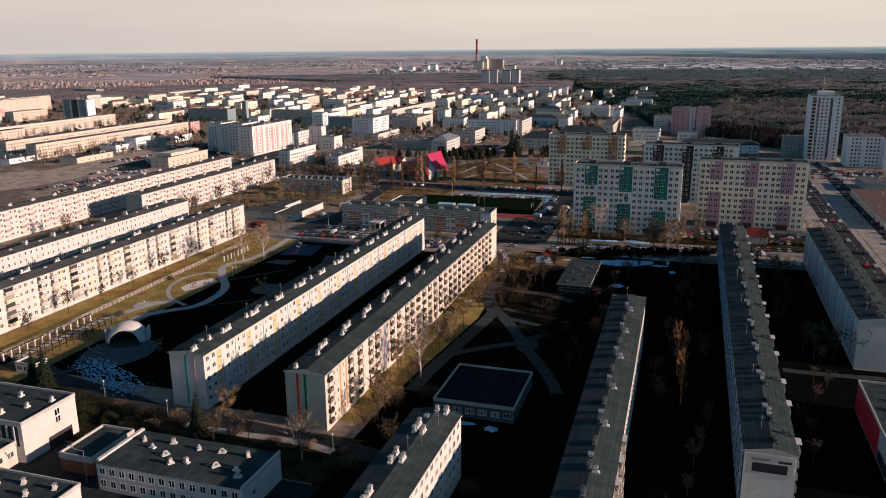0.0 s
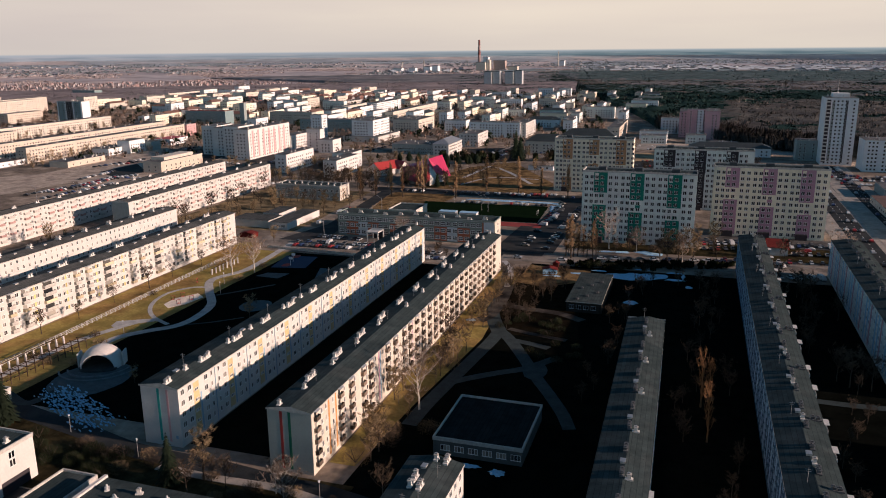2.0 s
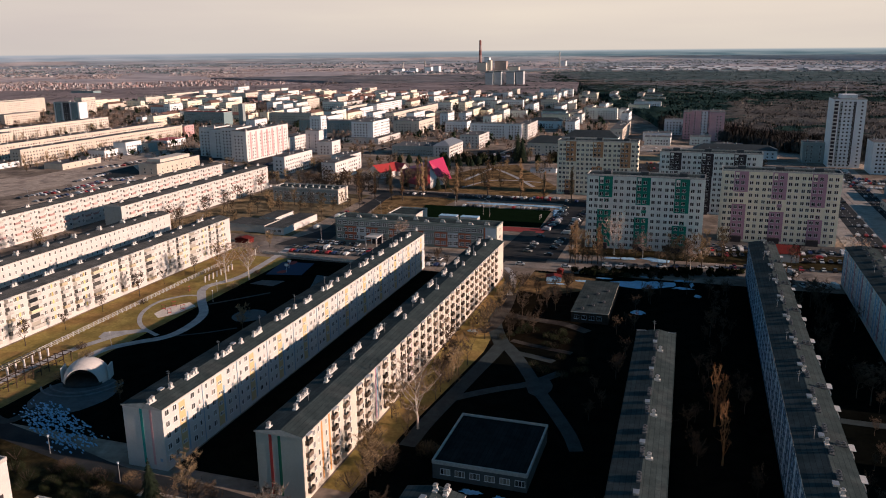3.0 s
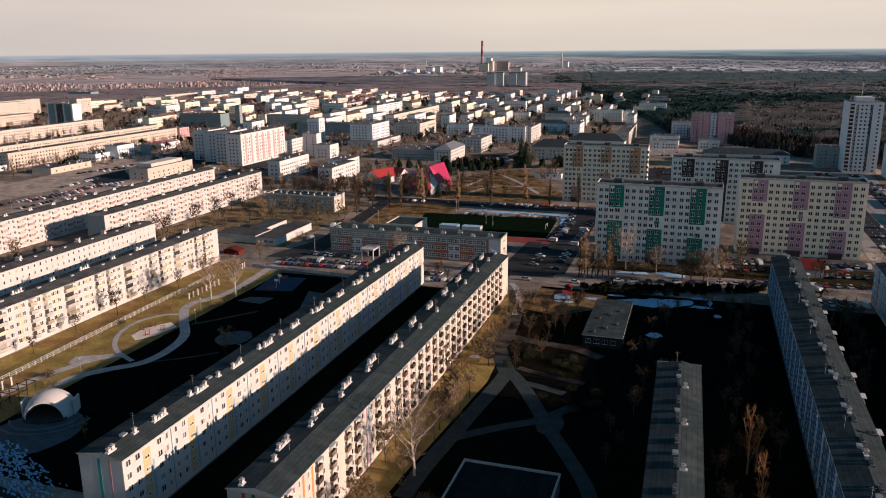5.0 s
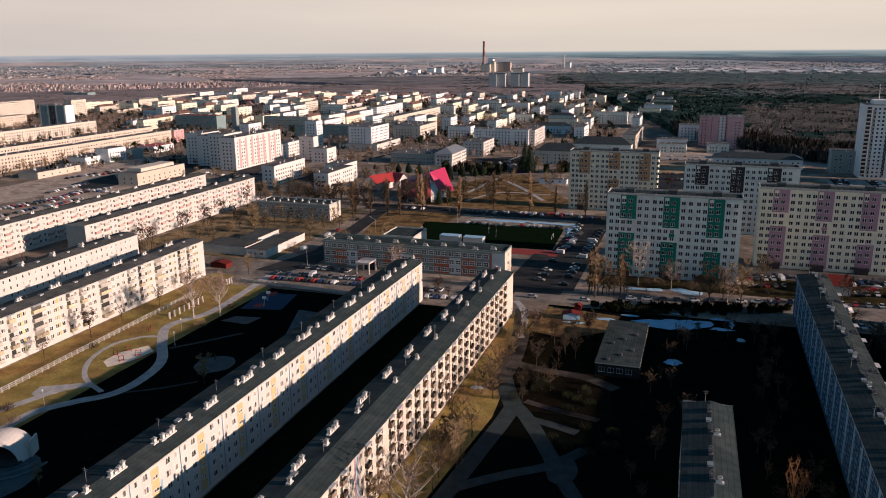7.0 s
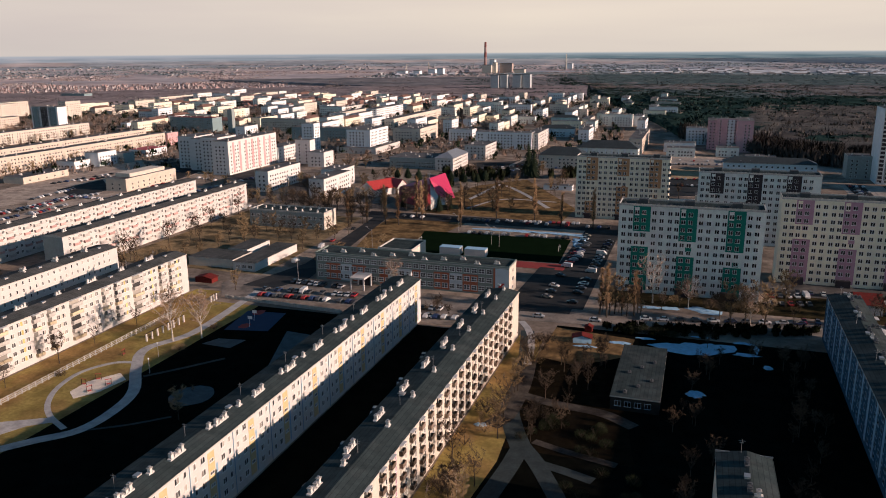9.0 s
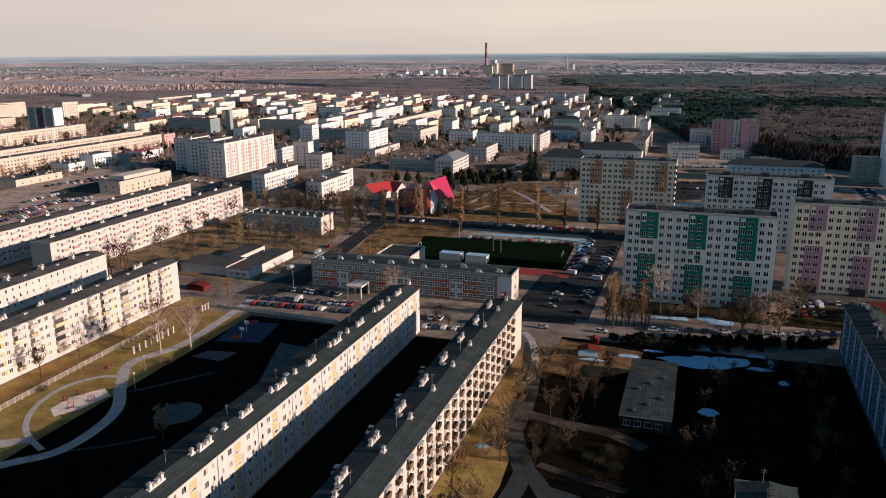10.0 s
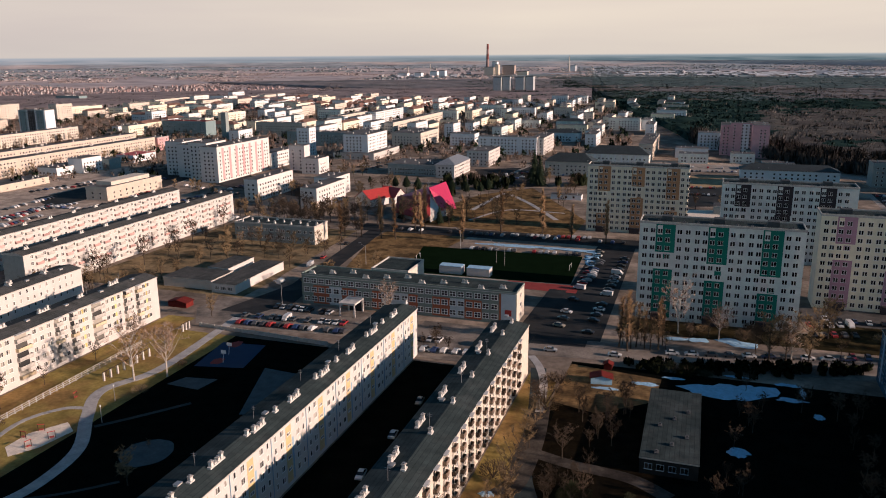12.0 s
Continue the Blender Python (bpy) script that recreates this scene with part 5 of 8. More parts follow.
def hut(name, label, u, v, w, d, h, rise, wall, roof, turn=0.0):
    """A small building with a gabled roof."""
    t = thing(name, label, "shed", on_grid(u, v, 0, turn))
    part("wall", Shape().box(-w / 2, w / 2, -d / 2, d / 2, 0, h), [wall], t)
    s = Shape()
    o = 0.4
    for sx in (-1, 1):
        a, b = (sx * (w / 2 + o), h - 0.1), (0, h + rise)
        q = [(a[0], -d / 2 - o, a[1]), (b[0], -d / 2 - o, b[1]), (b[0], d / 2 + o, b[1]), (a[0], d / 2 + o, a[1])]
        s.face(q if sx < 0 else q[::-1])
        s.face([(p[0], p[1], p[2] - 0.15) for p in (q[::-1] if sx < 0 else q)])
    for y in (-d / 2, d / 2):
        s.face([(-w / 2, y, h), (w / 2, y, h), (0, y, h + rise - 0.05)], 1)
    part("roof", s, [roof, wall], t)
    return t


M_DEEPRED = material("deep_red_boards", (0.15, 0.022, 0.018), 0.8, 0.2, 1.0)
hut("kiosk", "small dark red wooden kiosk", 362.5, -222.5, 8.0, 4.5, 2.2, 0.8, M_DEEPRED, M_DEEPRED)
hut("shed", "small garden shed with pale wall and red roof", 339.0, -61.5, 6.0, 3.6, 2.0, 0.8, M_SNOW, M_DEEPRED, 8)
red_tip = hut("shed", "small bright red roofed shelter", 349.5, -60.8, 2.4, 2.0, 1.8, 0.7, M_DEEPRED, M_DEEPRED)
hut("house", "small white house with a brick-red roof", 402.0, 33.0, 13.0, 9.0, 4.0, 2.6, M_WHITE, M_DEEPRED, 90)


kiosk = Block("kiosk", "small white flat roofed kiosk at the park gate", 168.5, 173.5, -189.5, -182.5, 3.0, M_WHITE, roof="parapet", category="kiosk")
kiosk.windows("front", [-188, -185.5], [1.7], "wide")

# ---- band shell ----
M_STEP = material("blue_grey_step", (0.15, 0.185, 0.20), 0.9, 0.25, 2.0)


def band_shell():
    """A low white dome cut open at the front, on a round floor with a curved step."""
    t = thing("band_shell", "white concrete band shell open to the park", "stage", on_grid(201.0, -175.4, 0, 24.0))
    s = Shape()
    n, m, w, d, h = 20, 9, 6.4, 7.2, 6.4
    ys = [-0.62 + 1.62 * j / m for j in range(m + 1)]
    for inner in (0, 1):
        k = 1 - 0.05 * inner
        f = [math.sqrt(max(0.0, 1 - min(1.0, abs(y)) ** 2)) for y in ys]
        g = [[(w * k * f[j] * math.cos(math.pi * i / n), d * k * ys[j] if j else d * ys[0], h * k * f[j] * math.sin(math.pi * i / n)) for i in range(n + 1)] for j in range(m + 1)]
        for j in range(m):
            for i in range(n):
                q = [g[j][i], g[j][i + 1], g[j + 1][i + 1], g[j + 1][i]]
                s.face(q if not inner else q[::-1])
        if inner:
            for i in range(n):
                s.face([front[i + 1], front[i], g[0][i], g[0][i + 1]])
        front = g[0]
    part("shell", s, [M_WHITE], t)
    part("stage", Shape().prism([(5.4 * math.cos(math.pi * i / 12), -4.4 - 2.2 * math.sin(math.pi * i / 12)) for i in range(12, -1, -1)] + [(5.2, 3.0), (-5.2, 3.0)], 0, 0.6), [M_DARKPATH], t)
    # Added charcoal wall that stands for the shade inside the shell.
    part("back_wall", Shape().box(-4.6, 4.6, 3.4, 3.7, 0.0, 3.6), [M_BLACK], t)
    for r, hh in ((9.5, 0.5), (12.0, 0.35)):
        ring = []
        for rr in (r, r - 0.5):
            arc = [(rr * math.cos(math.pi * (1.08 + 0.84 * i / 20)), -2.0 + rr * 0.9 * math.sin(math.pi * (1.08 + 0.84 * i / 20))) for i in range(21)]
            ring += arc if rr == r else arc[::-1]
        part("curved_step", Shape().prism(ring, 0, hh), [M_STEP], t, "low curved concrete step")
    for x in (-6.6, 6.6):
        part("side_wall", Shape().box(x - 0.2, x + 0.2, -1.5, 2.5, 0, 4.2), [M_WHITE], t, "white side wall")
    return t


band_shell()

# ---- fences, pergola and lamps ----
M_WOODDARK = material("dark_stained_wood", (0.07, 0.045, 0.03), 0.8, 0.3, 1.0, 6.0, 0.2)
POST = Shape().box(-0.11, 0.11, -0.11, 0.11, 0, 1.7).mesh("post", [M_CONCRETE])
fence = thing("fence", "pale metal fence with light posts along the park", "fence", on_grid(176.0, -204.0))
for i in range(60):
    y, x = 2.5 * i, -0.034 * 2.5 * i
    part("post", POST, None, fence, at=pose(x, y, 0))
for z in (0.35, 0.9, 1.45):
    s = Shape()
    s.face([(0.02, 0, z), (-5.0 + 0.02, 147.5, z), (-5.0 + 0.02, 147.5, z + 0.16), (0.02, 0, z + 0.16)])
    s.face([(-0.02, 0, z + 0.16), (-5.04, 147.5, z + 0.16), (-5.04, 147.5, z), (-0.02, 0, z)])
    s.face([(-0.02, 0, z + 0.16), (0.02, 0, z + 0.16), (-4.98, 147.5, z + 0.16), (-5.04, 147.5, z + 0.16)])
    part("rail", s, [M_CONCRETE], fence)
PILLAR = Shape().box(-0.25, 0.25, -0.25, 0.25, 0, 2.6).mesh("pillar", [M_WHITE])
for u0, u1, v, n, lab in ((168.0, 212.0, -200.5, 15, "row of pale pillars beside the path"), (296.0, 316.0, -200.0, 8, "row of pale pillars by the playground"), (338.5, 342.0, -204.0, 3, "pale pillars of a gate")):
    row = thing("colonnade", lab, "colonnade", on_grid(u0, v))
    for i in range(n):
        part("pillar", PILLAR, None, row, at=pose(0, (u1 - u0) * i / (n - 1), 0))
    part("beam", Shape().box(-0.12, 0.12, -0.4, u1 - u0 + 0.4, 2.6, 2.8), [M_WOODDARK], row)
perg = thing("pergola", "dark wooden pergola over the park path", "pergola", on_grid(172.0, -192.0))
for i in range(14):
    for x in (-1.6, 1.6):
        part("post", Shape().box(x - 0.1, x + 0.1, -0.1, 0.1, 0, 2.9), [M_WOODDARK], perg, at=pose(0, 3.0 * i, 0))
    part("cross_beam", Shape().box(-2.2, 2.2, -0.08, 0.08, 3.05, 3.25), [M_WOODDARK], perg, at=pose(0, 3.0 * i, 0))
for x in (-1.6, 1.6):
    part("beam", Shape().box(x - 0.1, x + 0.1, -0.5, 39.5, 2.85, 3.05), [M_WOODDARK], perg)
for i in range(13):
    part("bench", Shape().box(-0.9, -0.4, -0.9, 0.9, 0.35, 0.45).box(-0.85, -0.75, -0.8, -0.7, 0, 0.35).box(-0.85, -0.75, 0.7, 0.8, 0, 0.35), [M_WOODDARK], perg, at=pose(-0.3, 3.0 * i + 1.5, 0))
wallf = thing("boundary_wall", "pale low wall with posts along the car park", "wall", on_grid(343.0, -172.0, 0, -4.0))
part("wall", Shape().box(-30, 22, -0.12, 0.12, 0, 1.3), [M_CONCRETE], wallf)
for i in range(19):
    part("post", POST, None, wallf, at=pose(-29 + 2.8 * i, -0.2, 0))



def street_lamp(u, v, h=6.0, turn=0.0, big=False):
    t = thing("street_lamp", "pale metal street lamp with a round head" if not big else "tall pale street lamp with a curved arm", "lamp", on_grid(u, v, 0, turn), "street lamps")
    part("pole", Shape().tube((0, 0, 0), (0, 0, h), 0.1, 0.06, 6), [M_METAL], t)
    if big:
        s = Shape()
        pts = [Vector((0.0 - 2.4 * math.sin(a), 0, h + 1.4 * (1 - math.cos(a)))) for a in (0, 0.5, 1.0, 1.5)]
        for a, b in zip(pts, pts[1:]):
            s.tube(a, b, 0.07, 0.06, 5)
        part("arm", s, [M_METAL], t)
        part("head", Shape().box(-3.3, -2.3, -0.18, 0.18, h + 1.25, h + 1.42), [M_METAL], t)
    else:
        part("head", Shape().tube((0, 0, h), (0, 0, h + 0.45), 0.16, 0.28, 8), [M_FRAME], t)
    return t


for p in ((162.4, -151.9), (156.9, -127.0), (152.4, -87.6), (274.1, -181.5), (285.7, -187.3), (225.2, -187.4), (152.7, -77.2)):
    street_lamp(*p, h=4.4)
street_lamp(*(124.1, -124.0), h=8.0, turn=20, big=True)
for p in ((436.4, -178.6), (478.8, -147.2), (458.3, -123.9), (454.7, -119.1), (434.5, -41.6), (371.7, -184.2)):
    street_lamp(*p, h=9.0, big=True)
for p, h in (((428.2, -390.9), 9), ((442.0, -381.4), 9), ((453.8, -381.5), 9), ((412.3, -409.4), 9)):
    street_lamp(*p, h=h, big=True)

# play equipment of the park
M_PLAYRED = material("red_play_paint", (0.45, 0.06, 0.04), 0.6, 0.15, 1.0)
for i, p in enumerate(((261.1, -194.1), (265.5, -192.8), (263.2, -187.2), (257.7, -189.1), (283.8, -199.1))):
    t = thing("play_frame", "small red and wooden play frame on sand", "play equipment", on_grid(p[0], p[1], 0, 25 * i), "play equipment")
    for x in (-0.8, 0.8):
        part("post", Shape().box(x - 0.07, x + 0.07, -0.07, 0.07, 0, 1.8), [M_WOODDARK], t)
    part("beam", Shape().box(-0.9, 0.9, -0.08, 0.08, 1.8, 1.95), [M_PLAYRED], t)
    part("seat", Shape().box(-0.5, 0.5, -0.35, 0.35, 0.4, 0.55), [M_PLAYRED], t)
for p in ((324.8, -176.7), (318.6, -174.7)):
    t = thing("basketball_hoop", "white basketball stand on the blue court", "basketball hoop", on_grid(p[0], p[1]), "basketball stands")
    part("pole", Shape().tube((0, 0, 0), (0, 0.6, 3.0), 0.08, 0.07, 6), [M_FRAME], t)
    part("backboard", Shape().box(-0.9, 0.9, 0.6, 0.66, 2.7, 3.8), [M_FRAME], t)
for u, v, tn in ((454.0, -160.0, 90), (457.0, -90.0, 90)):
    t = thing("football_goal", "white football goal on the pitch", "goal", on_grid(u, v, 0, tn), "football goals")
    for x in (-2.5, 2.5):
        part("post", Shape().tube((x, 0, 0), (x, 0, 2.2), 0.07, 0.07, 6), [M_FRAME], t)
    part("crossbar", Shape().tube((-2.5, 0, 2.2), (2.5, 0, 2.2), 0.07, 0.07, 6), [M_FRAME], t)


# ---- trees ----
M_BARK = material("grey_bark", (0.075, 0.058, 0.044), 0.9, 0.3, 0.5, 6.0, 0.3)
M_BIRCHBARK = material("pale_birch_bark", (0.52, 0.47, 0.41), 0.8, 0.35, 0.4, 4.0, 0.2)
M_TWIG = material("bare_brown_twigs", (0.085, 0.062, 0.042), 0.9, 0.35, 2.0, 3.0, 0.0, pieces=0.3)
M_GOLDTWIG = material("golden_brown_twigs", (0.25, 0.18, 0.10), 0.9, 0.3, 2.0, 3.0, 0.0, pieces=0.2)
M_POPLAR = material("pale_golden_poplar_twigs", (0.36, 0.235, 0.13), 0.9, 0.3, 2.0, 3.0, 0.0, pieces=0.2)
M_RUSTTWIG = material("orange_brown_twigs", (0.27, 0.15, 0.075), 0.95, 0.3, 2.0, 3.0, 0.0, pieces=0.2)
M_PALETWIG = material("pale_birch_twigs", (0.36, 0.26, 0.19), 0.9, 0.3, 2.0, 3.0, 0.0, pieces=0.2)
M_NEEDLE = material("dark_conifer_needles", (0.022, 0.034, 0.018), 0.9, 0.4, 1.0, 3.0, 0.0, pieces=0.3)
M_HEDGE = material("evergreen_hedge", (0.025, 0.032, 0.014), 0.9, 0.4, 1.0, 3.0, 0.0, pieces=0.3)


def bare_tree(label, seed, h, spread, bark, twigs, columnar=False, stem=0.3, limbs=11, sprigs=12, category="tree", twig=0.0058):
    """A leafless tree: tapered trunk and limbs, and a crown of fine twigs."""
    rnd = random.Random(seed)
    root = thing("tree", label, category, pose(0, 0, -500), "bare trees")
    t, c = Shape(), Shape()
    lean = Vector((rnd.uniform(-0.03, 0.03), rnd.uniform(-0.03, 0.03), 1)).normalized()
    top = 0.92 if columnar else 0.72
    knots = [lean * (h * top * i / 4) + Vector((rnd.uniform(-1, 1), rnd.uniform(-1, 1), 0)) * 0.012 * h * min(i, 1) for i in range(5)]
    r = 0.018 * h
    for i in range(4):
        t.tube(knots[i], knots[i + 1], r * (1 - 0.23 * i), r * (1 - 0.23 * (i + 1)), 6, cap=i == 3)
    for n in range(limbs):
        f = stem + (top - stem) * (n + rnd.random()) / limbs
        base = lean * (h * f)
        a = n * 2.4 + rnd.uniform(-0.4, 0.4)
        out = Vector((math.cos(a), math.sin(a), 0))
        up = 2.4 if columnar else rnd.uniform(0.7, 1.3)
        ln = spread * (0.55 + 0.5 * rnd.random()) * (1.25 - 0.75 * abs(f - 0.42))
        d = (out + Vector((0, 0, up))).normalized()
        mid = base + d * ln * 0.5
        end = mid + (d + Vector((0, 0, 0.35))).normalized() * ln * 0.6
        t.tube(base, mid, r * 0.36, r * 0.22, 4, cap=False)
        t.tube(mid, end, r * 0.22, r * 0.08, 4, cap=False)
        for q in range(5):
            g = rnd.uniform(0.25, 1.0)
            s0 = base.lerp(mid, g * 2) if g < 0.5 else mid.lerp(end, g * 2 - 1)
            e = Vector((rnd.uniform(-1, 1), rnd.uniform(-1, 1), rnd.uniform(0.2, 1.2 + columnar))).normalized() * ln * rnd.uniform(0.3, 0.55) * (0.55 if columnar else 1)
            t.tube(s0, s0 + e, r * 0.1, r * 0.03, 3, cap=False)
            for k in range(sprigs):
                p = s0 + e * rnd.uniform(0.15, 1.0)
                w = Vector((rnd.uniform(-1, 1), rnd.uniform(-1, 1), rnd.uniform(-0.2, 1.3 + 1.6 * columnar))).normalized()
                l = rnd.uniform(0.05, 0.11) * h
                side = w.orthogonal().normalized() * twig * h
                c.face([p - side, p + side, p + w * l])
    part("trunk", t, [bark], root)
    part("crown", c, [twigs], root)
    return root


def conifer(label, seed, h, wide, pine=False):
    rnd = random.Random(seed)
    root = thing("conifer", label, "tree", pose(0, 0, -500), "conifers")
    part("trunk", Shape().tube((0, 0, 0), (0, 0, h * 0.95), 0.016 * h, 0.004 * h, 6), [M_BARK], root)
    c = Shape()
    layers = 15
    for n in range(layers):
        f = (n + 0.5) / layers
        z = h * ((0.10 if not pine else 0.45) + (0.90 if not pine else 0.55) * f)
        rad = wide * ((1 - f) ** 0.8 if not pine else math.sin(math.pi * (0.2 + 0.8 * f)) * 0.9) + 0.05 * h * (1 - f)
        m = int(11 + 9 * (1 - f))
        for i in range(m):
            a = 2 * math.pi * (i + rnd.random()) / m
            o = Vector((math.cos(a), math.sin(a), 0))
            side = Vector((-o.y, o.x, 0)) * rad * rnd.uniform(0.16, 0.30)
            rr = rad * rnd.uniform(0.65, 1.1)
            tip = o * rr + Vector((0, 0, z - rr * rnd.uniform(0.25, 0.5)))
            c.face([Vector((0, 0, z + 0.04 * h)), o * rr * 0.55 + side + Vector((0, 0, z - 0.1 * rr)), tip])
            c.face([Vector((0, 0, z + 0.03 * h)), tip, o * rr * 0.55 - side + Vector((0, 0, z - 0.1 * rr))])
    part("crown", c, [M_NEEDLE], root)
    return root


def shrub(label, seed, h, wide, twigs, n=700):
    rnd = random.Random(seed)
    root = thing("shrub", label, "shrub", pose(0, 0, -500), "bare shrubs")
    t, c = Shape(), Shape()
    for i in range(9):
        a = rnd.uniform(0, 6.28)
        t.tube((0, 0, 0), (math.cos(a) * wide * 0.5, math.sin(a) * wide * 0.5, h * 0.7), 0.03 * h, 0.01 * h, 4, cap=False)
    for i in range(n):
        a, f = rnd.uniform(0, 6.28), rnd.random() ** 0.5
        p = Vector((math.cos(a) * wide * f * 0.75, math.sin(a) * wide * f * 0.75, h * rnd.uniform(0.1, 0.75) * (1.1 - 0.4 * f)))
        w = Vector((math.cos(a) * f + rnd.uniform(-0.8, 0.8), math.sin(a) * f + rnd.uniform(-0.8, 0.8), rnd.uniform(0.2, 1.2))).normalized()
        side = w.orthogonal().normalized() * 0.008 * h
        c.face([p - side, p + side, p + w * h * rnd.uniform(0.12, 0.32)])
    part("stem", t, [M_BARK], root)
    part("crown", c, [twigs], root)
    return root


KINDS = {
    "round": [bare_tree("bare brown deciduous tree with fine twigs", 11 + i, 10, 3.6, M_BARK, M_TWIG, False, 0.25, 11) for i in range(3)],
    "gold": [bare_tree("bare golden-brown tree in low sun", 31 + i, 10, 3.0, M_BARK, M_GOLDTWIG, False, 0.15, 12, 13) for i in range(2)],
    "birch": [bare_tree("bare birch with pale trunk and limbs", 41 + i, 14, 5.6, M_BIRCHBARK, M_PALETWIG, False, 0.2, 15, 9) for i in range(2)],
    "poplar": [bare_tree("tall narrow bare poplar with brown twigs", 51 + i, 15, 1.9, M_BARK, M_POPLAR, True, 0.10, 16, 13, twig=0.0045) for i in range(2)],
    "ash": [bare_tree("slender bare tree with orange-brown twigs", 57, 15, 3.9, M_RUSTTWIG, M_RUSTTWIG, True, 0.12, 13, 6, twig=0.0022)],
    "spruce": [conifer("dark green spruce tree", 61, 10, 2.4)],
    "pine": [conifer("dark pine with a broad crown", 71, 14, 3.6, True)],
    "shrub": [shrub("bare brown shrub with thin twigs", 81, 2.6, 2.0, M_TWIG), shrub("bare brown shrub with thin twigs", 82, 2.2, 2.2, M_GOLDTWIG)],
    "hedge": [shrub("dark evergreen shrub in the shade", 91, 2.0, 1.7, M_HEDGE, 900)],
}
USED = set()
tree_rnd = random.Random(5)


def plant(kind, p, scale=1.0):
    ob = KINDS[kind][tree_rnd.randrange(len(KINDS[kind]))]
    q = spot(p[0], p[1])
    m = pose(q.x, q.y, -0.05, 0, 0, tree_rnd.uniform(0, 360)) @ Matrix.Scale(1.22 * scale * tree_rnd.uniform(0.9, 1.1), 4)
    if ob.name in USED:
        return copy_thing(ob, m)
    USED.add(ob.name)
    ob.matrix_basis = m
    return ob


def scatter(kind, n, u0, u1, v0, v1, lo, hi, seed):
    rnd = random.Random(seed)
    for _ in range(n):
        plant(kind, (rnd.uniform(u0, u1), rnd.uniform(v0, v1)), rnd.uniform(lo, hi))


for p, s in (((200.0, -71.5), 1.05), ((147.0, -82.5), 0.7), ((299.1, -192.0), 1.12), ((304.3, -184.3), 1.05), ((387.5, -42.0), 0.75), ((384.3, -29.0), 0.85), ((372.1, -8.1), 0.8), ((237.4, -73.4), 0.6), ((377.1, 55.7), 0.8)):
    plant("birch", p, s)
for p in ((486.9, -203.4), (487.5, -192.6), (492.5, -150.5), (512.8, -135.4), (514.0, -113.8), (509.5, -98.5), (508.6, -80.9), (509.9, -182.3), (515.3, -178.7), (474.7, -208.9), (487.3, -184.7), (501.9, -176.1)):
    plant("poplar", p, 1.02)
for p, s in (((368.3, -59.6), 0.72), ((365.6, -56.7), 0.8), ((369.9, -54.4), 0.7), ((369.2, -51.7), 0.62), ((369.6, -47.4), 0.75), ((374.0, -46.4), 0.6)):
    plant("poplar", p, s)
for p, s in (((223.0, 0.0), 0.92), ((224.5, 1.9), 0.7), ((203.5, 1.5), 0.8)):
    plant("ash", p, s)
for p, s in (((148.7, -111.9), 1.1), ((161.3, -171.3), 0.85), ((162.8, -176.9), 0.75), ((586.3, -330.6), 0.9), ((202.4, -222.7), 0.7)):
    plant("spruce", p, s)
for p, s in (((679.9, -153.3), 2.0), ((668.8, -146.9), 1.6), ((610.2, -225.6), 1.2), ((602.4, -214.6), 1.2), ((614.2, -235.3), 1.0), ((607.4, -183.0), 1.1), ((614.0, -175.3), 1.0), ((625.7, -172.7), 1.0), ((612.7, -194.4), 1.1), ((635.0, -263.3), 0.7)):
    plant("pine" if s < 1.5 else "spruce", p, s * (0.68 if s < 1.5 else 0.85))
for p, s in (((152.9, -106.1), 1.1), ((247.7, 39.8), 1.0), ((246.9, 45.2), 0.9), ((251.6, 37.1), 0.9), ((244.6, 52.6), 0.85), ((371.6, -9.7), 0.9), ((370.0, -14.7), 1.0), ((368.8, -3.7), 1.1), ((396.7, 5.3), 1.0), ((355.3, -203.9), 0.6), ((363.4, -141.6), 0.5)):
    plant("gold" if p[0] > 300 or p[0] < 160 else "round", p, s)
# bank of brown trees along the balcony block
scatter("gold", 12, 170, 214, -80, -72, 0.45, 0.85, 1)
scatter("shrub", 14, 165, 335, -80.5, -72, 0.9, 1.8, 2)
scatter("gold", 9, 215, 300, -80, -71, 0.4, 0.75, 22)
scatter("round", 6, 146, 158, -110, -62, 0.5, 0.8, 23)
scatter("shrub", 8, 140, 158, -140, -62, 0.5, 0.9, 24)
scatter("round", 10, 215, 335, -79, -71, 0.5, 0.9, 3)
# shaded yard trees
scatter("round", 12, 262, 325, -66, -50, 0.45, 0.7, 4)
scatter("round", 14, 205, 340, -31, 10, 0.4, 0.62, 5)
scatter("hedge", 14, 262, 283, -66, -44, 0.7, 1.1, 6)
scatter("hedge", 10, 351, 353, -50, -30, 1.0, 1.5, 7)
scatter("hedge", 9, 240, 275, -52, -36, 0.8, 1.3, 8)
scatter("round", 8, 262, 352, 27, 47, 0.6, 0.9, 9)
scatter("hedge", 16, 147, 158, -158, -128, 0.9, 1.5, 27)
scatter("hedge", 7, 143, 158, -190, -160, 0.8, 1.4, 28)
plant("shrub", (157.3, -142.6), 1.0)
# in front of the sunlit block and between the far blocks
for k in range(9):
    plant("round", (178 + 18.4 * k + (k % 3), -214.5 + (k % 2)), 0.48 + 0.10 * (k % 3))
scatter("gold", 9, 352, 378, -290, -250, 0.5, 0.8, 10)
scatter("gold", 9, 315, 356, -322, -306, 0.5, 0.8, 11)
scatter("round", 9, 372, 500, -288, -272, 0.7, 1.0, 12)
scatter("shrub", 9, 178, 320, -206, -180, 0.5, 0.9, 13)
plant("gold", (250.8, -154.0), 0.55)
plant("gold", (192.3, -156.5), 0.4)
scatter("gold", 10, 420, 456, -258, -190, 0.5, 0.9, 14)
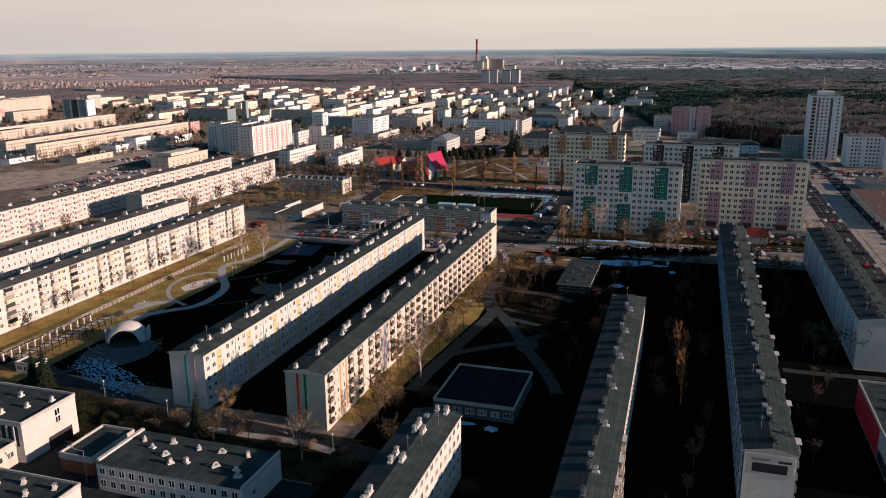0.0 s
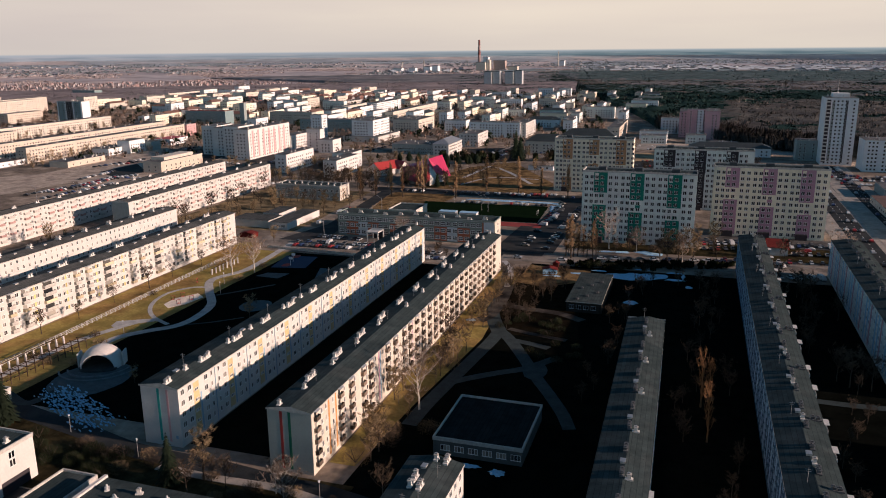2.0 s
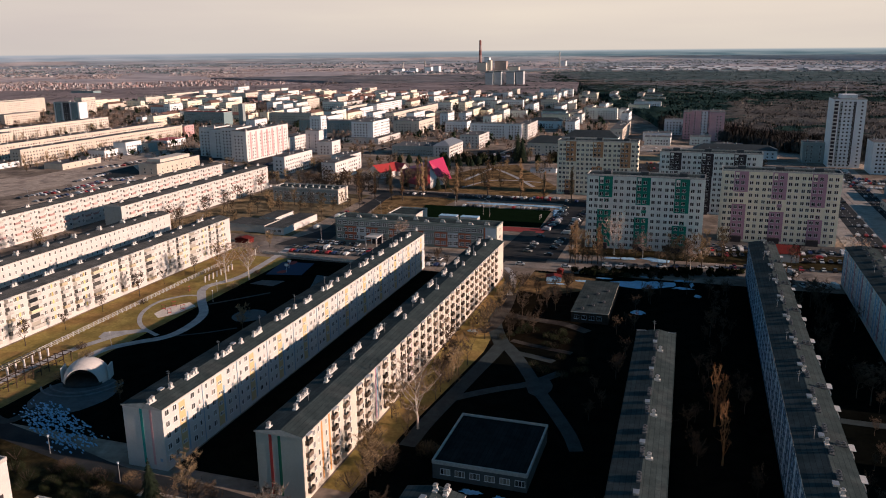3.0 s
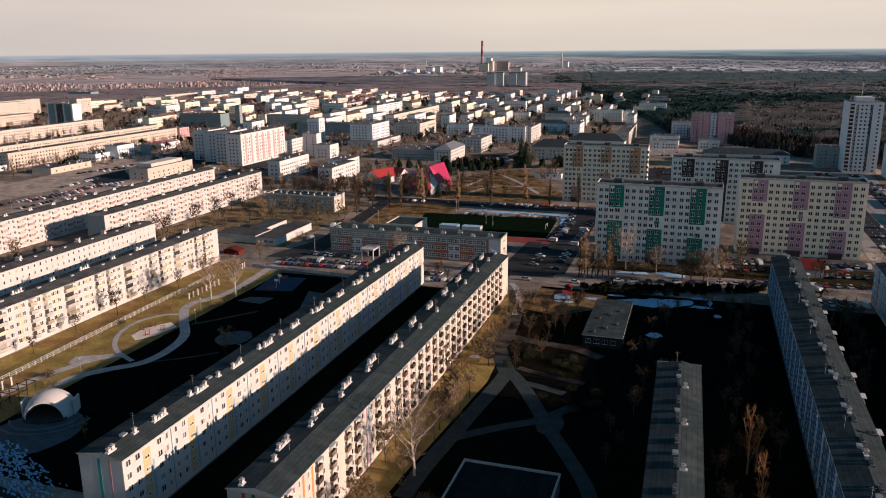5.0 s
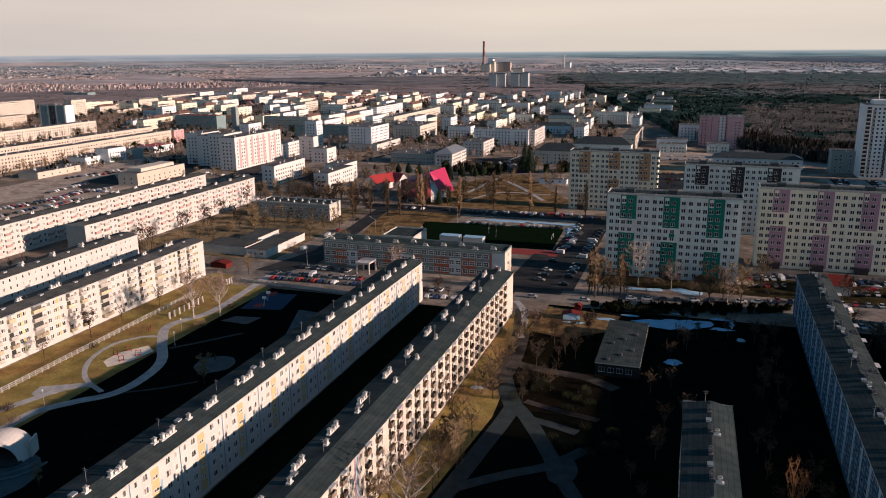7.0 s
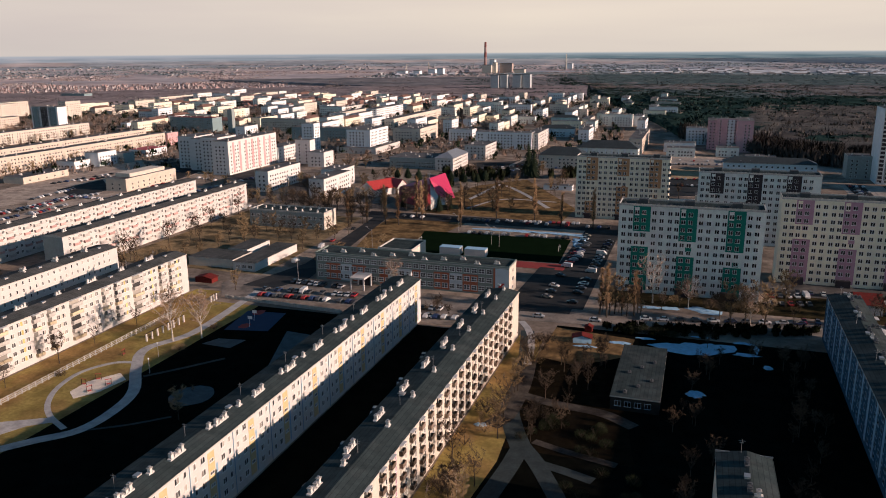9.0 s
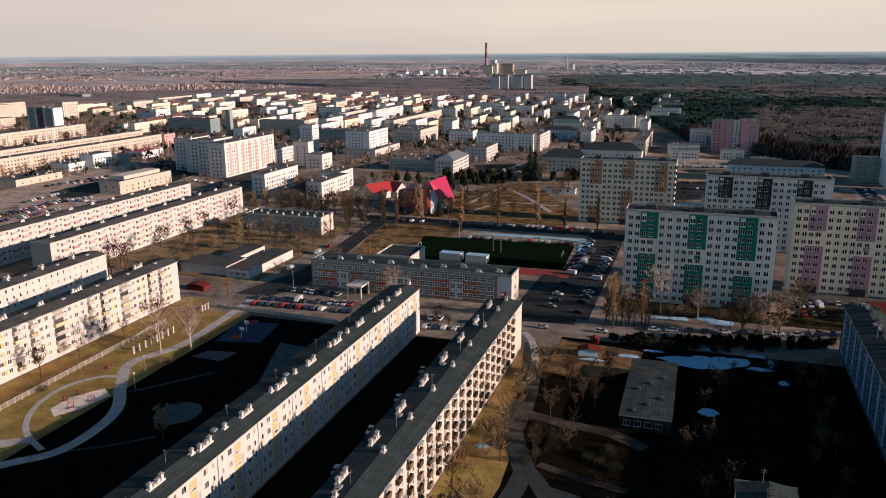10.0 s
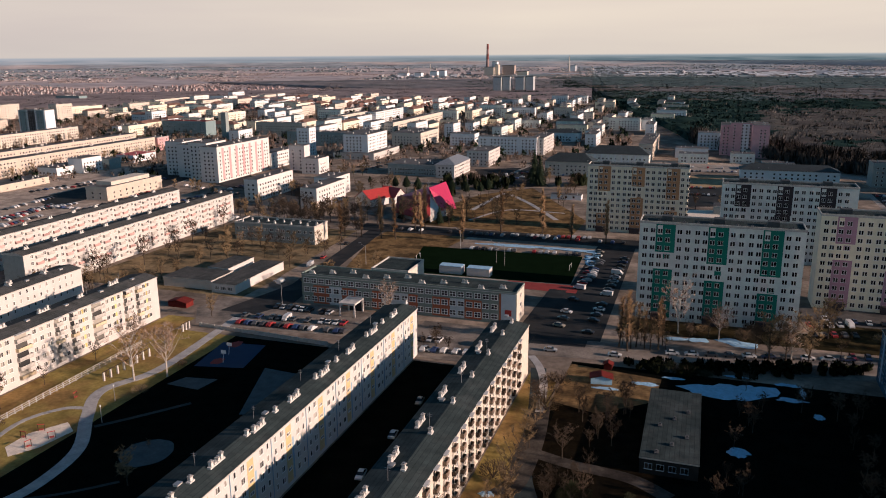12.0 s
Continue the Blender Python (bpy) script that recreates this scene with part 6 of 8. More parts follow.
scatter("round", 12, 482, 505, -262, -205, 0.6, 1.0, 15)
scatter("round", 14, 524, 560, -300, -215, 0.6, 0.9, 16)
scatter("shrub", 10, 145, 155, -150, -78, 0.5, 0.9, 17)
for p in ((145.6, -73.8), (147.9, -70.6), (150.8, -92.9), (145.2, -41.3), (189.1, -65.1), (186.3, -74.2)):
    plant("shrub", p, 1.0)
scatter("hedge", 8, 148, 156, -150, -128, 0.8, 1.4, 18)
scatter("round", 8, 372, 398, -55, 58, 0.6, 0.8, 19)
scatter("shrub", 7, 386, 399, -58, 58, 0.7, 1.2, 20)
scatter("gold", 10, 378, 428, -184, -165, 0.4, 0.7, 21)

scatter("round", 5, 345, 352, -126, -96, 0.35, 0.55, 29)
plant("birch", (375.0, -143.0), 0.5)
# golden trees before the green tower and brown trees round the church
for p, s in (((371.2, -58.7), 1.0), ((368.4, -55.9), 0.95), ((371.9, -53.0), 1.05), ((368.8, -49.9), 0.9), ((371.3, -45.2), 0.95)):
    plant("gold", p, s)
for p, s in (((506.8, -221.9), 1.0), ((517.6, -221.4), 0.9), ((517.2, -207.4), 0.9), ((525.6, -194.9), 1.0), ((531.2, -191.9), 0.9), ((540.1, -162.4), 1.0), ((553.2, -156.5), 0.9), ((525.9, -168.3), 0.9), ((489.5, -230.9), 0.9), ((496.0, -242.9), 1.0)):
    plant("round", p, s)
for p, s in (((529.9, -175.2), 0.75), ((537.5, -171.0), 0.7), ((535.2, -200.3), 0.7), ((543.6, -217.2), 0.6)):
    plant("spruce", p, s)
plant("gold", (266.5, -160.8), 0.4)

# ---- cars ----
M_TYRE = material("black_tyre", (0.02, 0.02, 0.02), 0.9, 0.2, 0.3)
M_CARGLASS = glass("car_glass", (0.02, 0.025, 0.03), 0.05)


def car_paint(name, c):
    m = material(name, c, 0.35, 0.06, 1.0, 4.0, 0.0)
    m.node_tree.nodes["Principled BSDF"].inputs["Coat Weight"].default_value = 0.6
    return m


PAINTS = [("white", (0.62, 0.62, 0.61)), ("silver", (0.38, 0.39, 0.40)), ("black", (0.018, 0.018, 0.02)), ("dark grey", (0.07, 0.075, 0.08)), ("dark blue", (0.02, 0.035, 0.09)), ("red", (0.36, 0.025, 0.03)), ("beige", (0.30, 0.26, 0.20))]
WHEEL = Shape().tube((-0.1, 0, 0), (0.1, 0, 0), 0.31, 0.31, 10).mesh("wheel", [M_TYRE])


def car_model(colour, paint, van=False):
    """Side profile with bonnet and cabin, lofted across the width; nose towards +y."""
    t = thing("car" if not van else "van", f"{colour} parked {'van' if van else 'car'} on grey asphalt", "car", pose(0, 0, -500), "parked cars")
    if van:
        low = [(-2.4, 0.35), (2.4, 0.35), (2.45, 0.95), (1.9, 1.15), (1.35, 2.0), (-2.4, 2.05)]
        cab = [(1.86, 1.18), (1.4, 1.92), (0.4, 1.92), (0.4, 1.18)]
    else:
        low = [(-2.1, 0.32), (2.1, 0.32), (2.15, 0.72), (1.15, 0.95), (-1.75, 1.0), (-2.15, 0.85)]
        cab = [(1.05, 0.96), (0.35, 1.45), (-1.0, 1.47), (-1.7, 1.0)]
    s = Shape()

    def loft(prof, w0, w1, mat):
        z0 = min(p[1] for p in prof)
        z1 = max(p[1] for p in prof)
        half = [w0 + (w1 - w0) * (p[1] - z0) / (z1 - z0) for p in prof]
        s.face([(-h, p[0], p[1]) for p, h in zip(prof, half)][::-1], mat)
        s.face([(h, p[0], p[1]) for p, h in zip(prof, half)], mat)
        for i in range(len(prof)):
            j = (i + 1) % len(prof)
            s.face([(-half[i], *prof[i]), (-half[j], *prof[j]), (half[j], *prof[j]), (half[i], *prof[i])], mat)

    loft(low, 0.86, 0.84, 0)
    if not van:
        s.box(-0.62, 0.62, -0.98, 0.34, 1.45, 1.5)
    part("body", s, [paint], t)
    s = Shape()
    loft(cab, 0.82, 0.62 if not van else 0.85, 0)
    part("cabin_glass", s, [M_CARGLASS], t)
    for x in (-0.78, 0.78):
        for y in (-1.3, 1.35):
            part("wheel", WHEEL, None, t, at=pose(x, y, 0.31))
    return t


CARS = [car_model(n, car_paint(f"{n.replace(' ', '_')}_car_paint", c)) for n, c in PAINTS] + [car_model("white", PAINTS and car_paint("white_van_paint", (0.62, 0.62, 0.61)), True)]
CAR_USED = set()
car_rnd = random.Random(8)


def park(u, v, turn):
    ob = CARS[car_rnd.choice((0, 0, 1, 1, 2, 2, 3, 3, 4, 5, 6, 7))]
    m = on_grid(u, v, 0.06, turn + car_rnd.choice((0, 180)) + car_rnd.uniform(-2, 2))
    if ob.name in CAR_USED:
        return copy_thing(ob, m)
    CAR_USED.add(ob.name)
    ob.matrix_basis = m
    return ob


def car_row(a, b, n, turn, gaps=0.12):
    for i in range(n):
        if car_rnd.random() > gaps:
            f = i / max(1, n - 1)
            park(a[0] + (b[0] - a[0]) * f, a[1] + (b[1] - a[1]) * f, turn)


car_row((359.0, -192.0), (361.5, -154.0), 15, 0)
car_row((371.5, -186.0), (370.5, -164.0), 9, 0)
car_row((355.0, -126.0), (357.0, -101.0), 9, 0)
car_row((347.0, -124.0), (347.0, -118.0), 2, 60, 0)
car_row((366.9, -43.0), (377.2, 8.3), 10, 100, 0.0)
car_row((408.0, 1.0), (411.5, 14.0), 5, 10, 0.0)
car_row((398.0, 1.0), (401.0, 14.0), 5, 10, 0.0)
car_row((370.0, 28.0), (375.0, 33.0), 2, 30, 0.0)
car_row((380.0, 10.0), (385.0, 55.0), 11, 0)
car_row((357.5, -90.0), (360.0, -60.0), 4, 90)
car_row((378.0, -71.0), (480.0, -69.0), 17, 80)
car_row((382.0, -81.5), (490.0, -81.5), 15, 75)
car_row((398.0, 40.0), (400.0, 58.0), 6, 0)
car_row((416.0, 2.0), (416.0, 58.0), 13, 0)
car_row((356.0, 27.0), (359.0, 47.0), 6, 20)
car_row((400.0, 97.0), (470.0, 98.0), 7, 0)
car_row((170.0, -105.0), (330.0, -107.0), 9, 8, 0.2)
car_row((400.0, -201.0), (470.0, -204.0), 6, 5)


# ---- the town beyond ----
PLAIN = Shape().face([(-0.75, -0.05, -0.75), (0.75, -0.05, -0.75), (0.75, -0.05, 0.75), (-0.75, -0.05, 0.75)], 0)
PLAIN.face([(-0.62, -0.08, -0.62), (0.62, -0.08, -0.62), (0.62, -0.08, 0.62), (-0.62, -0.08, 0.62)], 1)
PLAIN = PLAIN.mesh("window", [M_FRAME, M_DARKPANE])
M_BEIGE = material("beige_plaster", (0.60, 0.52, 0.43), 0.9, 0.1, 4.0, 2.0, 0.05)
M_COOLWHITE = material("cool_white_plaster", (0.75, 0.77, 0.78), 0.9, 0.08, 4.0, 2.0, 0.05)
M_PINKWALL = material("pink_plaster", (0.62, 0.38, 0.40), 0.9, 0.1, 4.0, 2.0, 0.05)
M_TEALBLOCK = material("teal_grey_plaster", (0.22, 0.30, 0.31), 0.9, 0.1, 4.0, 2.0, 0.05)


def town(label, u0, u1, v0, v1, h, wall=None, faces=("right", "front"), turn=0.0, roof="flat", step=3.3, name="town_building", group="buildings of the town"):
    b = Block(name, label, u0, u1, v0, v1, h, wall or M_WHITE, group, roof=roof, turn=turn, roofmat=M_TOWNROOF, stacks=int((u1 - u0) * (v1 - v0) / 70) if group == "further houses of the town" else 0)
    st = Stamps()
    n = max(1, int((h - 1.2) / 2.85))
    zs = [1.9 + 2.85 * i for i in range(n)]
    for f in faces:
        a0, a1 = (u0, u1) if f in ("right", "left") else (v0, v1)
        k = max(1, int((a1 - a0 - 2.0) / step))
        off = (a1 - a0 - step * (k - 1)) / 2
        for i in range(k):
            if (i * 7 + int(u0)) % 9 == 4:
                continue
            for z in zs:
                st.stamp(PLAIN, b.place(f, a0 + off + step * i, z))
    st.build("windows", b.root, "rows of small windows")
    if group == "further houses of the town":
        return b
    vs = Stamps()
    for i in range(int((u1 - u0) * (v1 - v0) / 160) + 1):
        x = town_rnd.uniform(-0.38, 0.38) * b.w
        vs.stamp(VENT_SMALL, pose(x, town_rnd.uniform(-0.45, 0.45) * b.l, b.roof_z(x) - 0.03))
    vs.build("roof_vents", b.root, "small pale roof vents")
    return b


town_rnd = random.Random(12)
town("long beige five storey block in sun", 549, 772, -566, -554.5, 13.6, M_BEIGE)
town("long beige five storey block in sun", 560, 800, -612, -600, 13.6, M_BEIGE)
town("long cream five storey block in sun", 640, 850, -733, -721, 13.5, M_CREAM)
town("brown end section of a block", 773, 790, -566, -552, 13.0, M_ROSE)
SLIM = ((825.1, -780.4), (834.5, -741.9))
slender = town("slender white tower block with a slate striped front", SLIM[0][0], SLIM[0][0] + 14, SLIM[0][1], SLIM[1][1], 33.0, M_COOLWHITE, faces=("front",))
for k in range(3):
    slender.panel("slate_strip", "front", SLIM[0][1] + 1.5 + 12.4 * k, SLIM[0][1] + 11.5 + 12.4 * k, 1.0, 32.5, (M_TEALBLOCK, M_BLACK)[k % 2] if k else M_TEALBLOCK, "slate-blue clad strip", 0.03)
town("tall cream slab apartment block", 1005, 1034, -915, -901, 26.0, M_CREAM)
town("long cream slab apartment block in sun", 968, 1062, -1043, -1027.7, 22.0, M_CREAM)
town("long cream slab apartment block in sun", 905, 1010, -1010, -996, 22.0, M_CREAM)
town("lower cream block of the slab group", 845, 905, -899, -884.3, 13.5, M_BEIGE)
town("lower brown block of the slab group", 838, 880, -946, -934, 13.5, M_ROSE)
slim_ = town("far teal house with a mast", 1412, 1435, -1298, -1240, 12.5, M_TEALBLOCK, faces=("front",))
part("mast", Shape().tube((6, 0, 12), (6, 0, 30), 0.35, 0.15, 6), [M_COOLWHITE], slim_.root)
for k in range(5):
    town("low stepped terrace of cream houses", 1098 + 60 * k, 1196 + 66 * k, -912.7 - 52 * k, -901 - 52 * k, 5.2 + 0.3 * k, M_CREAM, faces=("right",))
town("long cream block before the woods", 1356, 1475, -1026, -1012, 11.0, M_CREAM)
town("long cream block before the woods", 1327, 1414, -902, -888, 13.0, M_CREAM)
town("long shaded grey block with many windows", 935, 947, -540, -479, 15.0, M_GREYWALL, faces=("front", "right"))
town("sunlit cream block of the town", 1098, 1205, -527, -515.7, 9.5, M_CREAM)
town("sunlit pale block of the town", 1213, 1299, -583, -569, 8.0, M_WHITE)
town("sunlit white block with a shaded end", 1109, 1211, -477, -461, 15.5, M_COOLWHITE)
town("blue-grey eight storey house", 777, 790, -399, -386, 26.0, M_COOLWHITE, faces=("front", "right"))
town("pale block across the street grid", 1198, 1212, -690, -647, 12.0, M_COOLWHITE)
town("pale school building before the woods", 1425, 1440, -859, -820, 11.5, M_COOLWHITE)
shop = town("yellow commercial building with a flat roof", 533, 588, -422.0, -405.0, 9.0, M_BEIGE, step=6.0)
part("upper_storey", Shape().box(-6, 6, -20, 18, 9.0, 11.5), [M_CREAM], shop.root)
town("white building with a red roof", 692, 722, -534, -515, 6.5, M_COOLWHITE, roof="flat").roof.data.materials[0] = M_RED
town("white flat roofed shop building", 610, 640, -540, -521, 6.5, M_COOLWHITE)
town("white shop building of two heights", 628, 650, -526, -512, 12.0, M_COOLWHITE, faces=("right",))
town("grey flat shop building", 650, 664, -520, -505, 9.0, M_TEALWALL, faces=("front",))
town("long low beige building", 538, 582, -520, -501, 5.0, M_BEIGE, faces=("right",), step=8)
town("long low white station building", 520, 548, -600, -556, 4.5, M_COOLWHITE, step=6)
# the big white complex
M_WARMWHITE = material("warm_white_plaster", (0.69, 0.67, 0.645), 0.9, 0.08, 4.0, 2.0, 0.05)
cx = town("large white eight storey apartment complex", 617, 690, -392.0, -377.0, 26.5, M_WARMWHITE, group="white complex")
for k in range(7):
    cx.panel("balcony_strip", "right", cx.u0 + 6 + 9.2 * k, cx.u0 + 8.6 + 9.2 * k, 2.0, 25.0, M_ROSE, "faded rose balcony strip", 0.15)
for k, (u, h) in enumerate(((626, 28.0), (634, 25.5), (641, 26.5))):
    town("white stepped wing of the apartment complex", u, u + 26, -408.2 - 16.2 * k, -392.2 - 16.2 * k, h, M_WARMWHITE, faces=("front", "right"), group="white complex")
town("lower white wing of the apartment complex", 690.2, 735, -390.0, -376.0, 13.5, M_WARMWHITE, group="white complex")
town("white stair tower of the apartment complex", 690.5, 700, -359.0, -345.0, 20.5, M_WARMWHITE, faces=("front",), group="white complex")
town("white low wing of the apartment complex", 676, 694, -340.0, -325.0, 12.5, M_WARMWHITE, group="white complex")
town("white four storey house with grey bands", 560, 606, -319.0, -309.0, 14.3, M_WARMWHITE)
town("white four storey house with grey bands", 545, 586, -270.0, -259.0, 13.4, M_WARMWHITE)
town("white four storey house behind another", 588, 612, -283.0, -268.0, 13.0, M_WARMWHITE)
# around the theatre
town("white eight storey tower house over shops", 770, 815, -348, -324, 22.0, M_COOLWHITE)
town("wide shop podium under a tower house", 764, 826, -356, -316, 6.0, M_WHITE, step=5)
town("teal shaded apartment slab", 852, 868, -452, -372, 14.5, M_TEALBLOCK, faces=("front", "right"))
theatre = town("flat roofed theatre with a white colonnade", 690, 722, -272, -228, 9.0, M_TEALWALL, faces=("front",), step=2.2)
hallb = town("theatre hall with a pale hipped roof", 686, 728, -231, -216, 10.0, M_WHITE, step=3.0)
s = Shape()
for a, b in (((-8.5, -21.5), (8.5, -21.5)), ((8.5, -21.5), (8.5, 21.5)), ((8.5, 21.5), (-8.5, 21.5)), ((-8.5, 21.5), (-8.5, -21.5))):
    s.face([(a[0], a[1], 10.0), (b[0], b[1], 10.0), (0, b[1] * 0.55, 14.5), (0, a[1] * 0.55, 14.5)])
part("hipped_roof", s, [M_METAL], hallb.root, "pale hipped sheet roof")
town("white museum building with flat roof", 752, 790, -226, -207, 13.0, M_WHITE)
town("long pale four storey house with many windows", 836, 850, -240, -184, 16.5, M_COOLWHITE)
town("pale end wing of a long house", 838, 890, -190, -178, 16.0, M_WHITE)
town("plain white four storey house", 893, 910, -286, -260, 12.5, M_COOLWHITE)
town("very long sunlit cream block", 995, 1180, -402, -390, 12.5, M_CREAM)
town("shaded house with a sunlit gable", 862, 918, -338, -307, 15.0, M_CREAM)


def hipped(b, rise, mat, over=0.8):
    """A hipped roof on a building of the town."""
    x, y, h = b.w / 2 + over, b.l / 2 + over, b.h
    k = min(x, y)
    if x > y:
        r0, r1 = (-x + k, 0, h + rise), (x - k, 0, h + rise)
        quads = (((-x, -y, h), (x, -y, h), r1, r0), ((x, -y, h), (x, y, h), r1), ((x, y, h), (-x, y, h), r0, r1), ((-x, y, h), (-x, -y, h), r0))
    else:
        r0, r1 = (0, -y + k, h + rise), (0, y - k, h + rise)
        quads = (((-x, -y, h), (x, -y, h), r0), ((x, -y, h), (x, y, h), r1, r0), ((x, y, h), (-x, y, h), r1), ((-x, y, h), (-x, -y, h), r0, r1))
    s = Shape()
    for q in quads:
        s.face(q)
    s.face([(-x, y, h), (x, y, h), (x, -y, h), (-x, -y, h)])
    return part("hipped_roof", s, [mat], b.root, "hipped roof")


def front(label, p, q, depth, h, wall, **more):
    """A building of the town whose side towards the yards runs from p to q."""
    u = (p[0] + q[0]) / 2
    return town(label, u, u + depth, p[1], q[1], h, wall, **more)


M_BLACKROOF = material("black_sheet_roof", (0.035, 0.045, 0.047), 0.6, 0.3, 3.0, 1.0, 0.1)
pa = front("cream public building with a black hipped roof", (716.0, -153.5), (726.7, -116.1), 18, 11.0, M_CREAM, faces=("front", "right"))
hipped(pa, 6.0, M_BLACKROOF)
pb = front("grey public building with white pilasters and black roof", (770.3, -129.4), (777.8, -79.3), 18, 11.5, M_PANEL, faces=("front", "right"))
hipped(pb, 6.0, M_BLACKROOF)
for k in range(9):
    pb.panel("pilaster", "front", pb.v0 + 1.0 + 5.4 * k, pb.v0 + 2.0 + 5.4 * k, 0.5, 11.0, M_COOLWHITE, "", 0.2)
hipped(front("long low house with a black hipped roof", (741.0, -11.0), (741.0, 56.0), 16, 7.5, M_COOLWHITE, step=4.0), 4.0, M_BLACKROOF)
front("teal low house beside the road", (792.6, 7.1), (794.0, 23.0), 12, 6.5, M_TEALBLOCK, faces=("front",))
front("grey low house beside the road", (794.2, 23.9), (793.2, 31.2), 12, 6.0, M_TEALWALL, faces=("front",))
front("pale low clinic with a row of windows", (818.6, -57.8), (818.3, -33.6), 14, 8.5, M_PANEL, faces=("front",), step=2.6)
front("pale low house with a lit gable", (830.5, -15.8), (828.7, 3.4), 14, 8.5, M_PANEL, step=2.6)
front("white and pink six storey house", (923.3, -39.1), (922.9, -23.6), 12, 16.0, M_COOLWHITE, step=2.8)
front("blue-grey apartment house at the wood edge", (734.4, 78.6), (734.5, 95.7), 16, 15.0, M_PANEL, step=2.8)
front("dark kiosk row beside the car park", (708.6, -81.6), (709.0, -61.7), 8, 4.0, M_TEALWALL, step=4.0)
front("white hut row beside the church green", (623.0, -130.1), (620.5, -110.3), 6, 3.5, M_COOLWHITE, step=5.0)
town("cream and brick five storey block", 828, 925, -92, -80, 14.5, M_BEIGE)
town("white low clinic building", 855, 870, -62, -34, 9.0, M_COOLWHITE)
town("teal low building beside the avenue", 870, 886, -2, 30, 7.0, M_TEALBLOCK, faces=("front",))
# pink group
town("pink eight storey tower house", 884, 910, -24, 8, 28.0, M_PINKWALL, faces=("front",))
town("pink tower house in sun", 868, 900, 2, 16, 29.5, M_PINKWALL, faces=("front",))
pink_ = town("pink tower wing with a pale stair strip", 879, 884, -16, 4, 30.0, M_PINKWALL, faces=("front",))
pink_.panel("stair_strip", "front", -6.0, 0.0, 1.0, 29.0, M_COOLWHITE, "pale stair strip")
town("white six storey house by the pink towers", 920, 935, -44, -24, 17.0, M_COOLWHITE, faces=("front",))
# right edge
wt = town("tall white eighteen storey tower with dark stair strips", 707, 735, 90, 113, 53.0, M_COOLWHITE, faces=("front",), step=2.9)
for k in range(17):
    for a0 in (90.4,):
        wt.panel("balcony_band", "front", a0, a0 + 3.2, 3.0 + 2.9 * k, 3.9 + 2.9 * k, M_WHITE, "", 0.9)
# Black strip painting the shade of the loggias; no openings are cut.
for a0 in (90.6,):
    wt.panel("loggia_strip", "front", a0, a0 + 2.8, 2.0, 51.5, M_BLACK, "black strip for the shaded loggias behind the balconies", 0.2)
wt.panel("stair_strip", "front", 104.2, 105.8, 2, 51, M_BLACK, "dark vertical stair strip")
wt.panel("balcony_strip", "front", 94.4, 96.4, 3, 50, M_TEALWALL, "grey balcony strip")
part("lift_housing", Shape().box(-6, 6, -6, 6, 53, 56), [M_COOLWHITE], wt.root)
part("mast", Shape().tube((-2, 0, 56), (-2, 0, 67), 0.25, 0.12, 6), [M_METAL], wt.root)
town("pale lower wing beside the tall tower", 728, 745, 74, 90, 17.0, M_TEALWALL, faces=("front",))
town("white stepped house by the tall tower", 676, 700, 115, 140, 24.0, M_COOLWHITE, step=2.6)
town("white stepped house by the tall tower", 672, 690, 140, 165, 22.0, M_COOLWHITE, step=2.6)
M_BROWNROOF = material("brown_sheet_roof", (0.14, 0.075, 0.05), 0.7, 0.25, 3.0, 1.0, 0.1)
ms = town("market hall with a brown roof", 443, 545, 97.5, 118, 4.5, M_CREAM, faces=("left",), step=5)
ms.roof.data.materials[0] = M_BROWNROOF
town("dark flat roofed market building", 560, 590, 108, 132, 6.0, M_TEALWALL, faces=("front",))
town("long dark shed behind the tower blocks", 560, 572, -20, 40, 8.0, M_TEALWALL, faces=("front",))
town("low dark row of garages", 600, 612, -30, 60, 5.0, M_TEALWALL, faces=("front",), step=5)
town("teal shaded library with a dark red roof", 905, 925, -648, -588, 17.0, M_TEALBLOCK, faces=("front",)).roof.data.materials[0] = M_DEEPRED
town("tall dark church tower of the town", 880, 886, -550, -544, 30.0, M_TEALWALL, faces=())

M_OLDTILE = material("weathered_brown_tiles", (0.21, 0.125, 0.10), 0.85, 0.3, 6.0, 0.6, 0.1)
# further rows of the town, in streets on the same grid
TAKEN = [(840, 1070, -1050, -880), (930, 950, -545, -475), (1095, 1215, -530, -458), (1210, 1300, -590, -565), (1195, 1215, -695, -645), (690, 910, -460, -170), (500, 700, -640, -250), (840, 960, -100, 40), (640, 860, -740, -540), (860, 1020, -1010, -760), (990, 1190, -410, -380), (700, 760, 60, 170), (890, 930, -660, -540)]
rnd = random.Random(77)
